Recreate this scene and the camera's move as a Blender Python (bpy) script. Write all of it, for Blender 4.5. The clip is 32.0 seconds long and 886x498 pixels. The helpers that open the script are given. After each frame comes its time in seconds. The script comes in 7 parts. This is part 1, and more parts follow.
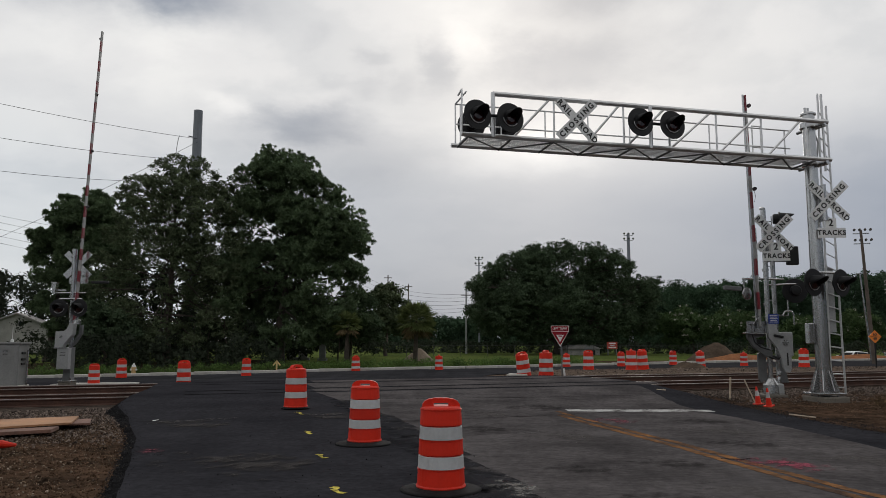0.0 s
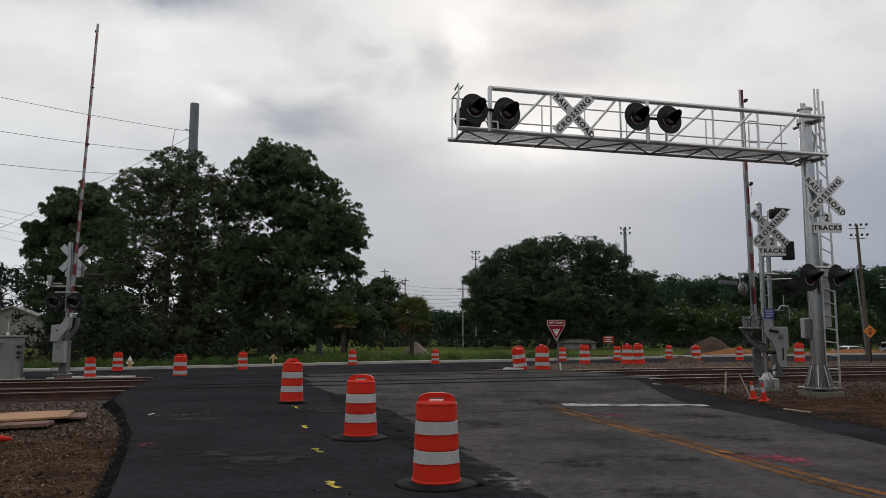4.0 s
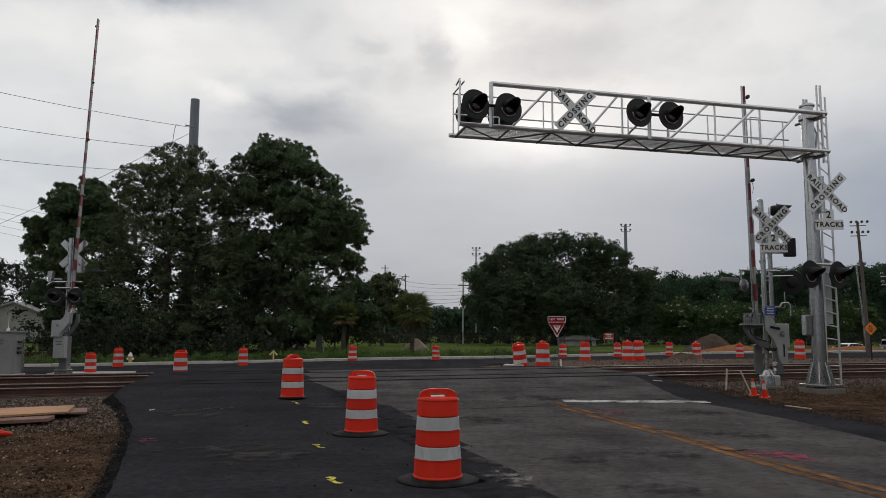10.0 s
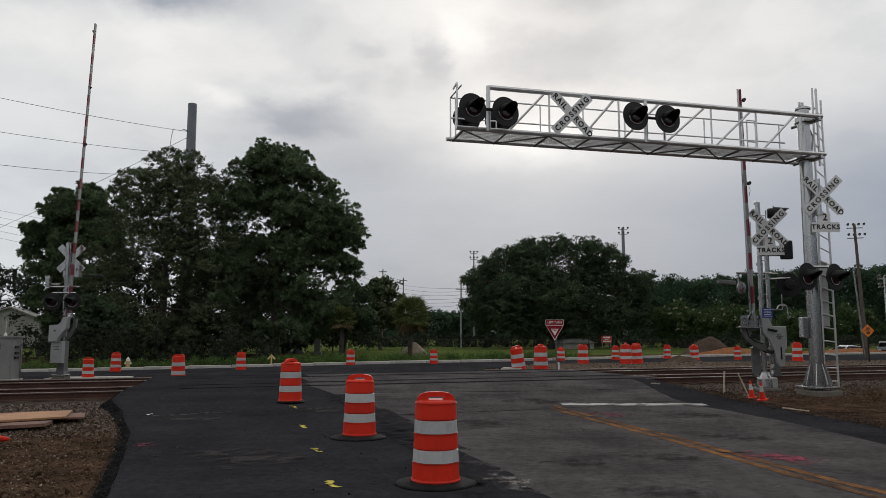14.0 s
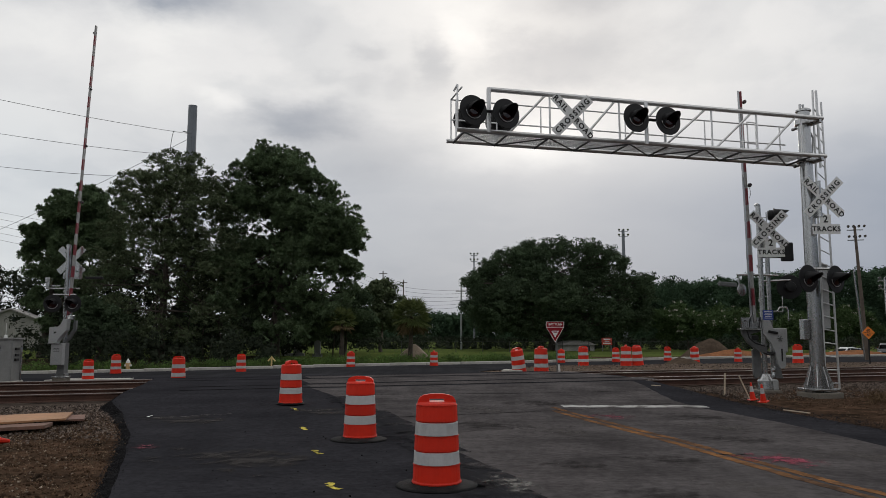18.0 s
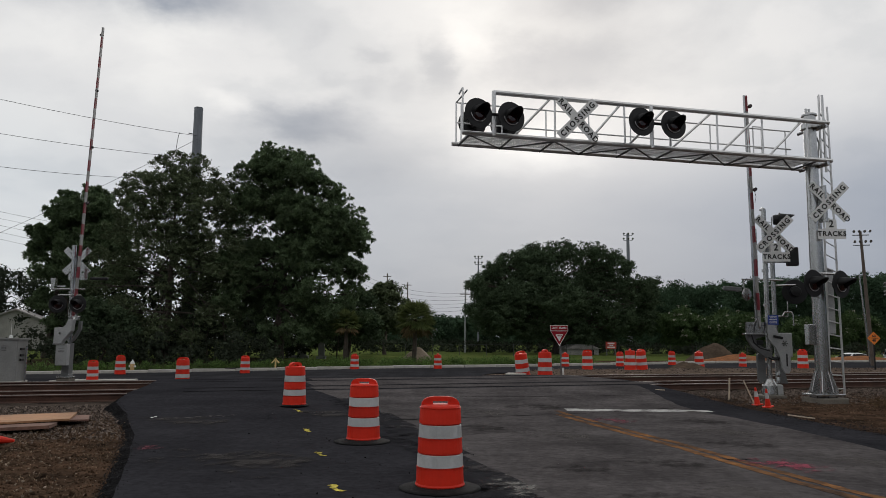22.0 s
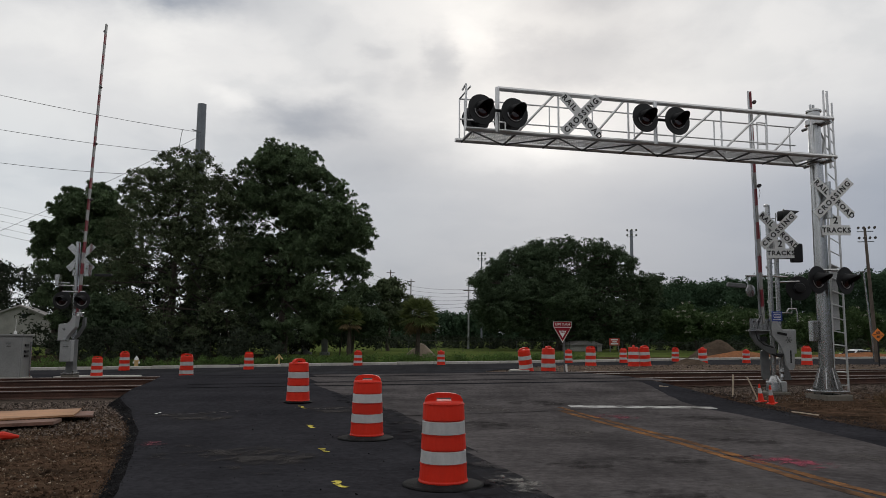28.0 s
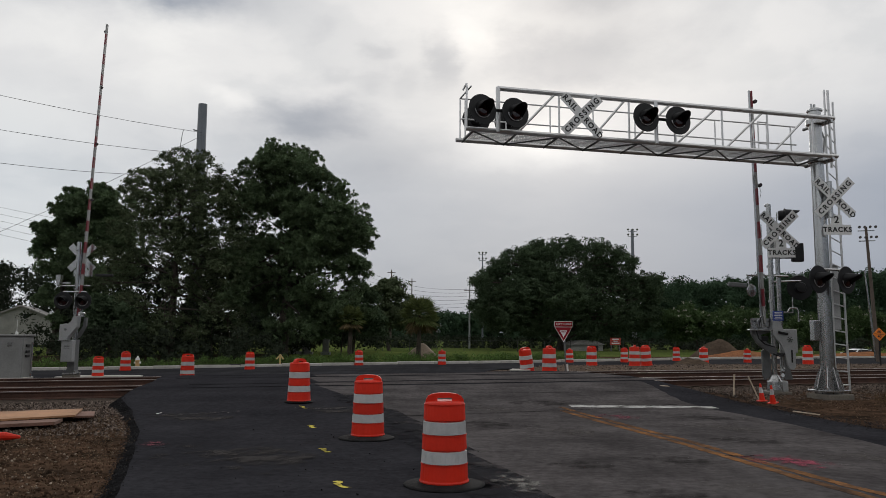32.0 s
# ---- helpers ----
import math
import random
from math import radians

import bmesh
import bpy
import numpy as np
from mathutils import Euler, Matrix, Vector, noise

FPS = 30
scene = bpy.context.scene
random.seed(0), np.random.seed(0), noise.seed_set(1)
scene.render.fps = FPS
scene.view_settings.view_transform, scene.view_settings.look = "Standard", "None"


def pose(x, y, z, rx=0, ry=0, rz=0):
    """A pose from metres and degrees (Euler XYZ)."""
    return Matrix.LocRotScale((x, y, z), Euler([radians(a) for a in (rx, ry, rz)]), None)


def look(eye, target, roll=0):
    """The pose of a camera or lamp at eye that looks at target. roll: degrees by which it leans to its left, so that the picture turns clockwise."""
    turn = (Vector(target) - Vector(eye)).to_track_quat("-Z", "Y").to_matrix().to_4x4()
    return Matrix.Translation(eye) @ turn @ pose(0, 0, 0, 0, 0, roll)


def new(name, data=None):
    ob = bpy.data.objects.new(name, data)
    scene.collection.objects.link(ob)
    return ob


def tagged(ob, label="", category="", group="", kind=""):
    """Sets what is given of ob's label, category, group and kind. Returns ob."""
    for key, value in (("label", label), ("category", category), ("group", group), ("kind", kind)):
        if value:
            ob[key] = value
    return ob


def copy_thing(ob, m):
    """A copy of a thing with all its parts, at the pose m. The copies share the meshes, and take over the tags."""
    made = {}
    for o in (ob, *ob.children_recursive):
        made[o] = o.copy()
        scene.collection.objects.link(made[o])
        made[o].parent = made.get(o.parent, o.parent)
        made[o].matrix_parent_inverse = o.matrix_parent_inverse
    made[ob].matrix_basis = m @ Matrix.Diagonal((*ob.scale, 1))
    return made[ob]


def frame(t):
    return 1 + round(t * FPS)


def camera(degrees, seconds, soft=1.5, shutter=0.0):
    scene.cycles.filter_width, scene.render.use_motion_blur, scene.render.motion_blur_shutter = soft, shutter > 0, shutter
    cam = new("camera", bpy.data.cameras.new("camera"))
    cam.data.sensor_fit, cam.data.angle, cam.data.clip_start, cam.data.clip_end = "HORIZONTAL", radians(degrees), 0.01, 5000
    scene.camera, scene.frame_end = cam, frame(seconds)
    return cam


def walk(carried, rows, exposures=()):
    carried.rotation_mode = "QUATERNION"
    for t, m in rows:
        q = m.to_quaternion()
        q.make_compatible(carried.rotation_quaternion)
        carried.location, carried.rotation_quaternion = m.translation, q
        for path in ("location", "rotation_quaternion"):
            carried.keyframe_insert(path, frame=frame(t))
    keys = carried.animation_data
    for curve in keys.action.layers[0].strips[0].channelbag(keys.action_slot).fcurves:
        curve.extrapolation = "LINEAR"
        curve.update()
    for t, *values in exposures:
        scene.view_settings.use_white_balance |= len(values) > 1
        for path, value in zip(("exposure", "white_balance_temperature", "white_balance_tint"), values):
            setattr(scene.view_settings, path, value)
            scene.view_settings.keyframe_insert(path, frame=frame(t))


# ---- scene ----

# ---------------------------------------------------------------- camera
cam = camera(61.0, 32.0, soft=0.6)
PATH = [
(0, -0.002, -0.004, 0.001, 7.019, -0.019, -0.015),
(0.5, 0.009, 0.005, 0.001, 6.845, 0.03, -0.082),
(1, -0.001, 0.021, -0.007, 6.651, 0.064, -0.006),
(1.5, 0.002, 0.015, -0.002, 6.501, 0.066, -0.086),
(2, -0.009, -0.001, -0.005, 6.595, 0.105, -0.071),
(2.5, -0.004, 0.017, -0.011, 6.569, 0.008, -0.03),
(3, -0.006, 0.022, -0.006, 6.534, -0.001, 0.17),
(3.5, 0.009, -0.002, 0.011, 6.544, -0.056, -0.182),
(5.5, 0.002, 0.01, 0.008, 6.561, -0.161, -0.33),
(6, 0.002, 0.007, -0.001, 6.503, -0.23, -0.172),
(6.5, -0.004, -0.007, 0.003, 6.361, -0.029, -0.085),
(6.7, -0, 0, -0, 6.463, 0.032, 0.187),
(7, -0.01, 0.015, -0.006, 6.417, -0.013, -0.005),
(7.4, -0, -0, -0, 6, -0.074, 0.093),
(7.5, -0.004, 0.016, -0.01, 6.184, -0.25, 0.149),
(7.7, -0, -0, -0, 6.129, -0.064, 0.157),
(8, -0.011, 0.039, -0.003, 6.091, -0.255, 0.007),
(8.5, 0.007, 0.029, 0.001, 6.192, -0.226, -0.002),
(9, -0.01, 0.024, -0.001, 6.374, -0.347, -0.102),
(9.5, -0.003, 0.021, 0.002, 6.382, -0.537, -0.056),
(10, -0.007, 0.03, 0.003, 6.288, -0.226, -0.257),
(10.5, -0.001, 0.024, -0.005, 6.481, -0.14, -0.316),
(11, -0.012, 0.019, 0.004, 6.662, -0.231, -0.251),
(11.5, -0.007, -0.002, -0.01, 6.728, -0.54, -0.249),
(12, -0.004, 0.03, 0.006, 6.588, -0.356, -0.44),
(12.5, 0.002, 0.014, 0.001, 6.754, -0.313, -0.055),
(13, -0, 0.041, 0.003, 6.418, -0.458, -0.278),
(13.5, -0.015, 0.016, 0.002, 6.388, -0.283, -0.468),
(14, -0.003, 0.01, 0.001, 6.562, -0.031, -0.406),
(14.5, -0.002, 0.011, 0.003, 6.734, -0.063, -0.354),
(16.5, -0.001, 0.016, 0.007, 6.891, -0.22, -0.434),
(17, -0.008, 0.017, 0.001, 6.994, -0.118, -0.354),
(17.5, -0.01, 0.008, -0, 6.954, -0.049, -0.279),
(18, -0.011, 0.017, 0, 6.71, -0.044, -0.397),
(18.5, -0.003, 0.02, 0.001, 6.81, -0.104, -0.248),
(19, -0.003, 0.013, -0.003, 6.834, -0.099, -0.302),
(19.5, -0.008, 0.025, -0.005, 6.6, -0.082, -0.288),
(20, -0.003, 0.028, -0.005, 6.797, -0.115, -0.069),
(20.5, 0, 0.024, -0.004, 6.724, -0.164, -0.106),
(21, -0.012, 0.012, -0.001, 6.886, -0.203, -0.256),
(21.5, -0.01, 0.002, 0, 6.926, -0.346, -0.1),
(22, -0.012, 0.015, -0.005, 6.934, -0.399, -0.103),
(22.5, -0.002, 0.031, 0, 6.84, -0.211, -0.109),
(23, -0.004, 0.034, 0.001, 6.738, -0.108, -0.011),
(23.5, -0.003, 0.017, -0, 6.827, -0.197, -0.004),
(24, -0.006, 0.034, -0.008, 6.747, -0.301, -0.202),
(24.5, -0.006, 0.038, 0, 6.805, -0.34, -0.261),
(25, -0.013, 0.027, 0.002, 6.725, -0.251, -0.251),
(25.5, -0.007, 0.037, -0, 6.805, -0.318, -0.299),
(27.5, -0.007, 0.019, -0.006, 6.807, -0.453, -0.065),
(28, -0.013, 0.021, -0.004, 6.661, -0.423, 0.145),
(28.5, -0.006, 0.021, -0.004, 6.659, -0.435, 0.212),
(29, -0.008, 0.022, -0.001, 6.503, -0.309, 0.287),
(29.5, -0.015, 0.028, -0.005, 6.726, -0.234, 0.257),
(30, -0.01, 0.033, -0.006, 6.538, -0.114, 0.34),
(30.5, -0.007, 0.028, -0.005, 6.511, -0.208, 0.354),
(31, -0.01, 0.045, -0.004, 6.578, -0.213, 0.372),
(31.5, -0.005, 0.034, -0.003, 6.636, -0.252, 0.349),
(32, -0.011, 0.022, 0.001, 6.635, -0.366, 0.22)

]
# a handheld camera, about 1.5 m over the road: seconds, sway in metres, pitch, roll, yaw
walk(cam, [(t, pose(x, y, 1.5 + z, 90 + p, r, w)) for t, x, y, z, p, r, w in PATH])

# ---------------------------------------------------------------- light
SUN_AZ, SUN_EL = 8.0, 24.0          # degrees to the right of straight ahead, and up


def make_world():
    w = bpy.data.worlds.new("overcast_sky")
    w.use_nodes = True
    scene.world = w
    nt = w.node_tree
    N, L = nt.nodes, nt.links
    N.clear()
    out = N.new("ShaderNodeOutputWorld")
    sky = N.new("ShaderNodeTexSky")
    sky.sky_type, sky.sun_disc = "NISHITA", False
    sky.sun_elevation, sky.sun_rotation = radians(SUN_EL), radians(SUN_AZ)
    sky.air_density, sky.dust_density = 1.0, 3.0
    bg_sky = N.new("ShaderNodeBackground")
    bg_sky.inputs["Strength"].default_value = 0.06
    L.new(sky.outputs[0], bg_sky.inputs["Color"])
    # the cloud deck: soft billows, a brighter glow round the hidden sun, bluer gaps low down
    tc = N.new("ShaderNodeTexCoord")
    sep = N.new("ShaderNodeSeparateXYZ")
    L.new(tc.outputs["Generated"], sep.inputs[0])

    def val(op, a, b=None, c=None):
        n = N.new("ShaderNodeMath")
        n.operation = op
        for i, v in enumerate((a, b, c)):
            if v is None:
                continue
            if isinstance(v, (int, float)):
                n.inputs[i].default_value = v
            else:
                L.new(v, n.inputs[i])
        return n.outputs[0]

    # project the direction on a flat deck
    zc = val("MAXIMUM", sep.outputs["Z"], 0.0)
    zd = val("ADD", zc, 0.30)
    com = N.new("ShaderNodeCombineXYZ")
    L.new(val("DIVIDE", sep.outputs["X"], zd), com.inputs[0])
    L.new(val("DIVIDE", sep.outputs["Y"], zd), com.inputs[1])

    def noise_tex(scale, detail, rough, off, dist=0.0):
        mp = N.new("ShaderNodeMapping")
        mp.inputs["Location"].default_value = off
        L.new(com.outputs[0], mp.inputs[0])
        n = N.new("ShaderNodeTexNoise")
        n.inputs["Scale"].default_value = scale
        n.inputs["Detail"].default_value = detail
        n.inputs["Roughness"].default_value = rough
        n.inputs["Distortion"].default_value = dist
        L.new(mp.outputs[0], n.inputs["Vector"])
        return n.outputs["Fac"]

    def ramp(fac, *stops):
        n = N.new("ShaderNodeValToRGB")
        el = n.color_ramp.elements
        while len(el) < len(stops):
            el.new(0.5)
        for e, (p, col) in zip(el, stops):
            e.position, e.color = p, (*col, 1)
        n.color_ramp.interpolation = "EASE"
        L.new(fac, n.inputs[0])
        return n.outputs[0]

    big = noise_tex(1.15, 4, 0.5, CLOUD_OFF, 0.1)
    puffs = noise_tex(3.6, 6, 0.55, (4.1, 1.3, 0.0), 0.15)
    mixv = val("ADD", val("MULTIPLY", big, 0.62), val("MULTIPLY", puffs, 0.38))
    deck = ramp(mixv, (0.36, (0.70, 0.715, 0.745)), (0.44, (0.81, 0.82, 0.835)), (0.50, (0.90, 0.90, 0.905)), (0.58, (0.97, 0.968, 0.962)))
    # towards the horizon the deck is an even blue grey
    low = ramp(zc, (0.0, (1, 1, 1)), (0.15, (0.88, 0.88, 0.88)), (0.34, (0, 0, 0)))
    m1 = N.new("ShaderNodeMix")
    m1.data_type = "RGBA"
    east = ramp(val("MULTIPLY_ADD", sep.outputs["X"], 1.0, 0.5), (0.05, (0.42, 0.42, 0.42)), (0.50, (0.82, 0.82, 0.82)), (0.75, (0.92, 0.92, 0.92)))
    L.new(val("MULTIPLY", low, east), m1.inputs["Factor"])
    L.new(deck, m1.inputs["A"])
    side = ramp(val("MULTIPLY_ADD", sep.outputs["X"], 1.0, 0.55), (0.05, (0.60, 0.70, 0.79)), (0.20, (0.49, 0.56, 0.65)), (0.50, (0.28, 0.345, 0.45)), (1.0, (0.27, 0.33, 0.44)))
    L.new(side, m1.inputs["B"])
    # glow round the sun behind the clouds
    az, el = radians(SUN_AZ), radians(17.0)
    dot = N.new("ShaderNodeVectorMath")
    dot.operation = "DOT_PRODUCT"
    L.new(tc.outputs["Generated"], dot.inputs[0])
    dot.inputs[1].default_value = (math.sin(az) * math.cos(el), math.cos(az) * math.cos(el), math.sin(el))
    glow = val("POWER", val("MAXIMUM", dot.outputs["Value"], 0.0), 38.0)
    m2 = N.new("ShaderNodeMix")
    m2.data_type = "RGBA"
    m2.blend_type = "ADD"
    m2.inputs["Factor"].default_value = 1.0
    L.new(m1.outputs["Result"], m2.inputs["A"])
    sc = N.new("ShaderNodeVectorMath")
    sc.operation = "SCALE"
    sc.inputs[0].default_value = (0.12, 0.118, 0.112)
    L.new(glow, sc.inputs["Scale"])
    L.new(sc.outputs[0], m2.inputs["B"])
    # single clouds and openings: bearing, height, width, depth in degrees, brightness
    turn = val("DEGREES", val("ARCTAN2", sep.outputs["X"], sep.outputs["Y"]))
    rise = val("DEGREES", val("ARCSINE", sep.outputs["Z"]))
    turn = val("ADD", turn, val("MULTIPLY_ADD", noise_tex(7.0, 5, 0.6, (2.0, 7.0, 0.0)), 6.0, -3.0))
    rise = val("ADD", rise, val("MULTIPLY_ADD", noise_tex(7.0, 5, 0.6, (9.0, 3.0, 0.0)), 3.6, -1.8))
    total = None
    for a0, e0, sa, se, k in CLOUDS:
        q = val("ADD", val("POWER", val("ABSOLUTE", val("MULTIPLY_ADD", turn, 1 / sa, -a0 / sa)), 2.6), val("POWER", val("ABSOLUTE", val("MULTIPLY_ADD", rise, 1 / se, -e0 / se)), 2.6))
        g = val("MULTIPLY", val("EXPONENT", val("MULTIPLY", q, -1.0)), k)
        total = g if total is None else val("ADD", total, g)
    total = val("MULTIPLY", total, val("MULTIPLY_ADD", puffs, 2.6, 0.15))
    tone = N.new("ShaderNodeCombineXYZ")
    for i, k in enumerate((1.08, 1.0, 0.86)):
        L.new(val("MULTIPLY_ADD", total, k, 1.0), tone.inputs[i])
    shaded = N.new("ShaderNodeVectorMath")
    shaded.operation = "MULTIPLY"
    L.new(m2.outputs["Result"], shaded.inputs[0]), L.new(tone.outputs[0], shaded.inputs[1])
    bg = N.new("ShaderNodeBackground")
    bg.inputs["Strength"].default_value = 0.845
    L.new(shaded.outputs[0], bg.inputs["Color"])
    cover = N.new("ShaderNodeMixShader")
    cover.inputs[0].default_value = 0.94
    L.new(bg_sky.outputs[0], cover.inputs[1])
    L.new(bg.outputs[0], cover.inputs[2])
    L.new(cover.outputs[0], out.inputs["Surface"])


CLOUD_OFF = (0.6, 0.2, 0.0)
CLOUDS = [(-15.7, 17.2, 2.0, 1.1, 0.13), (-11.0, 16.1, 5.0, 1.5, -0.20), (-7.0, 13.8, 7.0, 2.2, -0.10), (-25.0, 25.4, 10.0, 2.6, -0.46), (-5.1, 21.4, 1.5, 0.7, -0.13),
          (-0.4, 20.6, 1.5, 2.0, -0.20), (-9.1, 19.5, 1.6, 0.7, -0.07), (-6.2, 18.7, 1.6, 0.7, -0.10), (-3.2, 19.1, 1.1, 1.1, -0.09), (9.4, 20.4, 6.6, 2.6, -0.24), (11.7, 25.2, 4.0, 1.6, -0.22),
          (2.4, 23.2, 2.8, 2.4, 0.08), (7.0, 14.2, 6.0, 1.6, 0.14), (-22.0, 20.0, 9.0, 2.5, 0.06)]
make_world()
sun = new("sun", bpy.data.lights.new("sun", "SUN"))
sun.data.energy, sun.data.angle, sun.data.color = 0.5, radians(25), (1.0, 0.96, 0.9)
_a, _e = radians(SUN_AZ), radians(SUN_EL)
sun.matrix_world = look((0, 0, 50), (-math.sin(_a) * math.cos(_e) * 10, -math.cos(_a) * math.cos(_e) * 10, 50 - math.sin(_e) * 10))
scene.view_settings.exposure = 0.0


# ---------------------------------------------------------------- materials
def material(name, color, rough=0.8, metal=0.0, var=0.25, scale=4.0, fine=60.0, bump=0.2, tint=None, spread=0.0, spec=0.5, island=0.0, trans=0.0, edge=(0.32, 0.68), streak=0.0, grit=3):
    """Base colour with broad stains, fine grain and relief. tint: the colour of the stains. spread: brightness from object to object; island: from piece to piece."""
    m = bpy.data.materials.new(name)
    m.use_nodes = True
    nt = m.node_tree
    N, L = nt.nodes, nt.links
    b = N["Principled BSDF"]
    b.inputs["Roughness"].default_value, b.inputs["Metallic"].default_value = rough, metal
    b.inputs["Specular IOR Level"].default_value = spec
    tc = N.new("ShaderNodeTexCoord")
    geo = N.new("ShaderNodeNewGeometry")

    def tex(s, detail, src):
        n = N.new("ShaderNodeTexNoise")
        n.inputs["Scale"].default_value, n.inputs["Detail"].default_value, n.inputs["Roughness"].default_value = s, detail, 0.6
        L.new(src, n.inputs["Vector"])
        return n.outputs["Fac"]

    pos = geo.outputs["Position"] if scale < 0 else tc.outputs["Object"]
    broad, grain = tex(abs(scale), 4, pos), tex(fine, grit, pos)
    r = N.new("ShaderNodeValToRGB")
    c2 = tint or tuple(c * (1 - var) for c in color)
    hi = tuple(min(1, c * (1 + var * 0.6)) for c in color)
    e = r.color_ramp.elements
    e[0].position, e[0].color = edge[0], (*c2, 1)
    e[1].position, e[1].color = edge[1], (*hi, 1)
    L.new(broad, r.inputs[0])
    g = N.new("ShaderNodeMapRange")
    g.inputs["From Min"].default_value, g.inputs["From Max"].default_value = 0.25, 0.75
    g.inputs["To Min"].default_value, g.inputs["To Max"].default_value = 1 - var * 0.9, 1 + var * 0.9
    L.new(grain, g.inputs["Value"])
    value = g.outputs[0]
    for amount, src in ((spread, N.new("ShaderNodeObjectInfo").outputs["Random"]), (island, geo.outputs["Random Per Island"])):
        if amount:
            k = N.new("ShaderNodeMapRange")
            k.inputs["To Min"].default_value, k.inputs["To Max"].default_value = 1 - amount, 1 + amount
            L.new(src, k.inputs["Value"])
            mm = N.new("ShaderNodeMath")
            mm.operation = "MULTIPLY"
            L.new(value, mm.inputs[0]), L.new(k.outputs[0], mm.inputs[1])
            value = mm.outputs[0]
    if streak:
        # long worn streaks and drag marks
        for sc in ((1.6, 0.12, 1), (0.22, 1.1, 1), (0.8, 2.4, 1)):
            mp = N.new("ShaderNodeMapping")
            mp.inputs["Scale"].default_value = sc
            mp.inputs["Rotation"].default_value = (0, 0, radians(-11 if sc[0] > 1 else -18))
            L.new(tc.outputs["Object"], mp.inputs[0])
            k = N.new("ShaderNodeMapRange")
            k.inputs["From Min"].default_value, k.inputs["From Max"].default_value = 0.35, 0.65
            k.inputs["To Min"].default_value, k.inputs["To Max"].default_value = 1 - streak, 1 + streak
            L.new(tex(1.0, 5, mp.outputs[0]), k.inputs["Value"])
            mm = N.new("ShaderNodeMath")
            mm.operation = "MULTIPLY"
            L.new(value, mm.inputs[0]), L.new(k.outputs[0], mm.inputs[1])
            value = mm.outputs[0]
    s = N.new("ShaderNodeVectorMath")
    s.operation = "SCALE"
    L.new(r.outputs[0], s.inputs[0]), L.new(value, s.inputs["Scale"])
    L.new(s.outputs[0], b.inputs["Base Color"])
    if bump:
        bp = N.new("ShaderNodeBump")
        bp.inputs["Strength"].default_value, bp.inputs["Distance"].default_value = bump, 0.02
        L.new(grain, bp.inputs["Height"]), L.new(bp.outputs[0], b.inputs["Normal"])
    if trans:
        tr = N.new("ShaderNodeBsdfTranslucent")
        L.new(s.outputs[0], tr.inputs["Color"])
        mx = N.new("ShaderNodeMixShader")
        mx.inputs[0].default_value = trans
        L.new(b.outputs[0], mx.inputs[1]), L.new(tr.outputs[0], mx.inputs[2])
        L.new(mx.outputs[0], N["Material Output"].inputs["Surface"])
    return m


M_ASPH_NEW = material("new_asphalt", (0.0300, 0.0297, 0.0335), 0.9, var=0.34, scale=0.5, fine=13, bump=0.55, tint=(0.024, 0.0238, 0.0272), spec=0.0, streak=0.05, grit=8)
M_ASPH_EDGE = material("loose_black_edge", (0.015, 0.0148, 0.0155), 0.95, var=0.55, scale=3, fine=24, bump=1.4, spec=0.0, grit=7)
M_ASPH_OLD = material("old_asphalt", (0.082, 0.075, 0.075), 0.9, var=0.36, scale=0.7, fine=11, bump=0.55, tint=(0.051, 0.047, 0.0475), spec=0.0, streak=0.08, grit=9)
M_ASPH_FAR = material("far_road_asphalt", (0.034, 0.034, 0.037), 0.9, var=0.2, scale=0.25, fine=20, bump=0.3, spec=0.0, streak=0.12)
M_GROUND = material("mown_grass", (0.085, 0.105, 0.032), 0.95, var=0.35, scale=0.12, fine=3, bump=0.6, tint=(0.06, 0.085, 0.025), spec=0.0)
M_DIRT = material("dry_dirt", (0.068, 0.042, 0.028), 0.95, var=0.65, scale=1.6, fine=7, bump=2.0, tint=(0.026, 0.019, 0.014), spec=0.0, grit=9)
M_LITTER_SHADE = material("shade_dark_litter", (0.042, 0.034, 0.022), 0.95, var=0.4, scale=0.8, fine=8, bump=0.8, tint=(0.025, 0.022, 0.014), spec=0.0)
M_MEDIAN = material("gravelly_soil", (0.115, 0.088, 0.07), 0.95, var=0.45, scale=1.2, fine=9, bump=1.0, tint=(0.07, 0.052, 0.04), spec=0.0)
M_BALLAST = material("ballast_bed", (0.075, 0.06, 0.05), 0.95, var=0.5, scale=1.5, fine=22, bump=1.2, tint=(0.05, 0.04, 0.034), spec=0.0)
M_STONE = material("ballast_stone", (0.135, 0.108, 0.092), 0.9, var=0.3, scale=3, fine=30, bump=0.4, island=0.8, spec=0.0)
M_CLOD = material("dirt_clod", (0.092, 0.058, 0.038), 0.95, var=0.3, scale=3, fine=30, bump=0.4, island=0.65, spec=0.0)
M_PEBBLE = material("pale_pebble", (0.26, 0.21, 0.165), 0.9, var=0.3, scale=3, fine=30, bump=0.3, island=0.5, spec=0.0)
M_CLAY = material("orange_clay", (0.24, 0.105, 0.05), 0.95, var=0.35, scale=0.6, fine=6, bump=0.8, tint=(0.17, 0.085, 0.05), spec=0.0)
M_MOUND = material("brown_soil", (0.080, 0.060, 0.045), 0.95, var=0.4, scale=0.5, fine=6, bump=0.9, spec=0.0, grit=7)
M_CONC = material("concrete", (0.42, 0.40, 0.365), 0.9, var=0.2, scale=1.2, fine=25, bump=0.3)
M_FENCE = material("dark_fence_wire", (0.05, 0.052, 0.05), 0.7, 0.2, var=0.2, bump=0.0)
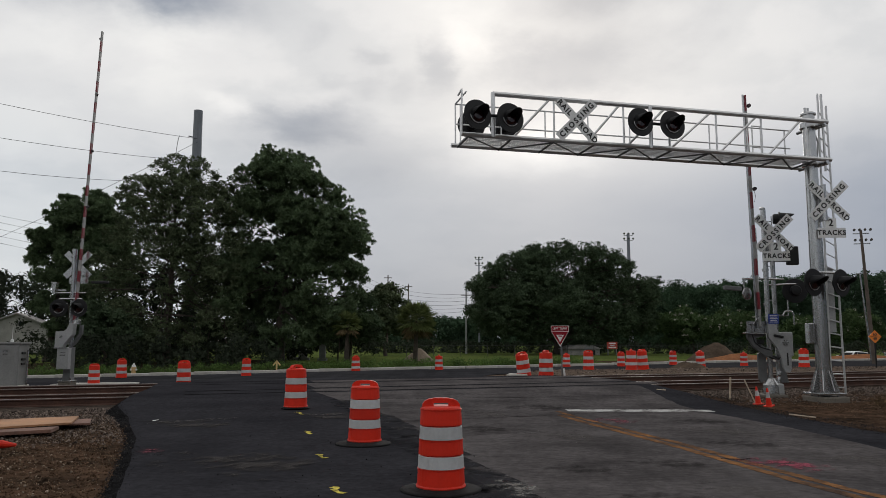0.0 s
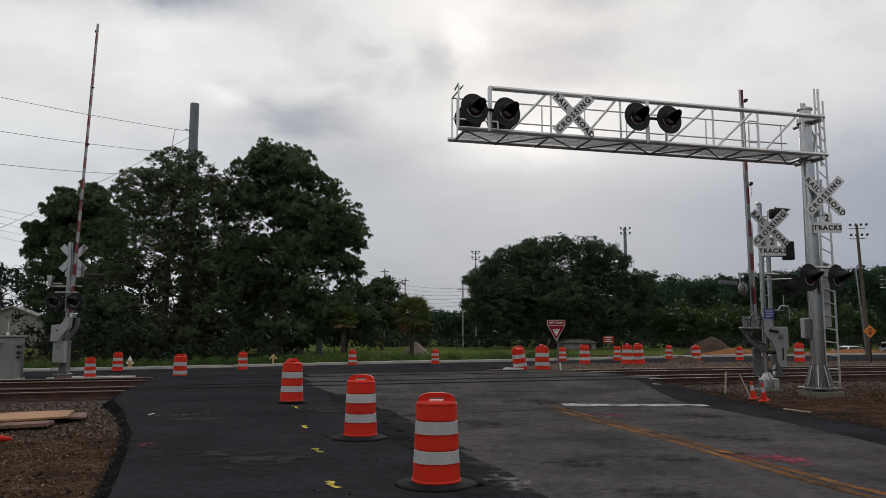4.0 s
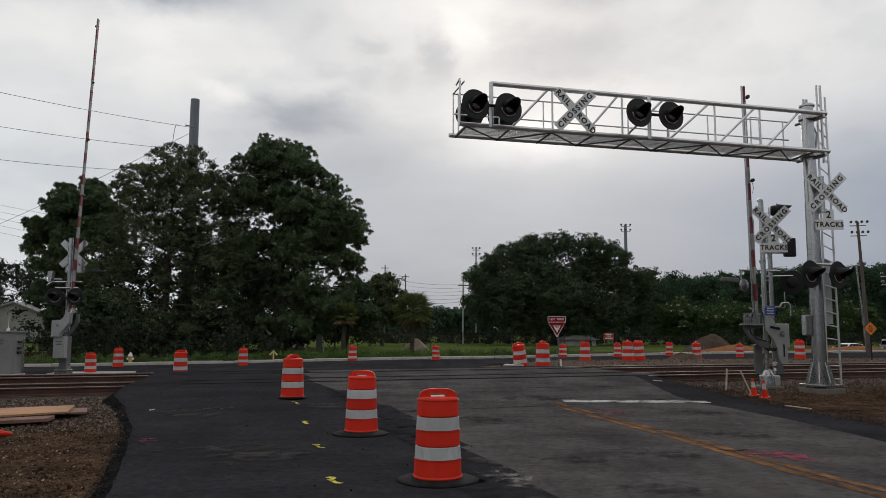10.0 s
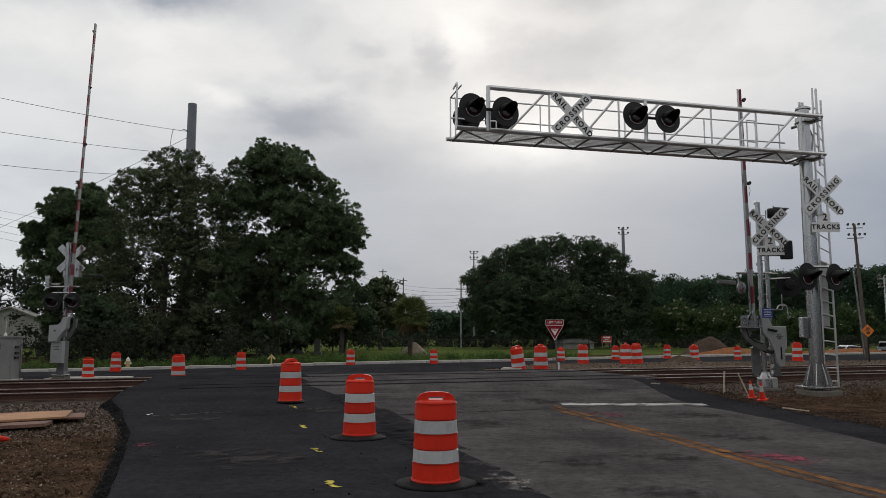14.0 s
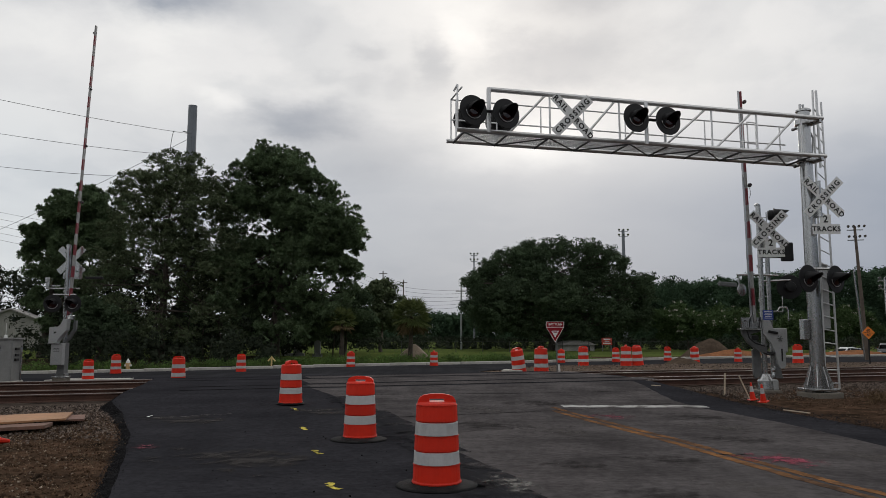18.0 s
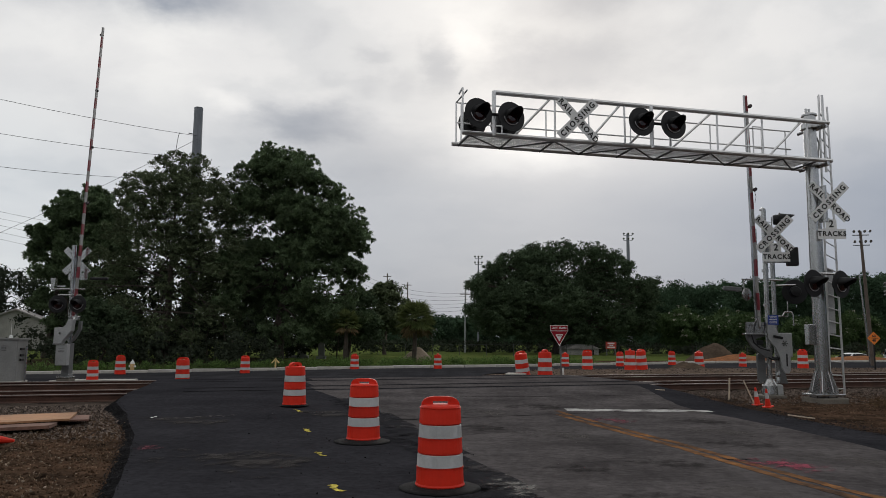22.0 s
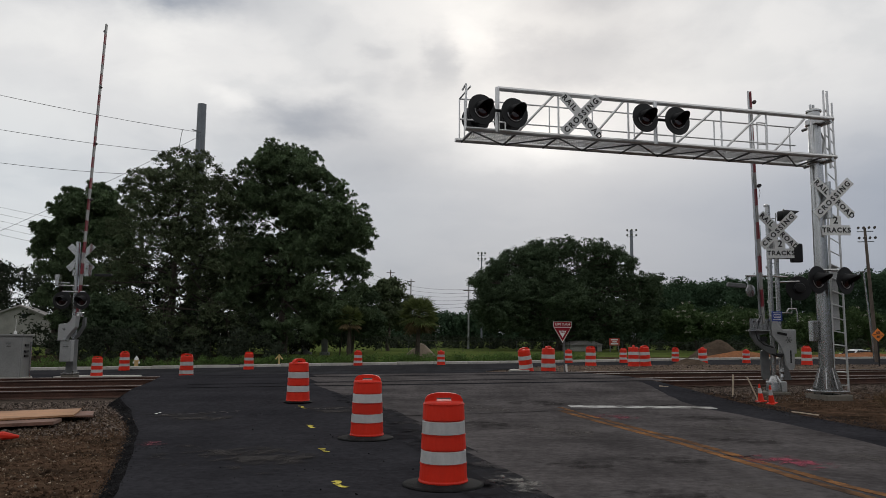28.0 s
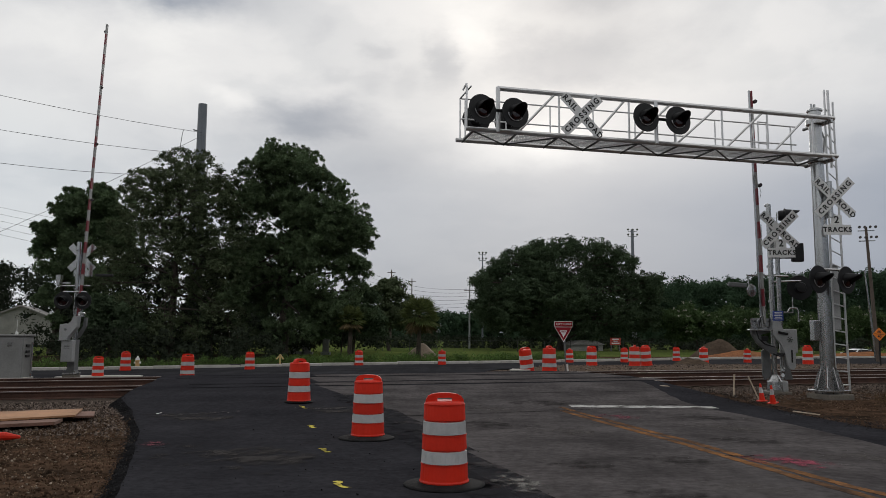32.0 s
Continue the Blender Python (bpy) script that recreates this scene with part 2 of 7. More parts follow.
M_STRAW = material("straw_flecks", (0.17, 0.125, 0.085), 0.95, var=0.3, scale=4, fine=20, bump=0, island=0.5, spec=0.0)
M_FOUND = material("stained_concrete", (0.14, 0.125, 0.105), 0.9, var=0.25, scale=2, fine=25, bump=0.3)
M_GALV = material("galvanised_steel", (0.44, 0.443, 0.443), 0.25, 0.92, var=0.07, scale=1.5, fine=35, bump=0.03, grit=6)
M_ALU = material("bare_aluminium", (0.62, 0.62, 0.62), 0.38, 0.75, var=0.1, scale=3, fine=40, bump=0.03)
M_GREY = material("grey_painted_metal", (0.33, 0.335, 0.335), 0.5, 0.2, var=0.14, scale=2, fine=30, bump=0.05)
M_CABINET = material("weathered_cabinet_paint", (0.21, 0.21, 0.205), 0.55, 0.1, var=0.16, scale=1.6, fine=25, bump=0.05)
M_BRACE = material("dull_brace", (0.16, 0.16, 0.163), 0.7, 0.3, var=0.2, scale=3, fine=30, bump=0.1, spec=0.2)
M_GREYDARK = material("dark_grey_casting", (0.13, 0.133, 0.135), 0.6, 0.2, var=0.2, scale=4, fine=30, bump=0.1)
M_GRATE = material("dark_grating", (0.16, 0.16, 0.165), 0.6, 0.4, var=0.2, scale=3, fine=30, bump=0.1)
M_BLACK = material("matt_black_paint", (0.010, 0.010, 0.011), 0.5, var=0.2, scale=4, fine=40, bump=0.03, spec=0.3)
M_LENS = material("dark_red_lens", (0.022, 0.003, 0.004), 0.15, var=0.1, scale=8, fine=90, bump=0.0)
M_LENSRING = material("lens_ring", (0.5, 0.49, 0.5), 0.3, 0.4, var=0.1, bump=0.0)
M_ORANGE = material("orange_plastic", (0.60, 0.022, 0.006), 0.5, var=0.06, scale=3, fine=20, bump=0.0, spread=0.10, spec=0.3)
M_SHEET = material("white_reflective_sheeting", (0.44, 0.44, 0.44), 0.45, var=0.07, scale=5, fine=30, bump=0.0, spread=0.10, spec=0.3)
M_RUBBER = material("black_rubber", (0.014, 0.014, 0.0145), 0.85, var=0.4, scale=5, fine=30, bump=0.5, spec=0.12, grit=6)
M_SIGNW = material("white_sign_face", (0.70, 0.70, 0.69), 0.45, var=0.08, scale=3, fine=30, bump=0.0)
M_SIGNBK = material("sign_black", (0.012, 0.012, 0.012), 0.5, var=0.1, bump=0.0)
M_SIGNRED = material("sign_red", (0.25, 0.010, 0.018), 0.7, var=0.1, bump=0.0, spec=0.2)
M_SIGNOR = material("sign_orange", (0.72, 0.20, 0.02), 0.5, var=0.1, bump=0.0)
M_SIGNBLUE = material("sign_blue", (0.02, 0.05, 0.25), 0.5, var=0.1, bump=0.0)
M_GATERED = material("gate_arm_red", (0.17, 0.011, 0.020), 0.5, var=0.2, scale=3, fine=30, bump=0.02)
M_GATEWHITE = material("gate_arm_white", (0.27, 0.268, 0.26), 0.5, var=0.15, scale=3, fine=30, bump=0.02)
M_RUST = material("rusty_rail_web", (0.066, 0.030, 0.020), 0.85, 0.1, var=0.35, scale=2, fine=30, bump=0.3)
M_RAILHEAD = material("worn_rail_head", (0.22, 0.18, 0.16), 0.42, 0.6, var=0.15, scale=2, fine=30, bump=0.03)
M_TIE = material("creosoted_tie", (0.055, 0.042, 0.034), 0.9, var=0.35, scale=3, fine=25, bump=0.4, spread=0.3, spec=0.0)
M_PLY = material("plywood", (0.34, 0.175, 0.085), 0.75, var=0.2, scale=1.5, fine=25, bump=0.1, streak=0.16)
M_PLYOLD = material("weathered_board", (0.17, 0.09, 0.065), 0.85, var=0.3, scale=2, fine=25, bump=0.2)
M_WOOD = material("weathered_pole_wood", (0.105, 0.082, 0.066), 0.9, var=0.3, scale=1.5, fine=25, bump=0.3)
M_STAKE = material("pale_stake_wood", (0.45, 0.36, 0.27), 0.85, var=0.2, scale=3, fine=25, bump=0.1)
M_BARK = material("bark", (0.055, 0.043, 0.034), 0.95, var=0.4, scale=1.5, fine=14, bump=0.8)
M_YELLOW = material("yellow_road_paint", (0.195, 0.095, 0.042), 0.88, var=0.4, scale=2.2, fine=14, bump=0.3, tint=(0.078, 0.053, 0.040), edge=(0.38, 0.66), spec=0.0, grit=8)
M_WHITEPAINT = material("white_road_paint", (0.36, 0.355, 0.345), 0.85, var=0.3, scale=3.0, fine=25, bump=0.15, tint=(0.075, 0.07, 0.066), edge=(0.36, 0.54), spec=0.0)
M_SPRAYY = material("yellow_spray_paint", (0.50, 0.42, 0.09), 0.8, var=0.35, scale=9, fine=40, bump=0.1, tint=(0.14, 0.12, 0.04), edge=(0.40, 0.60), spec=0.0)
M_LOOSE = material("loose_asphalt", (0.03, 0.029, 0.03), 0.9, var=0.3, bump=0.2, island=0.6, spec=0.0)
M_CHALK = material("chalk_smear", (0.12, 0.112, 0.11), 0.95, var=0.3, scale=6, fine=40, bump=0.1, tint=(0.05, 0.048, 0.05), spec=0.0)
M_CRACK = material("crack_filler", (0.012, 0.012, 0.012), 0.7, var=0.2, bump=0.1, spec=0.0)
M_LEAF_OAK = material("oak_leaves", (0.094, 0.118, 0.064), 0.75, var=0.45, scale=0.8, fine=2, bump=0, island=0.25, spec=0.05, trans=0.15)
M_LEAF_DARK = material("dark_leaves", (0.068, 0.096, 0.055), 0.8, var=0.4, scale=0.6, fine=1.6, bump=0, island=0.12, spec=0.0, trans=0.10)
M_LEAF_PINE = material("pine_needles", (0.118, 0.166, 0.086), 0.7, var=0.5, scale=0.7, fine=2, bump=0, island=0.3, spec=0.1, trans=0.2)
M_LEAF_FAR = material("far_wood_leaves", (0.050, 0.082, 0.049), 0.8, var=0.5, scale=0.12, fine=0.5, bump=0, island=0.12, spec=0.0, trans=0.12)
# leaf green darkened to carry the shade below and behind the crowns
M_LEAF_SHADE = material("shade_dark_leaves", (0.038, 0.047, 0.032), 0.8, var=0.4, scale=0.8, fine=2, bump=0, island=0.2, spec=0.0, trans=0.06)
M_MYRTLE = material("myrtle_leaves", (0.062, 0.095, 0.040), 0.8, var=0.4, scale=0.8, fine=2, bump=0, island=0.15, spec=0.0, trans=0.12)
M_WEED = material("weed_leaves", (0.085, 0.145, 0.036), 0.7, var=0.35, scale=0.5, fine=3, bump=0, island=0.4, spec=0.2, trans=0.3)
M_PALM = material("palm_fronds", (0.135, 0.165, 0.060), 0.6, var=0.3, scale=0.8, fine=4, bump=0, island=0.35, spec=0.2, trans=0.25)
M_PALMDRY = material("dry_palm_fronds", (0.13, 0.095, 0.05), 0.8, var=0.3, scale=0.8, fine=4, bump=0, island=0.4, spec=0.1, trans=0.08)
M_BLOSSOM = material("pale_blossom", (0.42, 0.40, 0.33), 0.8, var=0.2, scale=0.5, fine=3, bump=0, island=0.3)
M_CARGREY = material("grey_car_paint", (0.130, 0.134, 0.142), 0.36, 0.7, var=0.06, scale=2, fine=60, bump=0.0)
M_CARWHITE = material("white_car_paint", (0.62, 0.63, 0.65), 0.3, 0.1, var=0.06, scale=2, fine=60, bump=0.0)
M_GLASSDARK = material("tinted_car_glass", (0.006, 0.007, 0.008), 0.12, var=0.05, bump=0.0, spec=0.12)
M_RIM = material("alloy_rim", (0.50, 0.51, 0.53), 0.35, 0.4, var=0.1, bump=0.0)
M_TAIL = material("red_tail_lens", (0.35, 0.01, 0.012), 0.2, var=0.1, bump=0.0)
M_HEADL = material("clear_headlight", (0.75, 0.77, 0.8), 0.1, 0.2, var=0.1, bump=0.0)
M_WALL = material("pale_siding", (0.25, 0.245, 0.225), 0.85, var=0.2, scale=0.6, fine=8, bump=0.1)
M_ROOF = material("grey_roofing", (0.23, 0.22, 0.21), 0.9, var=0.2, scale=0.6, fine=8, bump=0.2)
M_DARKWIN = material("dark_window", (0.02, 0.022, 0.025), 0.1, var=0.1, bump=0.0)
M_STEELPOLE = material("weathered_steel_pole", (0.17, 0.185, 0.205), 0.6, 0.3, var=0.12, scale=0.5, fine=8, bump=0.05)
M_WIRE = material("black_wire", (0.02, 0.02, 0.022), 0.6, var=0.1, bump=0.0)
M_REDSIGN = material("red_scoreboard", (0.45, 0.05, 0.03), 0.6, var=0.1, bump=0.0)
M_GRANITE = material("grey_granite", (0.30, 0.30, 0.31), 0.6, var=0.2, scale=3, fine=30, bump=0.1)
M_BOULDER = material("tan_sand_pile", (0.20, 0.155, 0.115), 0.95, var=0.3, scale=1, fine=10, bump=0.6)


# ---------------------------------------------------------------- mesh helpers
def finish(bm, name):
    bmesh.ops.recalc_face_normals(bm, faces=bm.faces)
    me = bpy.data.meshes.new(name)
    bm.to_mesh(me)
    bm.free()
    return me


def part(name, bm, mat, parent=None, label="", smooth=False, m=None):
    me = finish(bm, name)
    if smooth:
        me.polygons.foreach_set("use_smooth", [True] * len(me.polygons))
    me.materials.append(mat)
    ob = new(name, me)
    if m is not None:
        ob.matrix_basis = m
    if parent:
        ob.parent = parent
    if label:
        ob["label"] = label
    return ob


def thing(name, m, label, category, group=""):
    e = new(name)
    e.empty_display_size = 0.2
    e.matrix_basis = m
    return tagged(e, label, category, group)


def box(bm, c, s, rot=None, bevel=0.0):
    r = bmesh.ops.create_cube(bm, size=1.0)
    vs = r["verts"]
    for v in vs:
        v.co = Vector((v.co.x * s[0], v.co.y * s[1], v.co.z * s[2]))
    if bevel:
        es = list({e for v in vs for e in v.link_edges})
        q = bmesh.ops.bevel(bm, geom=es, offset=bevel, segments=2, affect="EDGES", profile=0.5)
        vs = list({v for f in q["faces"] for v in f.verts} | {v for v in vs if v.is_valid})
    if rot is not None:
        bmesh.ops.rotate(bm, verts=vs, cent=(0, 0, 0), matrix=rot)
    bmesh.ops.translate(bm, verts=vs, vec=c)
    return bm


def tube(bm, a, b, r0, r1=None, n=10, caps=True):
    r1 = r0 if r1 is None else r1
    a, b = Vector(a), Vector(b)
    d = (b - a)
    q = d.to_track_quat("Z", "Y").to_matrix().to_4x4()
    m = Matrix.Translation((a + b) / 2) @ q
    bmesh.ops.create_cone(bm, cap_ends=caps, segments=n, radius1=r0, radius2=r1, depth=d.length, matrix=m)
    return bm


def polytube(bm, pts, r, n=6):
    for a, b in zip(pts, pts[1:]):
        tube(bm, a, b, r, r, n)
    return bm


def lathe(bm, profile, n=24, m=None):
    """Turns (radius, height) rows round the z axis."""
    rings = []
    for r, z in profile:
        rings.append([bm.verts.new((r * math.cos(2 * math.pi * i / n), r * math.sin(2 * math.pi * i / n), z)) for i in range(n)])
    for p, q in zip(rings, rings[1:]):
        for i in range(n):
            bm.faces.new((p[i], p[(i + 1) % n], q[(i + 1) % n], q[i]))
    bm.faces.new(rings[0][::-1])
    bm.faces.new(rings[-1])
    if m is not None:
        bmesh.ops.transform(bm, matrix=m, verts=[v for r in rings for v in r])
    return bm


def prism(bm, poly, y0, y1):
    """A polygon in x and z, drawn out from y0 to y1."""
    a = [bm.verts.new((x, y0, z)) for x, z in poly]
    b = [bm.verts.new((x, y1, z)) for x, z in poly]
    bm.faces.new(a)
    bm.faces.new(b[::-1])
    for i in range(len(poly)):
        j = (i + 1) % len(poly)
        bm.faces.new((a[j], a[i], b[i], b[j]))
    return bm


def B():
    return bmesh.new()


def lettering(name, text, size, mat, parent, m, bold=0.0, wide=1.0):
    cu = bpy.data.curves.new(name, "FONT")
    cu.body, cu.size, cu.extrude, cu.offset = text, size, 0.002, bold
    cu.align_x, cu.align_y = "CENTER", "CENTER"
    cu.resolution_u = 3
    cu.space_character = wide
    tmp = bpy.data.objects.new(name, cu)
    scene.collection.objects.link(tmp)
    dg = bpy.context.evaluated_depsgraph_get()
    me = bpy.data.meshes.new_from_object(tmp.evaluated_get(dg))
    scene.collection.objects.unlink(tmp)
    bpy.data.objects.remove(tmp)
    me.materials.clear()
    me.materials.append(mat)
    ob = new(name, me)
    ob.matrix_basis = m
    ob.parent = parent
    return ob


# ---------------------------------------------------------------- lie of the land
TURN = 18.1                                  # the tracks run this much to the left of crosswise
CA, SA = math.cos(radians(TURN)), math.sin(radians(TURN))


def uv_of(x, y):
    return x * CA + y * SA, -x * SA + y * CA


def xy_of(u, v):
    return u * CA - v * SA, u * SA + v * CA


def step(a, b, x):
    t = np.clip((x - a) / (b - a), 0, 1)
    return t * t * (3 - 2 * t)


BED = 0.0032                                 # the track bed falls this much per metre to the left


def z_far(u):
    return np.interp(u, [-60, -4, 14, 60], [-0.86, -0.57, -0.36, -0.34])


def z_ground(x, y):
    """Natural ground: level at the road, a low track bed, falling to the far road, verge and field behind its kerb."""
    u, v = uv_of(x, y)
    z = 0.06 * step(13, 18, v) + BED * (np.clip(u, -40, 15) - 15) * step(14, 18.5, v)
    right = step(11.4, 13, u) * step(8, 12, v) * (1 - step(15.5, 18, v))
    z = z + 0.06 * right
    z = z * (1 - step(26.5, 35.5, v)) + z_far(u) * step(26.5, 35.5, v)
    island = step(14, 18, u) * step(28.5, 30, v) * (1 - step(36, 40, v))
    z = z * (1 - island) + (0.10 - 0.002 * (u - 16) - 0.06 * step(31, 38, v)) * island
    z = z + 0.13 * step(49, 52, v) + 0.004 * np.clip(v - 55, 0, 120)
    # the side road lies in a dip
    z = z - 1.35 * np.exp(-((u - 70) / 16) ** 2 - ((v - 64) / 5) ** 2)
    return z


def z_cross(x, y):
    """The paved crossing rises to the rail heads."""
    u, v = uv_of(x, y)
    up = (0.232 + BED * (np.clip(u, -20, 15) - 15)) * step(13.5, 19.2, v)
    down = step(25.1, 34.5, v)
    return up * (1 - down) + (z_far(u) + 0.03) * down


def sheet(name, xs, ys, zf, mat, label="", kind="structure", category="", parent=None):
    """A sheet over a grid of places."""
    X, Y = xs, ys
    Z = zf(X, Y)
    h, w = X.shape
    me = bpy.data.meshes.new(name)
    co = np.stack([X, Y, Z], -1).reshape(-1, 3)
    idx = np.arange(h * w).reshape(h, w)
    f = np.stack([idx[:-1, :-1], idx[:-1, 1:], idx[1:, 1:], idx[1:, :-1]], -1).reshape(-1, 4)
    me.from_pydata(co.tolist(), [], f.tolist())
    me.polygons.foreach_set("use_smooth", [True] * len(me.polygons))
    me.materials.append(mat)
    ob = new(name, me)
    if parent:
        ob.parent = parent
        return ob
    return tagged(ob, label, category, "", kind)


def strip(name, rows, zf, lift, mat, label, cols=24, skirt=0.0, step_y=0.5, wobble=0.0, category="road"):
    """A paved strip between a left and a right edge, given as rows of y, left x, right x. skirt: a sloping broken edge at both sides."""
    ys = np.arange(rows[0][0], rows[-1][0] + 1e-6, step_y)
    ry, rl, rr = zip(*rows)
    rng = np.random.default_rng(len(name))
    l, r = np.interp(ys, ry, rl), np.interp(ys, ry, rr)
    if wobble:
        ker = np.hanning(11) / np.hanning(11).sum()
        l = l + np.convolve(rng.normal(0, wobble * 3.0, len(ys)), ker, "same") + rng.normal(0, wobble * 0.18, len(ys))
        r = r + np.convolve(rng.normal(0, wobble * 3.0, len(ys)), ker, "same") + rng.normal(0, wobble * 0.18, len(ys))
    s = np.linspace(0, 1, cols)
    X = l[:, None] + (r - l)[:, None] * s[None]
    Y = np.repeat(ys[:, None], cols, 1)
    if not skirt:
        return sheet(name, X, Y, lambda x, y: zf(x, y) + lift, mat, label, category=category)
    X = np.concatenate([X[:, :1] - skirt, X, X[:, -1:] + skirt], 1)
    Y = np.concatenate([Y[:, :1], Y, Y[:, -1:]], 1)
    Z = zf(X, Y) + lift
    Z[:, 0], Z[:, -1] = z_ground(X[:, 0], Y[:, 0]) - 0.04, z_ground(X[:, -1], Y[:, -1]) - 0.04
    ob = sheet(name, X, Y, lambda x, y: Z, mat, label, category=category)
    ob.data.materials.append(M_ASPH_EDGE)
    w = X.shape[1] - 1
    for p in ob.data.polygons:
        if p.index % w in (0, w - 1):
            p.material_index = 1
    return ob


# ---------------------------------------------------------------- ground, roads, kerbs
def build_ground():
    us = np.concatenate([[-3000, -1200, -500, -250, -140], np.linspace(-90, 110, 161), [150, 260, 500, 1200, 3000]])
    vs = np.concatenate([[-3000, -800, -200, -60, -30], np.linspace(-15, 60, 151), np.linspace(64, 140, 20), [180, 260, 500, 1000, 3000]])
    U, V = np.meshgrid(us, vs)
    X, Y = U * CA - V * SA, U * SA + V * CA
    g = sheet("ground", X, Y, lambda x, y: z_ground(x, y), M_GROUND, "mown green grass field and verge reaching the woods")
    g.data.materials.append(M_DIRT)
    g.data.materials.append(M_BALLAST)
    g.data.materials.append(M_MEDIAN)
    for p in g.data.polygons:
        u, v = uv_of(p.center.x, p.center.y)
        if 17.4 < v < 27.6:
            p.material_index = 2
        elif v < 47.5:
            p.material_index = 1
        if 14 < u < 80 and 27.6 < v < 41:
            p.material_index = 3
        if u > 33 and 49 < v < 60:
            p.material_index = 1


build_ground()


# litter sheet over the grass; its dark colour stands for the tree shade
def build_litter():
    U, V = np.meshgrid(np.linspace(-22, 7.5, 60), np.linspace(49.0, 74, 50))
    U = U + 0.5 * np.sin(V * 1.3) + 0.3 * np.sin(V * 3.1)
    X, Y = U * CA - V * SA, U * SA + V * CA
    sheet("leaf_litter_ground", X, Y, lambda x, y: z_ground(x, y) + 0.02 + 0.02 * np.sin(3 * x) * np.sin(2.3 * y), M_LITTER_SHADE, "bare soil and leaf litter coloured dark for the shade under the trees")


build_litter()
# the whole newly paved crossing with its flared left edge
strip("road_crossing", [(-15, -1.8, 9.0), (5, -2.4, 8.0), (7.5, -3.15, 7.7), (9.2, -3.74, 7.5), (11.8, -4.70, 7.2), (14.5, -5.96, 6.95), (16.0, -6.8, 6.9), (18.6, -7.55, 6.6),
                        (21, -8.1, 6.2), (25, -9.2, 6.0), (27, -10.5, 5.0), (29.5, -13.5, 3.2), (33, -17, 3.0), (38, -22, 8)], z_cross, 0.035, M_ASPH_NEW,
      "fresh black asphalt over the crossing with a ragged edge", cols=60, skirt=0.34, step_y=0.1, wobble=0.008)
strip("road_old_lane", [(-15, 3.0, 7.5), (5, 1.05, 6.4), (8.24, 0.28, 6.15), (10.5, -0.2, 6.07), (13.4, -0.94, 5.95), (15.8, -1.75, 5.55), (17.5, -2.4, 5.4), (19.2, -3.2, 5.45), (20, -0.6, 5.5), (21, 2.45, 5.55), (22, 5.45, 5.6)], z_cross, 0.039, M_ASPH_OLD,
      "worn grey patched asphalt lane with faded paint", cols=44, step_y=0.1, wobble=0.014)


def build_far_road():
    us = np.linspace(-200, 200, 201)
    edge = np.interp(us, [-200, -8.6, 15.8, 25.7, 42, 55, 120, 200], [46, 47.8, 48.3, 49.8, 51.6, 52.8, 57, 62])
    near = np.interp(us, [-200, 12, 15, 200], [30.5, 31.5, 39.5, 41.0])
    s = np.linspace(0, 1, 24)
    V = near[None] + (edge - near)[None] * s[:, None]
    U = np.repeat(us[None], 24, 0)
    X, Y = U * CA - V * SA, U * SA + V * CA
    sheet("road_far", X, Y, lambda x, y: z_ground(x, y) + 0.05, M_ASPH_FAR, "dark asphalt road running beside the tracks", category="road")
    # kerb of concrete lengths along its far side
    for i in range(66):
        u0 = -75 + i * 2.5
        e = [np.interp(q, us, edge) for q in (u0, u0 + 2.48)]
        (xa, ya), (xb, yb) = xy_of(u0, e[0] + 0.22), xy_of(u0 + 2.48, e[1] + 0.22)
        z = float(z_ground((xa + xb) / 2, (ya + yb) / 2)) + 0.03
        if i == 0:
            KERB.append(tagged(new("kerb"), "pale concrete kerb along the far road edge", "kerb", "", "structure"))
            bm = box(B(), (0, 0, 0.01), (2.49, 0.42, 0.34), bevel=0.03)
            KERB.append(finish(bm, "kerb_length"))
            KERB[1].materials.append(M_CONC)
        ob = new("kerb_length", KERB[1])
        ob.matrix_basis = pose((xa + xb) / 2, (ya + yb) / 2, z, 0, 0, math.degrees(math.atan2(yb - ya, xb - xa)))
        ob.parent = KERB[0]


KERB = []
build_far_road()


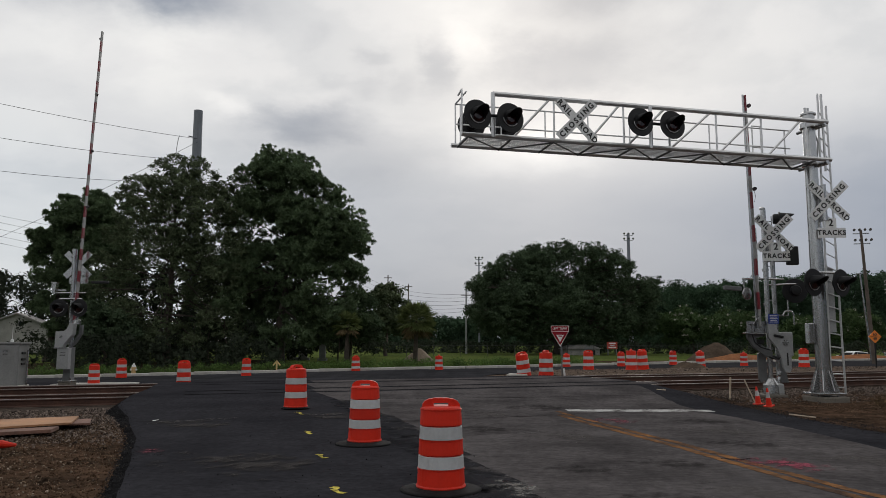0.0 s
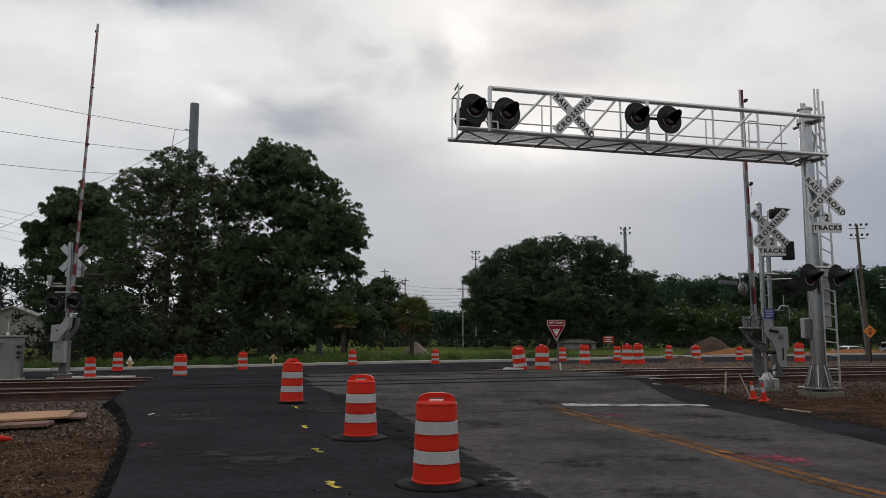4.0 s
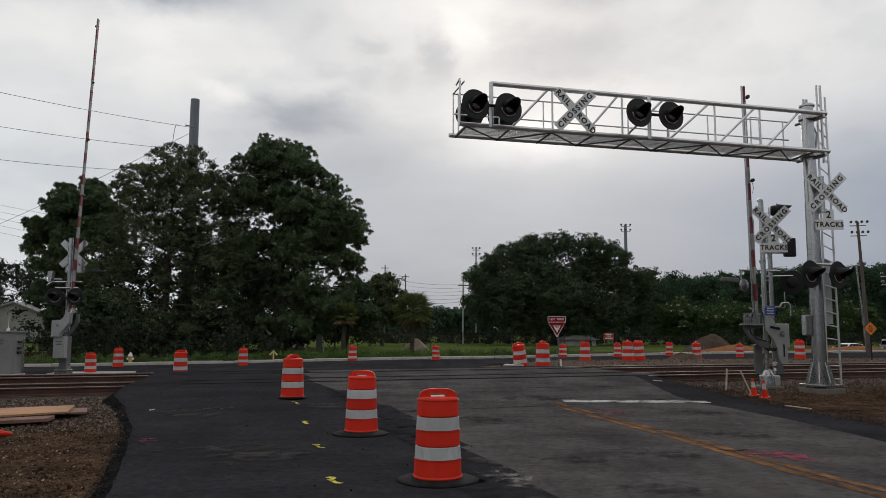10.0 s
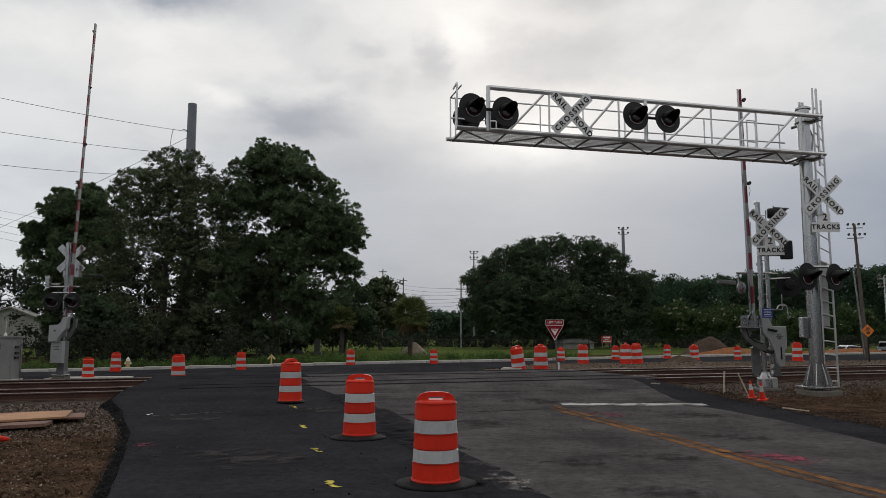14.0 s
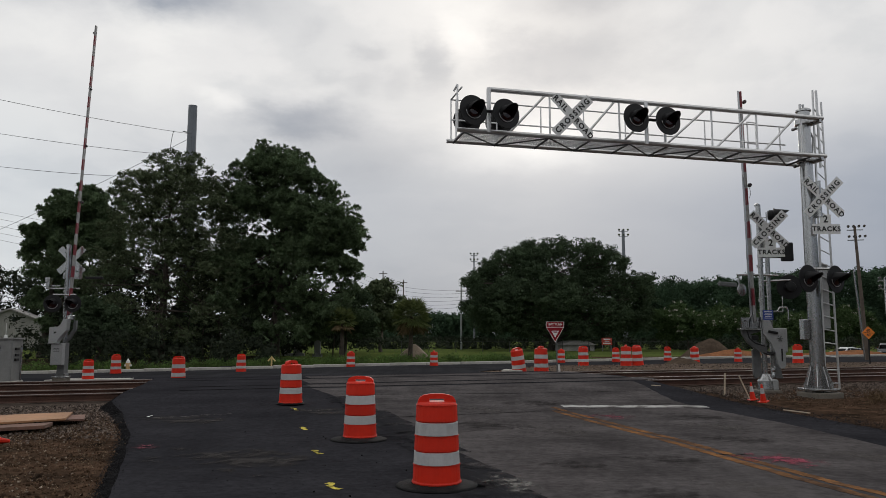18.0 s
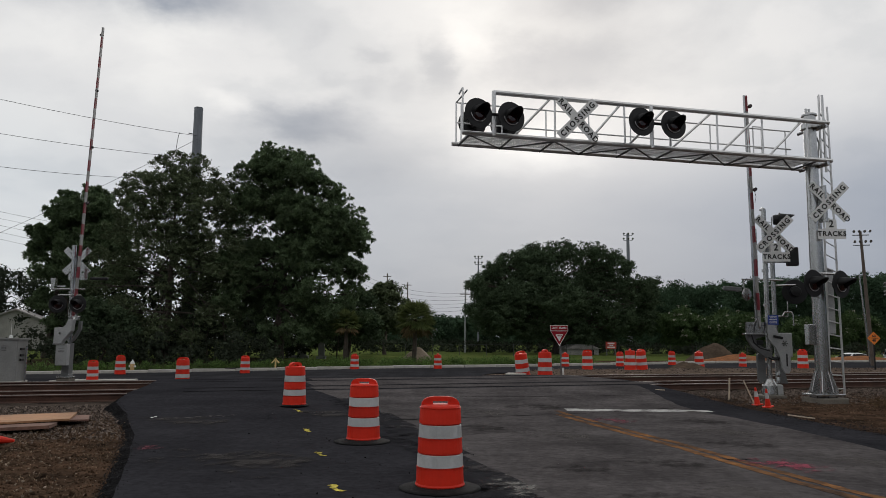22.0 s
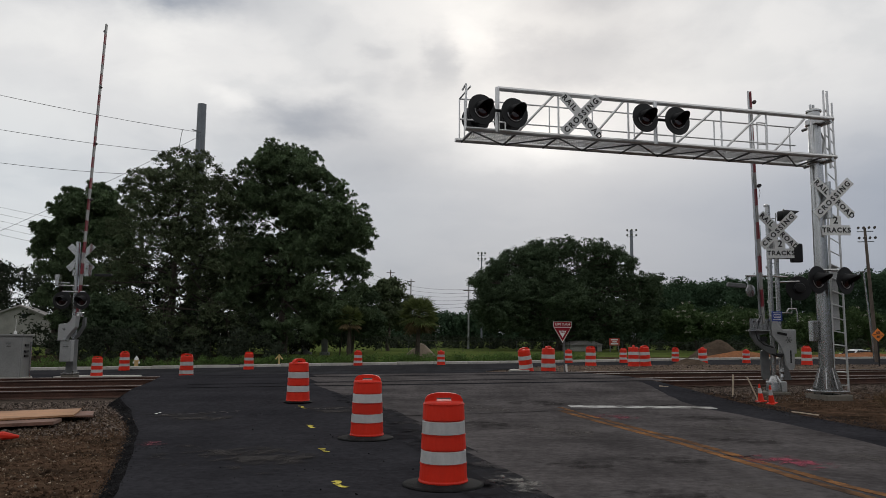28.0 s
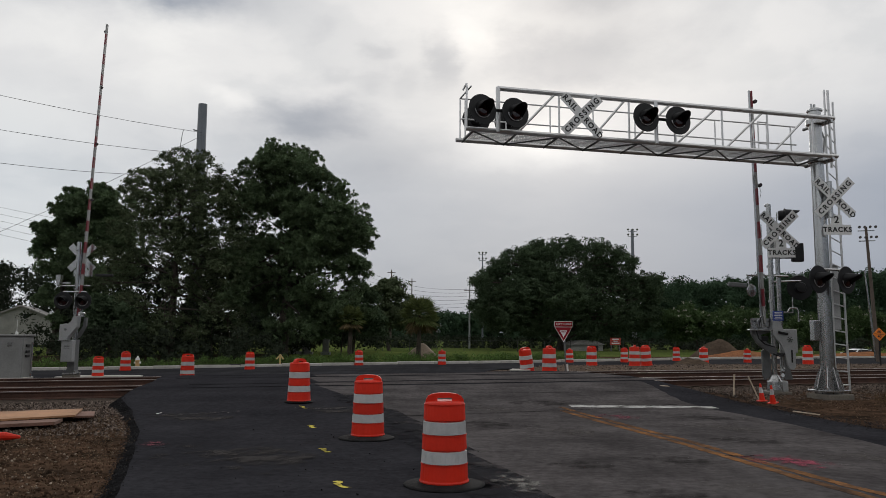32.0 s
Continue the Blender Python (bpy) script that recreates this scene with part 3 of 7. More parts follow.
# ---------------------------------------------------------------- tracks
def rail_pair(v0, label):
    t = thing("railway_track", Matrix.Identity(4), label, "railway track", "two railway tracks")
    t["kind"] = "structure"
    prof = [(-0.07, 0), (0.07, 0), (0.07, 0.012), (0.012, 0.035), (0.012, 0.125), (0.035, 0.14), (0.036, 0.16), (-0.036, 0.16), (-0.035, 0.14), (-0.012, 0.125), (-0.012, 0.035), (-0.07, 0.012)]
    for dv in (0.0, 1.47):
        for nm, pr, mat, lab in (("rail", prof, M_RUST, "rust-brown steel rail"), ("rail_head", [(-0.033, 0.1605), (0.033, 0.1605), (0.033, 0.172), (0.025, 0.178), (-0.025, 0.178), (-0.033, 0.172)], M_RAILHEAD, "polished running surface")):
            bm = B()
            k = [bm.verts.new((*xy_of(15, v0 + dv + q), 0.085 + z)) for q, z in pr]
            a = [bm.verts.new((*xy_of(-130, v0 + dv + q), 0.085 - 145 * BED + z)) for q, z in pr]
            b = [bm.verts.new((*xy_of(150, v0 + dv + q), 0.085 + z)) for q, z in pr]
            bm.faces.new(a), bm.faces.new(b[::-1])
            for i in range(len(pr)):
                j = (i + 1) % len(pr)
                bm.faces.new((a[j], a[i], k[i], k[j]))
                bm.faces.new((k[j], k[i], b[i], b[j]))
            part(nm, bm, mat, t, lab)
    me = finish(box(B(), (0, 0, 0), (0.23, 2.6, 0.16), bevel=0.012), "tie")
    me.materials.append(M_TIE)
    rng = random.Random(int(v0))
    for k in range(96):
        u = -36 + k * 0.55 if k < 48 else 12.6 + (k - 48) * 0.55
        ob = new("tie", me)
        x, y = xy_of(u, v0 + 0.735)
        ob.matrix_basis = pose(x, y, 0.008 + BED * (min(u, 15) - 15), 0, 0, TURN + rng.uniform(-1, 1))
        ob.parent = t
    return t


rail_pair(19.45, "rusty rails on dark wooden ties, nearer track")
rail_pair(23.75, "rusty rails on dark wooden ties, farther track")


def ground_strip(name, pts, width, zf, lift, mat, label, category, jag=0.0, seed=1, kind="structure", n=14):
    """A thin marking along a line of points (x, y)."""
    rng = random.Random(seed)
    bm = B()
    prev = None
    fine = []
    for a, b in zip(pts, pts[1:]):
        for i in range(n):
            t = i / n
            fine.append((a[0] + (b[0] - a[0]) * t, a[1] + (b[1] - a[1]) * t))
    fine.append(pts[-1])
    for i, (x, y) in enumerate(fine):
        x2, y2 = fine[min(i + 1, len(fine) - 1)]
        x1, y1 = fine[max(i - 1, 0)]
        d = Vector((x2 - x1, y2 - y1)).normalized()
        nx, ny = -d.y, d.x
        h = width / 2
        l, r = h + rng.uniform(-jag, jag), h + rng.uniform(-jag, jag)
        row = [bm.verts.new((x + nx * s, y + ny * s, float(zf(x + nx * s, y + ny * s)) + lift)) for s in (l, -r)]
        if prev:
            bm.faces.new((prev[0], prev[1], row[1], row[0]))
        prev = row
    ob = part(name, bm, mat)
    return tagged(ob, label, category, "", kind)


# flangeways along the rails on the paved crossing
for v0 in (19.45, 23.75):
    for dv in (0.10, 1.37):
        a, b = xy_of(-0.2 if v0 < 20 else -0.6, v0 + dv), xy_of(13.3, v0 + dv)
        ground_strip("flangeway", [a, b], 0.10, z_cross, 0.041, M_CRACK, "black flangeway groove beside the rail", "groove", jag=0.012, seed=int(v0 * 3 + dv * 10))
# paint on the old lane
for w0, line in ((0.13, [(4.95, 3.5), (4.17, 7.35), (4.04, 7.74), (3.87, 8.61), (3.67, 9.71), (3.42, 11.2), (3.22, 12.0), (2.78, 14.17), (2.39, 16.0)]), (0.135, [(4.72, 3.5), (3.92, 7.35), (3.74, 8.17), (3.55, 9.23), (3.29, 10.79), (3.08, 11.75), (2.64, 13.7), (2.33, 15.4)])):
    ground_strip("centre_line", line, w0, z_cross, 0.0425, M_YELLOW, "worn double yellow centre line on grey asphalt", "road marking", jag=0.012, seed=5)
ground_strip("stop_line", [(2.62, 16.20), (5.72, 16.31)], 0.42, z_cross, 0.0425, M_WHITEPAINT, "worn white stop line before the tracks", "road marking", jag=0.04, seed=7)


# grey patches between and behind the tracks
def uv_patch(name, rows, mat, label, lift=0.040):
    us = [r[0] for r in rows]
    uu = np.linspace(us[0], us[-1], 50)
    a, b = np.interp(uu, us, [r[1] for r in rows]), np.interp(uu, us, [r[2] for r in rows])
    s = np.linspace(0, 1, 8)[:, None]
    V = a[None] + (b - a)[None] * s
    U = np.repeat(uu[None], 8, 0)
    sheet(name, U * CA - V * SA, U * SA + V * CA, lambda x, y: z_cross(x, y) + lift, mat, label, category="road")


uv_patch("road_patch_between_tracks", [(3.2, 21.15, 23.5), (13.2, 21.15, 23.5)], M_ASPH_OLD, "streaked grey asphalt panel between the tracks")
uv_patch("road_patch_near_track", [(3.0, 19.6, 20.75), (13.4, 19.6, 20.75)], M_ASPH_OLD, "grey asphalt panel inside the nearer track")
uv_patch("road_patch_far_track", [(3.6, 23.9, 25.05), (13.2, 23.9, 25.05)], M_ASPH_OLD, "grey asphalt panel inside the farther track")
for k, (x0, y0, x1, y1) in enumerate(((-0.87, 14.11, 5.2, 16.9), (-0.9, 14.2, 0.2, 14.3), (3.5, 9.72, 3.88, 9.72), (-2.6, 17.5, 5.4, 19.3))):
    ground_strip("road_crack", [(x0, y0), ((x0 + x1) / 2 + 0.05 * (x1 - x0), (y0 + y1) / 2 - 0.1), (x1, y1)], 0.03, z_cross, 0.043, M_CRACK, "dark sealed crack in the asphalt", "crack", jag=0.014, seed=20 + k)


# ---------------------------------------------------------------- traffic drums
def make_drum(m, label, skirt=True):
    t = thing("traffic_drum", m, label, "traffic drum", "orange and white traffic drums")
    # half-width of the body at a height
    R = lambda z: 0.242 - 0.048 * z
    bands = [(0.05, 0.208, M_ORANGE, "orange_band"), (0.218, 0.340, M_SHEET, "white_band"), (0.350, 0.488, M_ORANGE, "orange_band"), (0.498, 0.624, M_SHEET, "white_band"), (0.634, 0.785, M_ORANGE, "orange_band")]
    for z0, z1, mat, nm in bands:
        pr = [(R(z0) - 0.02, z0), (R(z0), z0 + 0.004), (R(z1), z1 - 0.005), (R(z1) - 0.008, z1), (R(z1) - 0.03, z1)]
        if skirt and mat is M_SHEET:
            n = 11
            ribs = [(R(z) - (0.0011 if i % 2 else 0.0), z) for i, z in ((i, z0 + 0.010 + (z1 - z0 - 0.020) * i / (2 * n)) for i in range(2 * n + 1))]
            pr = pr[:2] + ribs + pr[2:]
        part(nm, lathe(B(), pr, 32), mat, t, smooth=False)
        if mat is M_SHEET:
            continue
        # moulded bead above each orange band
        part("bead", lathe(B(), [(R(z1) - 0.03, z1 - 0.004), (R(z1) + 0.004, z1 - 0.003), (R(z1) + 0.005, z1 + 0.008), (R(z1) - 0.03, z1 + 0.010)], 32), M_ORANGE, t)
    part("inner_wall", lathe(B(), [(0.20, 0.05), (0.222, 0.05), (0.188, 0.76), (0.18, 0.76)], 24), M_ORANGE, t)
    part("cap", lathe(B(), [(0.10, 0.76), (R(0.78) - 0.002, 0.775), (R(0.8) - 0.004, 0.795), (0.195, 0.81), (0.17, 0.818), (0.10, 0.82)], 32), M_ORANGE, t, "moulded orange top", smooth=True)
    # flat loop handle across the top
    bm = B()
    for s in (-1, 1):
        prism(bm, [(s * 0.192, 0.80), (s * 0.075, 0.80), (s * 0.075, 0.845), (s * 0.10, 0.862), (s * 0.125, 0.888), (s * 0.165, 0.868), (s * 0.188, 0.835)], -0.035, 0.035)
    prism(bm, [(-0.13, 0.862), (-0.075, 0.85), (0.075, 0.85), (0.13, 0.862), (0.122, 0.888), (0.06, 0.898), (-0.06, 0.898), (-0.122, 0.888)], -0.035, 0.035)
    part("handle", bm, M_ORANGE, t)
    part("foot_rim", lathe(B(), [(0.22, 0.030), (0.246, 0.032), (0.250, 0.045), (0.243, 0.058), (0.22, 0.062)], 32), M_ORANGE, t)
    if skirt:
        part("tyre_ring_base", lathe(B(), [(0.36, -0.004), (0.402, -0.004), (0.408, 0.006), (0.37, 0.018), (0.31, 0.027), (0.268, 0.032), (0.25, 0.034), (0.23, 0.034)], 36), M_RUBBER, t, "black rubber ring weighing the drum down", smooth=True)
    return t


DRUM = make_drum(pose(-0.02, 7.72, 0.04, 0, 0, 4), "orange and white striped drum standing in a rubber ring", True)
for x, y, rz, lab in ((-1.14, 11.2, -5, "orange and white striped drum on a rubber ring, lane edge"), (-3.07, 15.95, 65, "orange and white striped drum just before the tracks")):
    m = pose(x, y, float(z_cross(x, y)) + 0.04, 0, 0, rz)
    if rz > 0:
        d = make_drum(m, lab, False)
        part("rubber_base", lathe(B(), [(0.27, 0.0), (0.295, 0.002), (0.30, 0.014), (0.27, 0.03), (0.24, 0.034)], 32), M_RUBBER, d, "thin black rubber base")
    else:
        d = copy_thing(DRUM, m)
        for c in d.children:
            if c.name.startswith("tyre_ring_base"):
                c.location.y -= 0.09        # the ring has slipped forward
    d["label"] = lab
FAR_DRUM = None
for x, y, z, ry, lab in ((-0.25, 48.7, -0.26, 0, "kerb"), (-5.57, 48.7, -0.41, 0, "kerb"), (-11.28, 43.7, -0.47, 0, "kerb"), (-9.62, 28.3, -0.12, 0, "road"), (-16.14, 35.26, -0.44, 0, "slab"), (-17.83, 42.26, -0.46, 0, "kerb"),
                         (4.0, 29.48, 0.15, 0, "median"), (3.29, 30.6, 0.08, -9, "tilted"), (8.95, 55.03, -0.33, 0, "kerb"), (7.58, 39.57, 0.04, 0, "gravel"), (12.91, 55.02, -0.24, 0, "kerb"),
                         (9.51, 38.36, 0.12, 0, "gravel"), (10.43, 39.56, 0.1, -5, "gravel"), (17.43, 57.51, -0.2, 0, "kerb"), (15.9, 46.88, -0.05, -4, "gravel"), (20.88, 52.7, -0.12, 0, "road"), (20.05, 42.18, 0.13, 0, "gravel")):
    text = {"kerb": "orange and white striped drum beside the kerb", "road": "orange and white striped drum on the far road", "slab": "orange and white striped drum on a pale slab",
            "median": "orange and white striped drum on the gravel median", "tilted": "tilted orange and white drum on a broken white kerb end", "gravel": "orange and white striped drum on the gravel heap"}[lab]
    m = pose(x, y, z - 0.06, 0, ry, (x * 37) % 90) @ Matrix.Scale(1.0 if lab in ("road", "slab") else 1.1, 4)
    if FAR_DRUM is None:
        FAR_DRUM = make_drum(m, text, False)
    else:
        copy_thing(FAR_DRUM, m)["label"] = text


# ---------------------------------------------------------------- signal parts
def signal_head(parent, p, yaw, back=True, size=0.325, tip=0.0, label=""):
    """A round black signal with background disc, hooded lens and a can behind. It looks to its own -y."""
    m = pose(*p, tip, 0, yaw)
    e = part("signal_head", lathe(B(), [(0.02, 0.0), (size, 0.0), (size + 0.006, 0.008), (size, 0.022), (0.14, 0.03), (0.14, 0.12), (0.12, 0.17), (0.03, 0.18)], 32, pose(0, 0, 0, -90, 0, 0)), M_BLACK, parent, label or "round black signal head", m=m)
    part("lens", lathe(B(), [(0.02, -0.03), (0.10, -0.02), (0.145, 0.0), (0.145, 0.012), (0.02, 0.012)], 24, pose(0, -0.012, 0, -90, 0, 0)), M_LENS, e, "dark red lens, unlit")
    # thin bright gasket round the lens, lower arc
    bm = B()
    pts = [(0.182 * math.cos(a), -0.014, 0.182 * math.sin(a)) for a in [math.radians(d) for d in range(185, 356, 10)]]
    polytube(bm, pts, 0.009, 5)
    part("lens_ring", bm, M_LENSRING, e)
    # hood: part of a cone, longer at the top
    bm = B()
    n = 20
    ring0, ring1, in0, in1 = [], [], [], []
    for i in range(n + 1):
        a = math.radians(-30 + 240 * i / n)
        l = 0.06 + 0.31 * max(0.0, math.sin(a)) ** 0.7
        for ring, r, y in ((ring0, 0.172, 0.0), (ring1, 0.160, -l), (in0, 0.164, 0.0), (in1, 0.152, -l)):
            ring.append(bm.verts.new((r * math.cos(a), y, r * math.sin(a) - (0.04 if y else 0))))
    for i in range(n):
        bm.faces.new((ring0[i], ring0[i + 1], ring1[i + 1], ring1[i]))
        bm.faces.new((in0[i], in1[i], in1[i + 1], in0[i + 1]))
        bm.faces.new((ring1[i], ring1[i + 1], in1[i + 1], in1[i]))
    part("hood", bm, M_BLACK, e, smooth=True)
    return e


def crossbuck(parent, p, yaw, back=False, tracks=True, track_dz=-0.68, track_dx=0.06):
    """Two crossed white blades with their words, a plate with the number of tracks below. It looks to its own -y."""
    for ang, dy, words in ((45, 0.0, (("RAIL", -0.385), ("ROAD", 0.385))), (-45, -0.02, (("CROSSING", 0.0),))):
        ry = ang
        m = pose(*p, 0, 0, yaw) @ pose(0, dy, 0, 0, ry, 0)
        bl = part("blade", box(B(), (0, 0, 0), (1.22, 0.006, 0.225), bevel=0.002), M_GALV if back else M_SIGNW, parent, "white sign blade with black letters" if not back else "bare metal back of a sign blade", m=m)
        if not back:
            for w, dx in words:
                lettering("letters", w, 0.175, M_SIGNBK, bl, pose(dx, -0.006, -0.004, 90, 0, 0), 0.006, 1.22 if len(w) == 4 else 1.42)
    if tracks:
        x, y, z = p
        for nm, words, w, h, dz, dx, s in (("number_plate", "2", 0.27, 0.24, track_dz + 0.24, -0.01, 0.24), ("tracks_plate", "TRACKS", 0.68, 0.245, track_dz, 0.0, 0.165)):
            m = pose(x, y, z, 0, 0, yaw) @ pose(track_dx + dx, 0.01, dz, 0, 0, 0)
            pl = part(nm, box(B(), (0, 0, 0), (w, 0.006, h), bevel=0.002), M_GALV if back else M_SIGNW, parent, "white plate with black lettering", m=m)
            if not back:
                lettering("letters", words, s, M_SIGNBK, pl, pose(0, -0.006, 0, 90, 0, 0), 0.006, 1.2)


def ladder(bm, a, b, w, side, rungs, r=0.022):
    a, b, side = Vector(a), Vector(b), Vector(side).normalized() * w / 2
    for s in (-1, 1):
        tube(bm, a + side * s, b + side * s, r, r, 6)
    for i in range(rungs):
        p = a + (b - a) * ((i + 0.5) / rungs)
        tube(bm, p - side, p + side, r * 0.7, r * 0.7, 6)
    return bm


# ---------------------------------------------------------------- overhead signal bridge on one mast
def build_cantilever():
    t = thing("cantilever_signal", pose(9.2, 18.4, 0.18, 0, 0, 14.2), "galvanised mast with a truss arm carrying crossing signals over the road", "railway signal")
    # foundation
    part("foundation", box(B(), (0.03, 0, -0.13), (0.74, 0.74, 0.3), bevel=0.03), M_FOUND, t, "square concrete foundation block")
    part("base_plate", box(B(), (0, 0, 0.085), (0.68, 0.68, 0.045), bevel=0.006), M_GALV, t)
    for i in range(8):
        a = math.radians(22.5 + 45 * i)
        bm = tube(B(), (0.30 * math.cos(a), 0.30 * math.sin(a), 0.02), (0.30 * math.cos(a), 0.30 * math.sin(a), 0.17), 0.018, 0.018, 6)
        tube(bm, (0.30 * math.cos(a), 0.30 * math.sin(a), 0.105), (0.30 * math.cos(a), 0.30 * math.sin(a), 0.14), 0.034, 0.034, 6)
        part("anchor_bolt", bm, M_GALV, t)
    part("mast", tube(B(), (0, 0, 0.1), (0, 0, 7.0), 0.168, 0.148, 28, False), M_GALV, t, "round tapered galvanised mast", smooth=True)
    for i in range(8):
        a = math.radians(45 * i)
        bm = prism(B(), [(0.155, 0.11), (0.33, 0.11), (0.33, 0.16), (0.185, 0.64), (0.155, 0.64)], -0.009, 0.009)
        bmesh.ops.rotate(bm, verts=bm.verts, cent=(0, 0, 0), matrix=Matrix.Rotation(a, 3, "Z"))
        part("gusset", bm, M_GALV, t)
    part("mast_cap", lathe(B(), [(0.02, 6.98), (0.185, 6.98), (0.185, 7.02), (0.12, 7.06), (0.02, 7.07)], 24), M_GALV, t)
    bm = B()
    for dx in (-0.09, 0.0):
        tube(bm, (dx, 0, 7.05), (dx, 0, 7.17), 0.03, 0.03, 8)
    part("cable_outlet", bm, M_GALV, t)
    zb, zt, yf, yk, x0 = 5.75, 6.70, -0.43, 0.47, -9.08
    part("top_chord", tube(B(), (x0 + 0.62, yf, zt), (0.18, yf, zt), 0.055, 0.055, 12), M_ALU, t)
    part("bottom_chord", tube(B(), (x0 - 0.12, yf, zb), (0.22, yf, zb), 0.05, 0.05, 12), M_ALU, t)
    part("bottom_chord", tube(B(), (x0 - 0.10, yk, zb - 0.02), (0.22, yk, zb - 0.02), 0.05, 0.05, 12), M_ALU, t)
    # webs of the front face
    for xb, xt in ((-8.0, -7.15), (-6.25, -5.45), (-5.25, -4.30), (-4.15, -3.10), (-2.85, -1.85), (-1.55, -0.60)):
        part("web_diagonal", tube(B(), (xb, yf, zb + 0.02), (xt, yf, zt - 0.02), 0.027, 0.027, 8), M_ALU, t)
    for x in (-8.5, -7.05, -5.35, -4.2, -2.95, -1.72, -0.45):
        part("web_post", tube(B(), (x, yf, zb), (x, yf, zt), 0.024, 0.024, 8), M_ALU, t)
    # floor: cross members and grating panels
    for i in range(10):
        x = x0 + 0.05 + i * (-0.25 - x0) / 9
        part("floor_beam", tube(B(), (x, yf, zb - 0.035), (x, yk, zb - 0.055), 0.024, 0.024, 6), M_BRACE, t)
        if i < 9:
            x2 = x0 + 0.05 + (i + 1) * (-0.25 - x0) / 9
            part("floor_brace", tube(B(), (x, yk if i % 2 else yf, zb - 0.05), (x2, yf if i % 2 else yk, zb - 0.05), 0.018, 0.018, 6), M_BRACE, t)
            bm = B()
            k = 0
            while k < 26:
                xx = x + 0.012 + (x2 - x) * k / 26
                box(bm, (xx, (yf + yk) / 2, zb + 0.012), (0.016, yk - yf - 0.14, 0.012))
                k += 1
            for k in range(7):
                box(bm, ((x + x2) / 2, yf + 0.12 + k * 0.11, zb + 0.014), (x2 - x - 0.004, 0.012, 0.010))
            part("grating_panel", bm, M_ALU, t, "walkway grating seen from below")
    # handrail on the back side and the far end
    for z in (zb + 0.48, zb + 0.95):
        part("handrail", tube(B(), (x0, yk, z), (-0.2, yk, z), 0.019, 0.019, 8), M_ALU, t)
    for i in range(9):
        x = x0 + i * (-0.35 - x0) / 8
        part("rail_post", tube(B(), (x, yk, zb), (x, yk, zb + 0.96), 0.018, 0.018, 8), M_ALU, t)
    bm = polytube(B(), [(x0 - 0.10, yf, zb), (x0 - 0.10, yf, zb + 1.0), (x0 - 0.17, yf + 0.06, zb + 0.86)], 0.022, 8)
    part("end_post", bm, M_ALU, t)
    part("end_rail", tube(B(), (x0, yf, zb + 0.95), (x0, yk, zb + 0.95), 0.018, 0.018, 8), M_ALU, t)
    bm = polytube(B(), [(x0 + 0.12, yk, zb), (x0 + 0.12, yk, zb + 0.96)], 0.018, 8)
    part("end_post", bm, M_ALU, t)
    # small gate in the rail near the mast
    bm = polytube(B(), [(-1.30, yk, zb), (-1.30, yk, zb + 1.0), (-1.05, yk, zb + 1.0), (-1.05, yk, zb)], 0.018, 8)
    tube(bm, (-1.30, yk, zb + 0.45), (-1.05, yk, zb + 0.45), 0.018, 0.018, 8)
    part("rail_gate", bm, M_ALU, t)
    # brackets at the mast
    for z in (zb - 0.02, zt):
        part("clamp", lathe(B(), [(0.16, z - 0.06), (0.215, z - 0.06), (0.215, z + 0.06), (0.16, z + 0.06)], 20), M_GALV, t)
        part("cross_bracket", tube(B(), (0.08, -0.47, z - 0.04), (0.08, 0.51, z - 0.04), 0.042, 0.042, 8), M_GALV, t)
        part("stub_bracket", box(B(), (0.22, -0.02, z - 0.02), (0.09, 0.62, 0.09), bevel=0.008), M_GALV, t)
    # signals on the arm
    for x, z in ((-8.93, 6.09), (-8.20, 6.07), (-5.12, 6.21), (-4.32, 6.20)):
        signal_head(t, (x, -0.80, z), 12 if x < -6 else 5, tip=-2)
    # the pair that faces the other way
    for x in (-8.62, -7.84):
        signal_head(t, (x, 0.75, 6.32), 176, label="black signal head facing the other way")
    for x in (-8.50, -4.72):
        part("signal_post", tube(B(), (x, -0.52, zb - 0.05), (x, -0.52, zt + 0.0), 0.045, 0.045, 10), M_ALU, t)
        part("cross_arm", tube(B(), (x - 0.42, -0.64, 6.14 if x < -6 else 6.24), (x + 0.40, -0.64, 6.14 if x < -6 else 6.24), 0.035, 0.035, 10), M_BLACK, t)
    crossbuck(t, (-6.57, -0.56, 6.21), 0, tracks=False)
    # signs, signals and boxes on the mast
    crossbuck(t, (0.13, -0.36, 4.74), -14, track_dz=-0.79, track_dx=0.04)
    part("sign_bracket", box(B(), (0.06, -0.25, 4.70), (0.05, 0.22, 0.9), bevel=0.005), M_GALV, t)
    for x in (-0.54, 0.24):
        signal_head(t, (x, -0.50, 2.72), 12 if x < 0 else 15)
    part("cross_arm", tube(B(), (-0.40, -0.30, 2.98), (0.50, -0.30, 2.98), 0.03, 0.03, 8), M_GALV, t)
    part("terminal_box", box(B(), (-0.27, 0.05, 1.52), (0.17, 0.16, 0.50), bevel=0.015), M_GALV, t, "grey junction box on the mast")
    # ladder behind the mast with its back guard
    bm = B()
    ra, rb = [(Vector((x0_, 0.12, 0.05)), Vector((x1_, 0.12, z1_))) for x0_, x1_, z1_ in ((0.31, 0.42, 7.62), (0.71, 0.66, 7.32))]
    for a, b in (ra, rb):
        tube(bm, a, b, 0.026, 0.026, 8)
    for i in range(22):
        f = (i + 0.5) / 22 * 0.96
        tube(bm, ra[0].lerp(ra[1], f), rb[0].lerp(rb[1], f), 0.016, 0.016, 6)
    part("ladder", bm, M_ALU, t, "narrowing aluminium ladder")
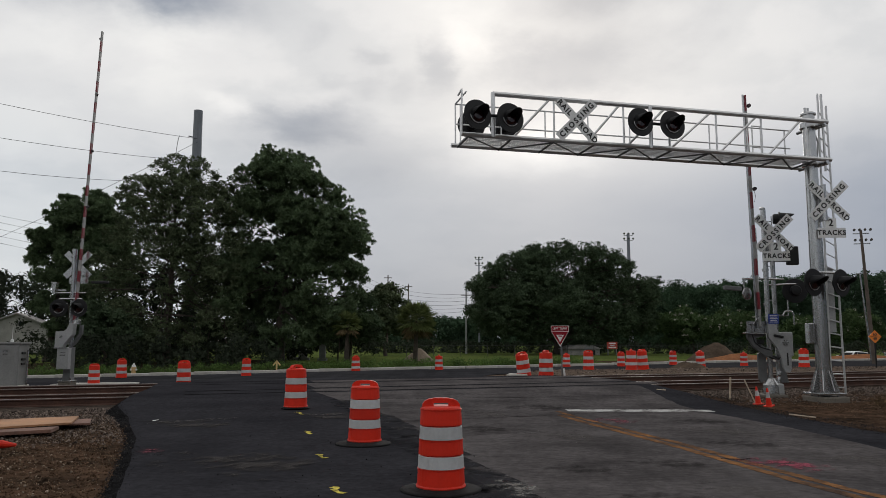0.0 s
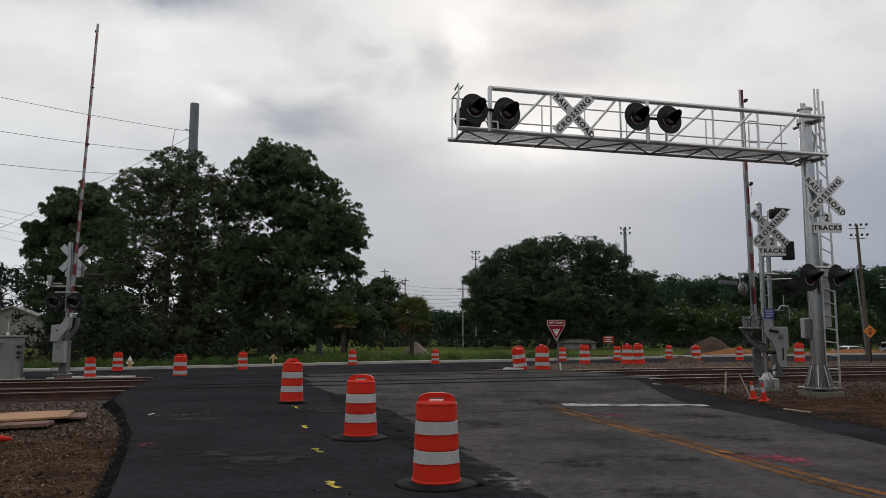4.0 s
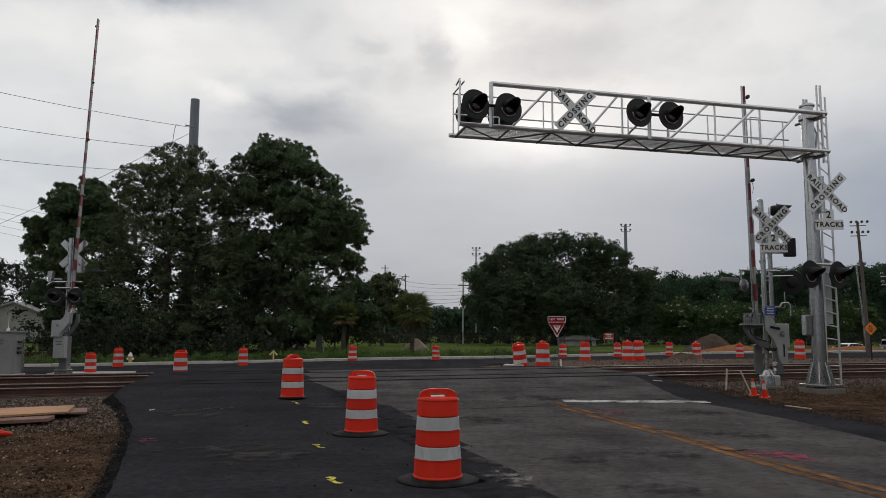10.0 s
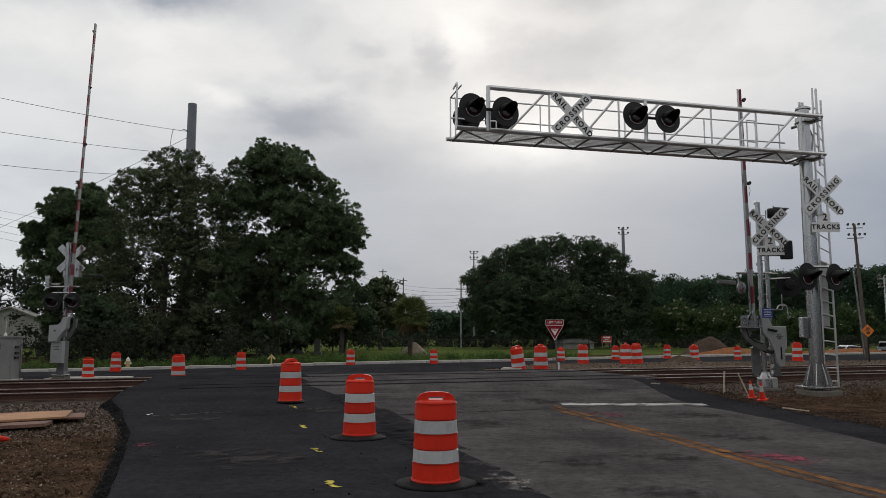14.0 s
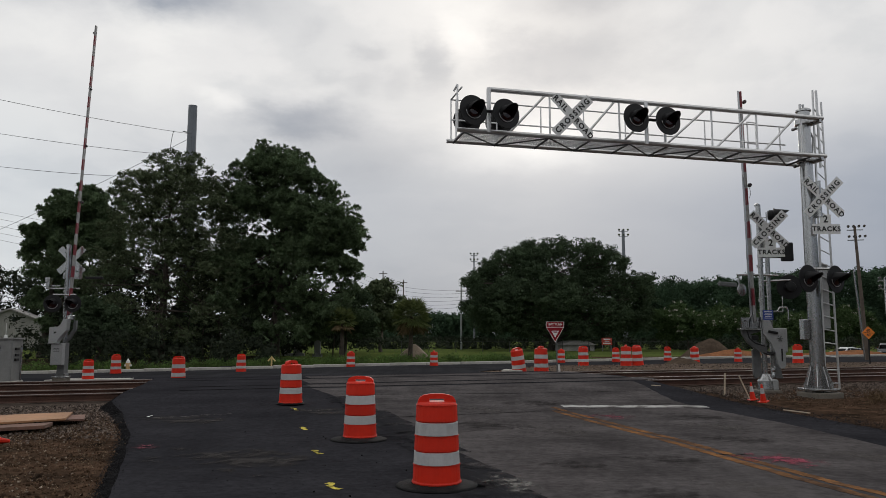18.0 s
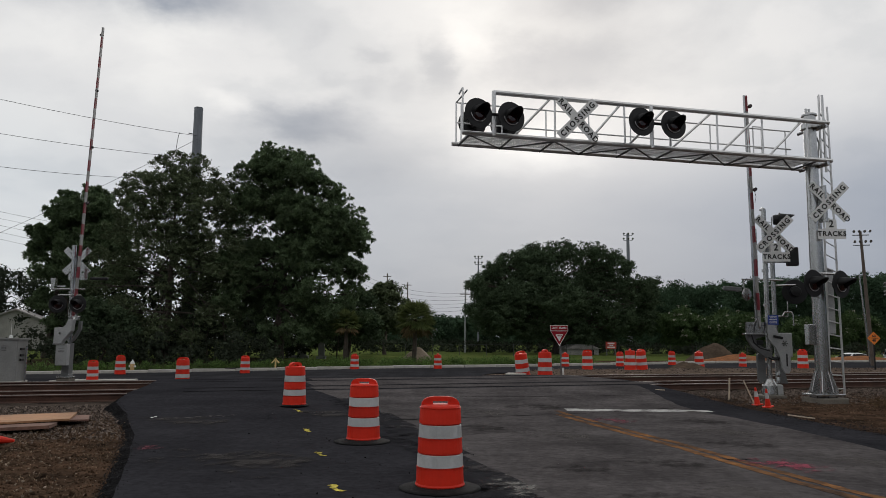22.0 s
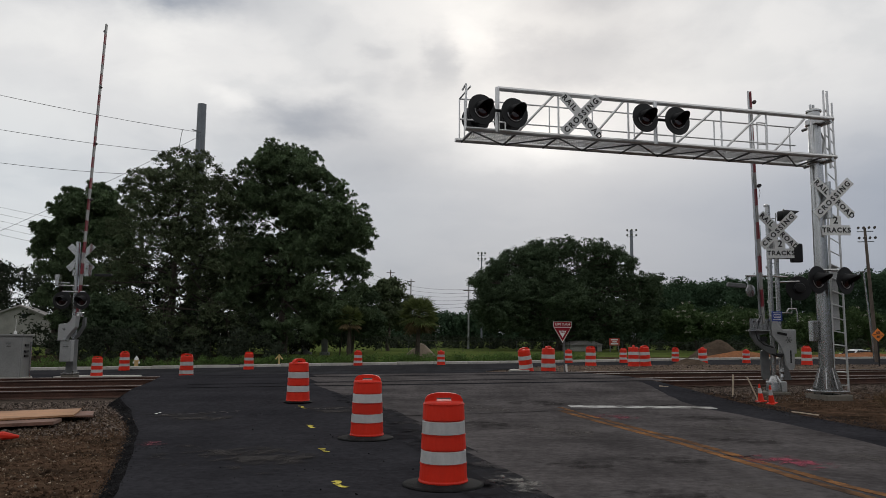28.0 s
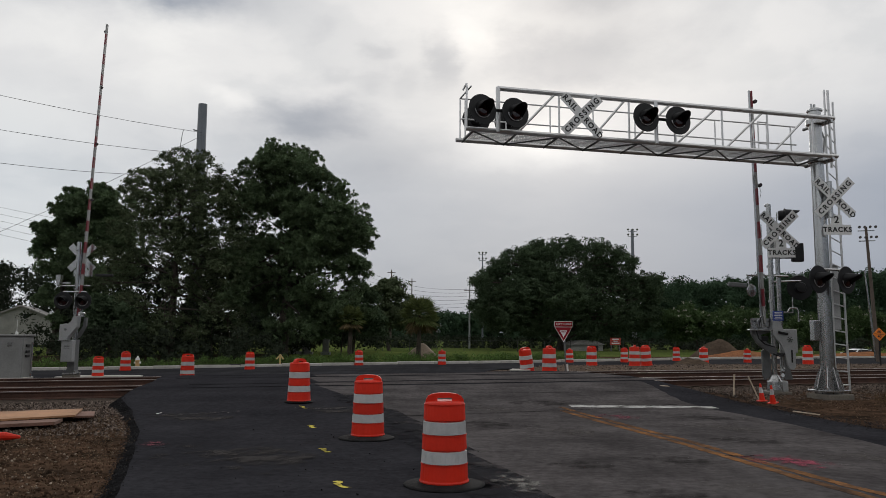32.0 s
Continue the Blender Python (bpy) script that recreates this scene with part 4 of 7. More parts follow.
    part("ladder_rail", tube(B(), (0.50, 0.08, 5.6), (0.49, 0.08, 7.6), 0.032, 0.032, 8), M_ALU, t, "fall arrest rail")
    part("ladder_guard", box(B(), (0.46, 0.16, 2.35), (0.26, 0.02, 1.6), bevel=0.004), M_GREY, t, "sheet metal climbing guard")
    bm = polytube(B(), [(0.22, 0.1, zt - 0.1), (0.34, 0.1, zt - 0.35), (0.30, 0.1, zt - 0.7), (0.20, 0.05, zt - 0.85)], 0.022, 8)
    part("conduit", bm, M_GREY, t)
    return t


build_cantilever()


# ---------------------------------------------------------------- crossing gate
def striped_arm(parent, a, b, w, n, first_red=True, red_ratio=0.5):
    """A raised arm of red and white bands, tapering, made of one band after another."""
    a, b = Vector(a), Vector(b)
    d = (b - a)
    q = d.to_track_quat("Z", "Y").to_matrix()
    for i in range(n):
        t0, t1 = i / n, (i + 1) / n
        wd = w * (1 - 0.3 * (t0 + t1) / 2)
        bm = box(B(), (0, 0, 0), (wd, 0.045, d.length / n - 0.002), bevel=0.004)
        m = Matrix.Translation(a + d * (t0 + t1) / 2) @ q.to_4x4()
        part("red_band" if (i % 2 == 0) == first_red else "white_band", bm, M_GATERED if (i % 2 == 0) == first_red else M_GATEWHITE, parent, m=m)


def gate_lamp(parent, p, side):
    bm = lathe(B(), [(0.01, -0.05), (0.045, -0.05), (0.055, 0.0), (0.045, 0.05), (0.01, 0.05)], 12, pose(*p, 90, 0, 0))
    tube(bm, p, (p[0] - side * 0.08, p[1], p[2]), 0.012, 0.012, 6)
    part("gate_lamp", bm, M_LENS, parent, "small dark red arm lamp")


def build_right_gate():
    t = thing("crossing_gate", pose(8.48, 19.7, 0.14), "grey crossing gate mechanism with its striped arm raised", "crossing gate", "crossing gates")
    part("foundation", box(B(), (0.0, 0, -0.08), (0.6, 0.6, 0.2), bevel=0.02), M_FOUND, t)
    bm = lathe(B(), [(0.05, 0.0), (0.20, 0.0), (0.21, 0.05), (0.20, 0.26), (0.14, 0.34), (0.10, 0.42), (0.07, 0.44)], 16)
    part("pedestal", bm, M_GALV, t, "cast grey pedestal", smooth=False)
    part("pinnacle", lathe(B(), [(0.02, 0.42), (0.05, 0.42), (0.04, 0.50), (0.06, 0.55), (0.055, 0.62), (0.02, 0.66)], 10, pose(0.14, -0.18, -0.02)), M_GALV, t)
    part("mast", tube(B(), (0.0, 0, 0.3), (0.02, 0, 4.85), 0.065, 0.065, 14), M_GALV, t, "grey pipe mast")
    part("rear_mast", tube(B(), (0.34, 0.30, 0.3), (0.33, 0.30, 4.3), 0.06, 0.06, 12), M_GALV, t)
    part("mast_cap", lathe(B(), [(0.01, 4.84), (0.08, 4.84), (0.08, 4.88), (0.01, 4.92)], 14), M_GALV, t)
    # gearbox: a tall plate housing with a shoulder
    bm = prism(B(), [(-0.14, 1.82), (-0.14, 1.46), (0.05, 1.22), (0.14, 1.0), (0.20, 0.70), (0.26, 0.60), (0.35, 0.58), (0.40, 0.66), (0.42, 1.35), (0.30, 1.52), (0.12, 1.60), (0.02, 1.82)], -0.34, -0.26)
    part("gear_housing", bm, M_GREY, t, "grey cast gear housing")
    part("motor_case", box(B(), (0.36, -0.14, 1.30), (0.30, 0.26, 0.62), bevel=0.03), M_GREY, t, "grey motor case behind the gear plate")
    bm = B()
    for i in range(6):
        a = math.radians(60 * i)
        tube(bm, (0.27 + 0.065 * math.cos(a), -0.355, 1.34 + 0.065 * math.sin(a)), (0.27, -0.355, 1.34), 0.014, 0.014, 6)
        tube(bm, (0.27 + 0.065 * math.cos(a), -0.37, 1.34 + 0.065 * math.sin(a)), (0.27 + 0.065 * math.cos(a), -0.335, 1.34 + 0.065 * math.sin(a)), 0.016, 0.016, 6)
    part("hand_wheel", bm, M_GALV, t)
    part("vent_slot", box(B(), (0.31, -0.343, 0.92), (0.035, 0.012, 0.32)), M_BLACK, t)
    # counterweight bracket on the road side
    bm = prism(B(), [(-0.62, 1.62), (-0.60, 1.46), (-0.46, 1.22), (-0.20, 1.02), (0.0, 0.95), (0.02, 1.10), (-0.22, 1.25), (-0.40, 1.45), (-0.14, 1.52), (-0.14, 1.62)], -0.16, -0.04)
    part("arm_bracket", bm, M_GREYDARK, t)
    bm = prism(B(), [(-0.66, 1.88), (-0.66, 1.60), (-0.14, 1.60), (-0.14, 1.88)], -0.26, -0.20)
    for k in range(5):
        box(bm, (-0.60 + 0.10 * k, -0.27, 1.74), (0.03, 0.03, 0.26))
    part("arm_clamp", bm, M_GALV, t)
    part("clamp_shelf", box(B(), (-0.42, -0.20, 1.575), (0.58, 0.25, 0.03), bevel=0.005), M_GALV, t)
    bm = polytube(B(), [(-0.05, 0.05, 1.05), (0.10, -0.05, 0.95), (0.30, -0.15, 0.95), (0.34, -0.2, 1.2)], 0.05, 8)
    part("drive_linkage", bm, M_BLACK, t)
    for z in (0.95, 1.15, 2.3, 3.2):
        part("mast_clamp", lathe(B(), [(0.06, z), (0.085, z), (0.085, z + 0.07), (0.06, z + 0.07)], 14), M_GALV, t)
    # counterweight leaf hanging low beside the mast
    bm = prism(B(), [(-0.26, 1.05), (-0.12, 1.12), (-0.06, 1.05), (-0.04, 0.40), (-0.20, 0.30), (-0.25, 0.40)], 0.10, 0.18)
    part("counterweight", bm, M_GREYDARK, t)
    bm = prism(B(), [(0.30, 1.0), (0.42, 1.0), (0.58, 0.30), (0.38, 0.30)], 0.25, 0.33)
    part("counterweight", bm, M_GREYDARK, t)
    part("arm_butt", box(B(), (-0.325, -0.20, 2.15), (0.15, 0.03, 1.0), bevel=0.006), M_GALV, t, "bare metal foot of the arm")
    for k, (xa, za) in enumerate(((-0.55, 1.9), (-0.48, 1.95), (-0.40, 2.05), (-0.22, 1.98))):
        part("cable", polytube(B(), [(xa, -0.29, 1.62), (xa + 0.03, -0.31, za - 0.1), (-0.34 + 0.02 * k, -0.29, za + 0.12), (-0.33, -0.27, za + 0.35)], 0.010, 5), M_BLACK if k % 2 else M_GALV, t)
    for x in (-0.58, -0.44, -0.30, -0.20):
        part("clamp_bolt", tube(B(), (x, -0.30, 1.80), (x, -0.24, 1.80), 0.022, 0.022, 6), M_BLACK, t)
    part("torsion_rod", polytube(B(), [(-0.55, -0.30, 1.55), (-0.50, -0.32, 1.35), (-0.35, -0.32, 1.22), (-0.10, -0.3, 1.15)], 0.018, 6), M_BLACK, t)
    part("adjuster_rod", polytube(B(), [(-0.15, -0.30, 0.98), (0.02, -0.3, 0.92), (0.16, -0.3, 0.98)], 0.022, 6), M_BLACK, t)
    part("inspection_cover", box(B(), (-0.30, -0.19, 1.36), (0.16, 0.06, 0.12), bevel=0.015), M_BLACK, t)
    part("arm_stop", box(B(), (0.10, -0.36, 1.50), (0.24, 0.07, 0.06), rot=Matrix.Rotation(0.2, 3, "Y"), bevel=0.01), M_BLACK, t)
    part("mast_step", tube(B(), (0.33, 0.28, 2.05), (0.66, 0.25, 2.05), 0.02, 0.02, 6), M_GALV, t)
    part("mast_step", tube(B(), (0.66, 0.25, 2.05), (0.66, 0.25, 2.45), 0.014, 0.014, 6), M_GALV, t)
    part("meter_box", box(B(), (0.36, 0.22, 3.75), (0.16, 0.12, 0.34), bevel=0.02), M_GREYDARK, t)
    part("pedestal_box", box(B(), (0.10, 0.02, 0.15), (0.36, 0.36, 0.28), bevel=0.04), M_GREY, t)
    # arm
    striped_arm(t, (-0.32, -0.23, 1.75), (-0.415, -0.23, 7.9), 0.165, 14, False)
    a, b = Vector((-0.398, -0.245, 1.75)), Vector((-0.470, -0.245, 7.92))
    part("arm_spine", box(B(), (0, 0, 0), (0.026, 0.05, (b - a).length), bevel=0.006), M_GALV, t, "bare aluminium edge of the arm", m=Matrix.Translation((a + b) / 2) @ (b - a).to_track_quat("Z", "Y").to_matrix().to_4x4())
    gate_lamp(t, (-0.31, -0.23, 7.62), 1)
    gate_lamp(t, (-0.27, -0.23, 5.36), 1)
    part("arm_cable", polytube(B(), [(-0.30, -0.27, 5.3), (-0.27, -0.28, 5.15), (-0.31, -0.28, 5.0)], 0.006, 5), M_WIRE, t)
    crossbuck(t, (0.14, -0.30, 4.17), -4, track_dz=-0.60, track_dx=0.05)
    part("sign_bracket", box(B(), (0.06, -0.12, 4.0), (0.05, 0.16, 0.9)), M_GALV, t)
    # signals of the other direction, seen from the side and behind
    signal_head(t, (0.52, 0.15, 4.62), 72, size=0.19)
    part("signal_back", box(B(), (0.80, 0.15, 3.63), (0.30, 0.16, 0.50), bevel=0.03), M_BLACK, t, "square black signal back")
    signal_head(t, (0.98, 0.5, 2.72), 172, label="black signal head seen from behind")
    for a, b in (((0.20, 0.30, 2.86), (0.98, 0.42, 2.9)), ((0.20, 0.30, 4.4), (0.66, 0.28, 4.4)), ((0.20, 0.30, 3.5), (0.76, 0.28, 3.5)), ((0.0, 0, 3.0), (0.55, 0.2, 3.0)), ((0.0, 0, 3.0), (-0.62, 0.0, 3.0))):
        part("cross_arm", tube(B(), a, b, 0.024, 0.024, 8), M_GALV, t)
    # bell on its arm
    part("bell", lathe(B(), [(0.01, -0.07), (0.10, -0.06), (0.15, -0.01), (0.165, 0.02), (0.15, 0.03), (0.02, 0.04)], 20, pose(-0.57, -0.12, 2.60, 90, 0, 25)), M_GALV, t, "round grey warning bell")
    bm = tube(B(), (-0.57, 0.02, 2.60), (-0.57, 0.02, 3.0), 0.02, 0.02, 8)
    part("bell_arm", bm, M_GALV, t)
    part("bell_housing", box(B(), (-0.84, 0.1, 2.76), (0.46, 0.14, 0.11), rot=Matrix.Rotation(0.08, 3, "Y"), bevel=0.02), M_GREYDARK, t)
    pl = part("notice_plate", box(B(), (0.0, -0.345, 1.94), (0.27, 0.006, 0.25), bevel=0.002), M_SIGNBLUE, t, "small blue notice plate")
    bm = B()
    for k in range(5):
        box(bm, (0.0, -0.351, 2.03 - k * 0.042), (0.20 - 0.03 * (k % 2), 0.004, 0.014))
    part("text_bars", bm, M_SIGNW, pl, "rows of small white print")
    # climbing ladder rungs behind the mast
    part("step_ladder", ladder(B(), (0.30, 0.42, 2.3), (0.30, 0.42, 4.75), 0.26, (1, 0.2, 0), 8, 0.014), M_GALV, t)
    part("step_ladder", ladder(B(), (-0.14, 0.30, 3.0), (-0.14, 0.30, 4.4), 0.16, (1, 0.2, 0), 5, 0.012), M_GALV, t)
    bm = polytube(B(), [(0.36, -0.1, 2.05), (0.42, -0.1, 2.15), (0.62, -0.05, 2.15), (0.66, -0.05, 2.05), (0.66, -0.05, 1.8)], 0.02, 8)
    part("conduit", bm, M_GALV, t)
    part("junction_box", box(B(), (0.28, -0.2, 1.52), (0.26, 0.12, 0.09), bevel=0.02), M_GREY, t)
    return t


build_right_gate()


def build_left_gate():
    t = thing("crossing_gate", pose(-13.1, 26.5, 0.06), "grey crossing gate seen from behind, its striped arm raised", "crossing gate", "crossing gates")
    part("foundation", box(B(), (0.02, 0.05, -0.26), (0.44, 0.44, 0.6), bevel=0.02), M_FOUND, t)
    part("base_plate", box(B(), (0.02, 0.05, 0.07), (0.46, 0.46, 0.05), bevel=0.01), M_GALV, t)
    for x in (-0.16, 0.2):
        for y in (-0.13, 0.23):
            part("anchor_bolt", tube(B(), (x, y, 0.08), (x, y, 0.17), 0.022, 0.022, 6), M_GALV, t)
    part("pedestal", prism(B(), [(-0.12, 0.09), (0.18, 0.09), (0.15, 0.2), (0.15, 1.25), (-0.06, 1.25), (-0.10, 0.24)], -0.06, 0.24), M_GREYDARK, t)
    part("mast", tube(B(), (0.06, 0.1, 0.4), (0.0, 0.1, 4.7), 0.085, 0.085, 14), M_GALV, t)
    part("control_box", box(B(), (0.01, -0.26, 0.86), (0.40, 0.22, 0.74), bevel=0.02), M_GREY, t, "grey box with a small printed notice")
    bm = prism(B(), [(-0.27, 1.24), (-0.02, 1.24), (0.10, 1.42), (0.31, 1.68), (0.34, 2.06), (0.20, 2.07), (0.12, 1.88), (0.0, 1.78), (-0.08, 1.80), (-0.26, 1.78)], -0.40, -0.14)
    part("gear_housing", bm, M_GREY, t, "grey cast gear housing")
    part("housing_flange", prism(B(), [(-0.29, 1.20), (0.14, 1.20), (0.14, 1.24), (-0.29, 1.24)], -0.42, -0.10), M_GALV, t)
    part("arm_bracket", prism(B(), [(0.12, 1.26), (0.26, 1.36), (0.46, 1.72), (0.47, 2.02), (0.38, 2.02), (0.36, 1.72), (0.22, 1.50)], -0.02, 0.10), M_GREYDARK, t)
    part("arm_clamp", box(B(), (0.30, -0.06, 2.12), (0.22, 0.16, 0.16), bevel=0.02), M_GALV, t)
    part("drive_shaft", tube(B(), (0.22, -0.2, 1.85), (0.30, -0.05, 2.30), 0.05, 0.04, 10), M_GALV, t)
    bm = B()
    for i in range(5):
        a = math.radians(72 * i)
        tube(bm, (-0.06 + 0.05 * math.cos(a), -0.415, 1.6 + 0.05 * math.sin(a)), (-0.06, -0.415, 1.6), 0.012, 0.012, 6)
    part("hand_wheel", bm, M_GALV, t)
    for z in (0.7, 3.0, 3.5, 4.4):
        part("mast_clamp", lathe(B(), [(0.07, z), (0.105, z), (0.105, z + 0.06), (0.07, z + 0.06)], 14, pose(0.045 - 0.012 * z, 0.1, 0)), M_GALV, t)
    striped_arm(t, (0.20, -0.05, 2.0), (0.59, -0.05, 12.74), 0.17, 28, True)
    for z in (12.45, 10.35, 8.25, 6.2):
        gate_lamp(t, (0.42 + 0.02 * (z - 6), -0.05, z), -1)
    crossbuck(t, (0.06, 0.24, 4.16), 0, back=True, tracks=True, track_dz=-0.55)
    for x in (-0.26, 0.44):
        signal_head(t, (x, -0.30, 2.60), 6 if x < 0 else -4, size=0.30)
    part("cross_arm", tube(B(), (-0.62, 0.05, 3.14), (0.5, 0.05, 3.14), 0.024, 0.024, 8), M_GALV, t)
    part("lamp_arm", tube(B(), (-0.36, -0.1, 2.92), (0.45, -0.1, 2.92), 0.024, 0.024, 8), M_GALV, t)
    part("side_signal", box(B(), (0.95, 0.1, 3.52), (0.62, 0.12, 0.09), bevel=0.02), M_BLACK, t)
    part("bell", prism(B(), [(-0.64, 3.14), (-0.54, 3.14), (-0.50, 3.52), (-0.68, 3.52)], -0.08, 0.10), M_GALV, t, "grey horn-shaped bell cover")
    part("bell_bracket", box(B(), (-0.45, 0.05, 3.24), (0.5, 0.06, 0.05)), M_GALV, t)
    bm = B()
    for k in range(3):
        box(bm, (0.01, -0.373, 1.06 - 0.05 * k), (0.2, 0.004, 0.014))
    part("text_bars", bm, M_SIGNBK, t, "rows of small print")
    return t


build_left_gate()


# ---------------------------------------------------------------- signal cabinet
def build_cabinet():
    t = thing("signal_cabinet", pose(-14.92, 25.0, 0.02, 0, 0, 10), "grey metal signal cabinet with double doors beside the track", "cabinet")
    part("body", box(B(), (0, 0, 0.70), (2.1, 0.9, 1.40), bevel=0.012), M_CABINET, t)
    part("roof", box(B(), (0, 0, 1.43), (2.2, 1.0, 0.06), bevel=0.012), M_CABINET, t)
    part("plinth", box(B(), (0, 0, -0.06), (2.2, 1.0, 0.24), bevel=0.02), M_CONC, t)
    for x in (-0.52, 0.52):
        d = part("door", box(B(), (x, -0.46, 0.70), (0.98, 0.025, 1.28), bevel=0.006), M_CABINET, t)
        bm = B()
        for k in range(4):
            box(bm, (x + 0.12, -0.478, 1.20 - 0.045 * k), (0.14, 0.012, 0.02), rot=None)
        part("vent", bm, M_GALV, d)
        part("handle", box(B(), (x - 0.40 if x > 0 else x + 0.40, -0.485, 0.66), (0.03, 0.03, 0.13), bevel=0.006), M_BLACK, d)
    for k, z in enumerate((0.75, 0.9, 1.1)):
        part("side_fitting", box(B(), (1.07, -0.1, z), (0.05, 0.3, 0.08), bevel=0.01), M_BLACK, t)
    part("side_conduit", tube(B(), (1.10, 0.2, 0.05), (1.10, 0.2, 1.2), 0.03, 0.03, 8), M_GALV, t)
    part("antenna", tube(B(), (0.05, 0.1, 1.45), (0.05, 0.1, 2.05), 0.03, 0.02, 8), M_SIGNW, t, "white whip antenna on the roof")
    part("antenna", tube(B(), (0.62, 0.1, 1.45), (0.62, 0.1, 1.95), 0.01, 0.006, 6), M_SIGNW, t)
    part("antenna_base", lathe(B(), [(0.01, 1.46), (0.06, 1.46), (0.05, 1.54), (0.01, 1.56)], 10, pose(0.62, 0.1, 0)), M_SIGNW, t)


build_cabinet()


# ---------------------------------------------------------------- yield sign and small roadside things
def build_yield():
    t = thing("yield_sign", pose(4.75, 30.2, 0.12), "red and white yield sign with a red plate on top", "road sign")
    part("post", box(B(), (-0.02, 0, 0.95), (0.045, 0.04, 1.9), bevel=0.006), M_GREYDARK, t)
    part("stake", box(B(), (0.06, -0.05, 0.15), (0.07, 0.03, 0.36), rot=Matrix.Rotation(-0.08, 3, "Y")), M_SIGNW, t)
    W, zt, zb = 0.36, 1.80, 1.18
    part("back_plate", prism(B(), [(-0.08 - W, zt), (-0.08 + W, zt), (-0.08, zb)], -0.030, -0.024), M_SIGNW, t, "white sign edge")
    part("red_face", prism(B(), [(-0.08 - W * 0.92, zt - 0.025), (-0.08 + W * 0.92, zt - 0.025), (-0.08, zb + 0.055)], -0.036, -0.031), M_SIGNRED, t)
    part("white_centre", prism(B(), [(-0.08 - W * 0.42, zt - 0.15), (-0.08 + W * 0.42, zt - 0.15), (-0.08, zt - 0.43)], -0.041, -0.037), M_SIGNW, t)
    lettering("letters", "YIELD", 0.075, M_SIGNRED, t, pose(-0.08, -0.0425, zt - 0.205, 90, 0, 0), 0.003)
    part("top_plate", box(B(), (-0.08, -0.027, 1.90), (0.72, 0.006, 0.225), bevel=0.002), M_SIGNW, t, "white edge of the upper plate")
    pl = part("top_plate_face", box(B(), (-0.08, -0.0335, 1.90), (0.68, 0.005, 0.19), bevel=0.002), M_SIGNRED, t, "red plate with white words")
    lettering("letters", "LEFT TURN", 0.115, M_SIGNW, pl, pose(-0.08, -0.038, 1.90, 90, 0, 0), 0.002)


build_yield()


def make_cone(m, label):
    t = thing("traffic_cone", m, label, "traffic cone", "two traffic cones")
    part("base", box(B(), (0, 0, 0.015), (0.19, 0.19, 0.025), bevel=0.01), M_ORANGE, t)
    for z0, z1, mat, nm in ((0.025, 0.19, M_ORANGE, "orange_cone"), (0.193, 0.31, M_SHEET, "white_collar"), (0.313, 0.40, M_ORANGE, "orange_tip")):
        r = lambda z: 0.07 - 0.13 * z
        part(nm, lathe(B(), [(r(z0) - 0.01, z0), (r(z0), z0 + 0.002), (r(z1), z1 - 0.002), (r(z1) - 0.01, z1)], 18), mat, t)
    return t


C1 = make_cone(Matrix.Translation((7.16, 17.35, 0.09)) @ pose(0, 0, 0, 0, -6, 10), "leaning orange traffic cone with a white collar on gravel")
C2 = copy_thing(C1, pose(7.12, 16.7, 0.10, 0, -9, 40))


def slat(name, a, b, w, th, mat, label, category):
    a, b = Vector(a), Vector(b)
    d = b - a
    q = d.to_track_quat("Z", "Y").to_matrix().to_4x4()
    ob = part(name, box(B(), (0, 0, 0), (w, th, d.length), bevel=0.004), mat, m=Matrix.Translation((a + b) / 2) @ q)
    return tagged(ob, label, category)


slat("survey_stake", (7.10, 18.92, 0.0), (7.14, 18.92, 0.62), 0.05, 0.03, M_STAKE, "pale wooden survey stake in the ballast", "stake")
slat("survey_stake", (7.23, 17.62, 0.03), (7.0, 17.7, 0.62), 0.06, 0.03, M_STAKE, "leaning pale wooden stake beside the cones", "stake")
slat("lath", (6.75, 14.94, 0.10), (6.95, 14.3, 0.10), 0.03, 0.02, M_STAKE, "thin pale wooden lath lying on the dirt", "stake")


slat("lath", (5.50, 19.62, 0.285), (5.67, 19.44, 0.28), 0.04, 0.02, M_STAKE, "short pale lath lying by the rail", "stake")


def board(poly, z, th, mat, label, tilt=0.0):
    bm = B()
    a = [bm.verts.new((x, y, z + tilt * i)) for i, (x, y) in enumerate(poly)]
    b = [bm.verts.new((x, y, z + th + tilt * i)) for i, (x, y) in enumerate(poly)]
    bm.faces.new(a[::-1]), bm.faces.new(b)
    for i in range(len(poly)):
        j = (i + 1) % len(poly)
        bm.faces.new((a[i], a[j], b[j], b[i]))
    return tagged(part("board", bm, mat), label, "board", "boards on the gravel")


board([(-6.6, 13.9), (-8.4, 12.9), (-7.8, 11.5), (-6.2, 12.8)], 0.13, 0.03, M_PLY, "sheet of fresh plywood lying on the gravel")
board([(-6.35, 13.85), (-6.95, 13.6), (-6.6, 12.9), (-6.02, 13.1)], 0.09, 0.03, M_PLYOLD, "weathered plywood offcut under the sheet")
board([(-6.2, 12.15), (-6.3, 12.6), (-7.9, 11.7), (-7.7, 11.2)], 0.07, 0.05, M_PLYOLD, "weathered plank under the plywood")
ob = part("orange_tube", tube(tube(B(), (-7.4, 10.3, 0.08), (-6.2, 10.8, 0.07), 0.07, 0.06, 10), (-6.2, 10.8, 0.07), (-6.02, 10.87, 0.05), 0.06, 0.02, 10), M_ORANGE)
tagged(ob, "orange plastic delineator tube lying on the dirt", "tube")


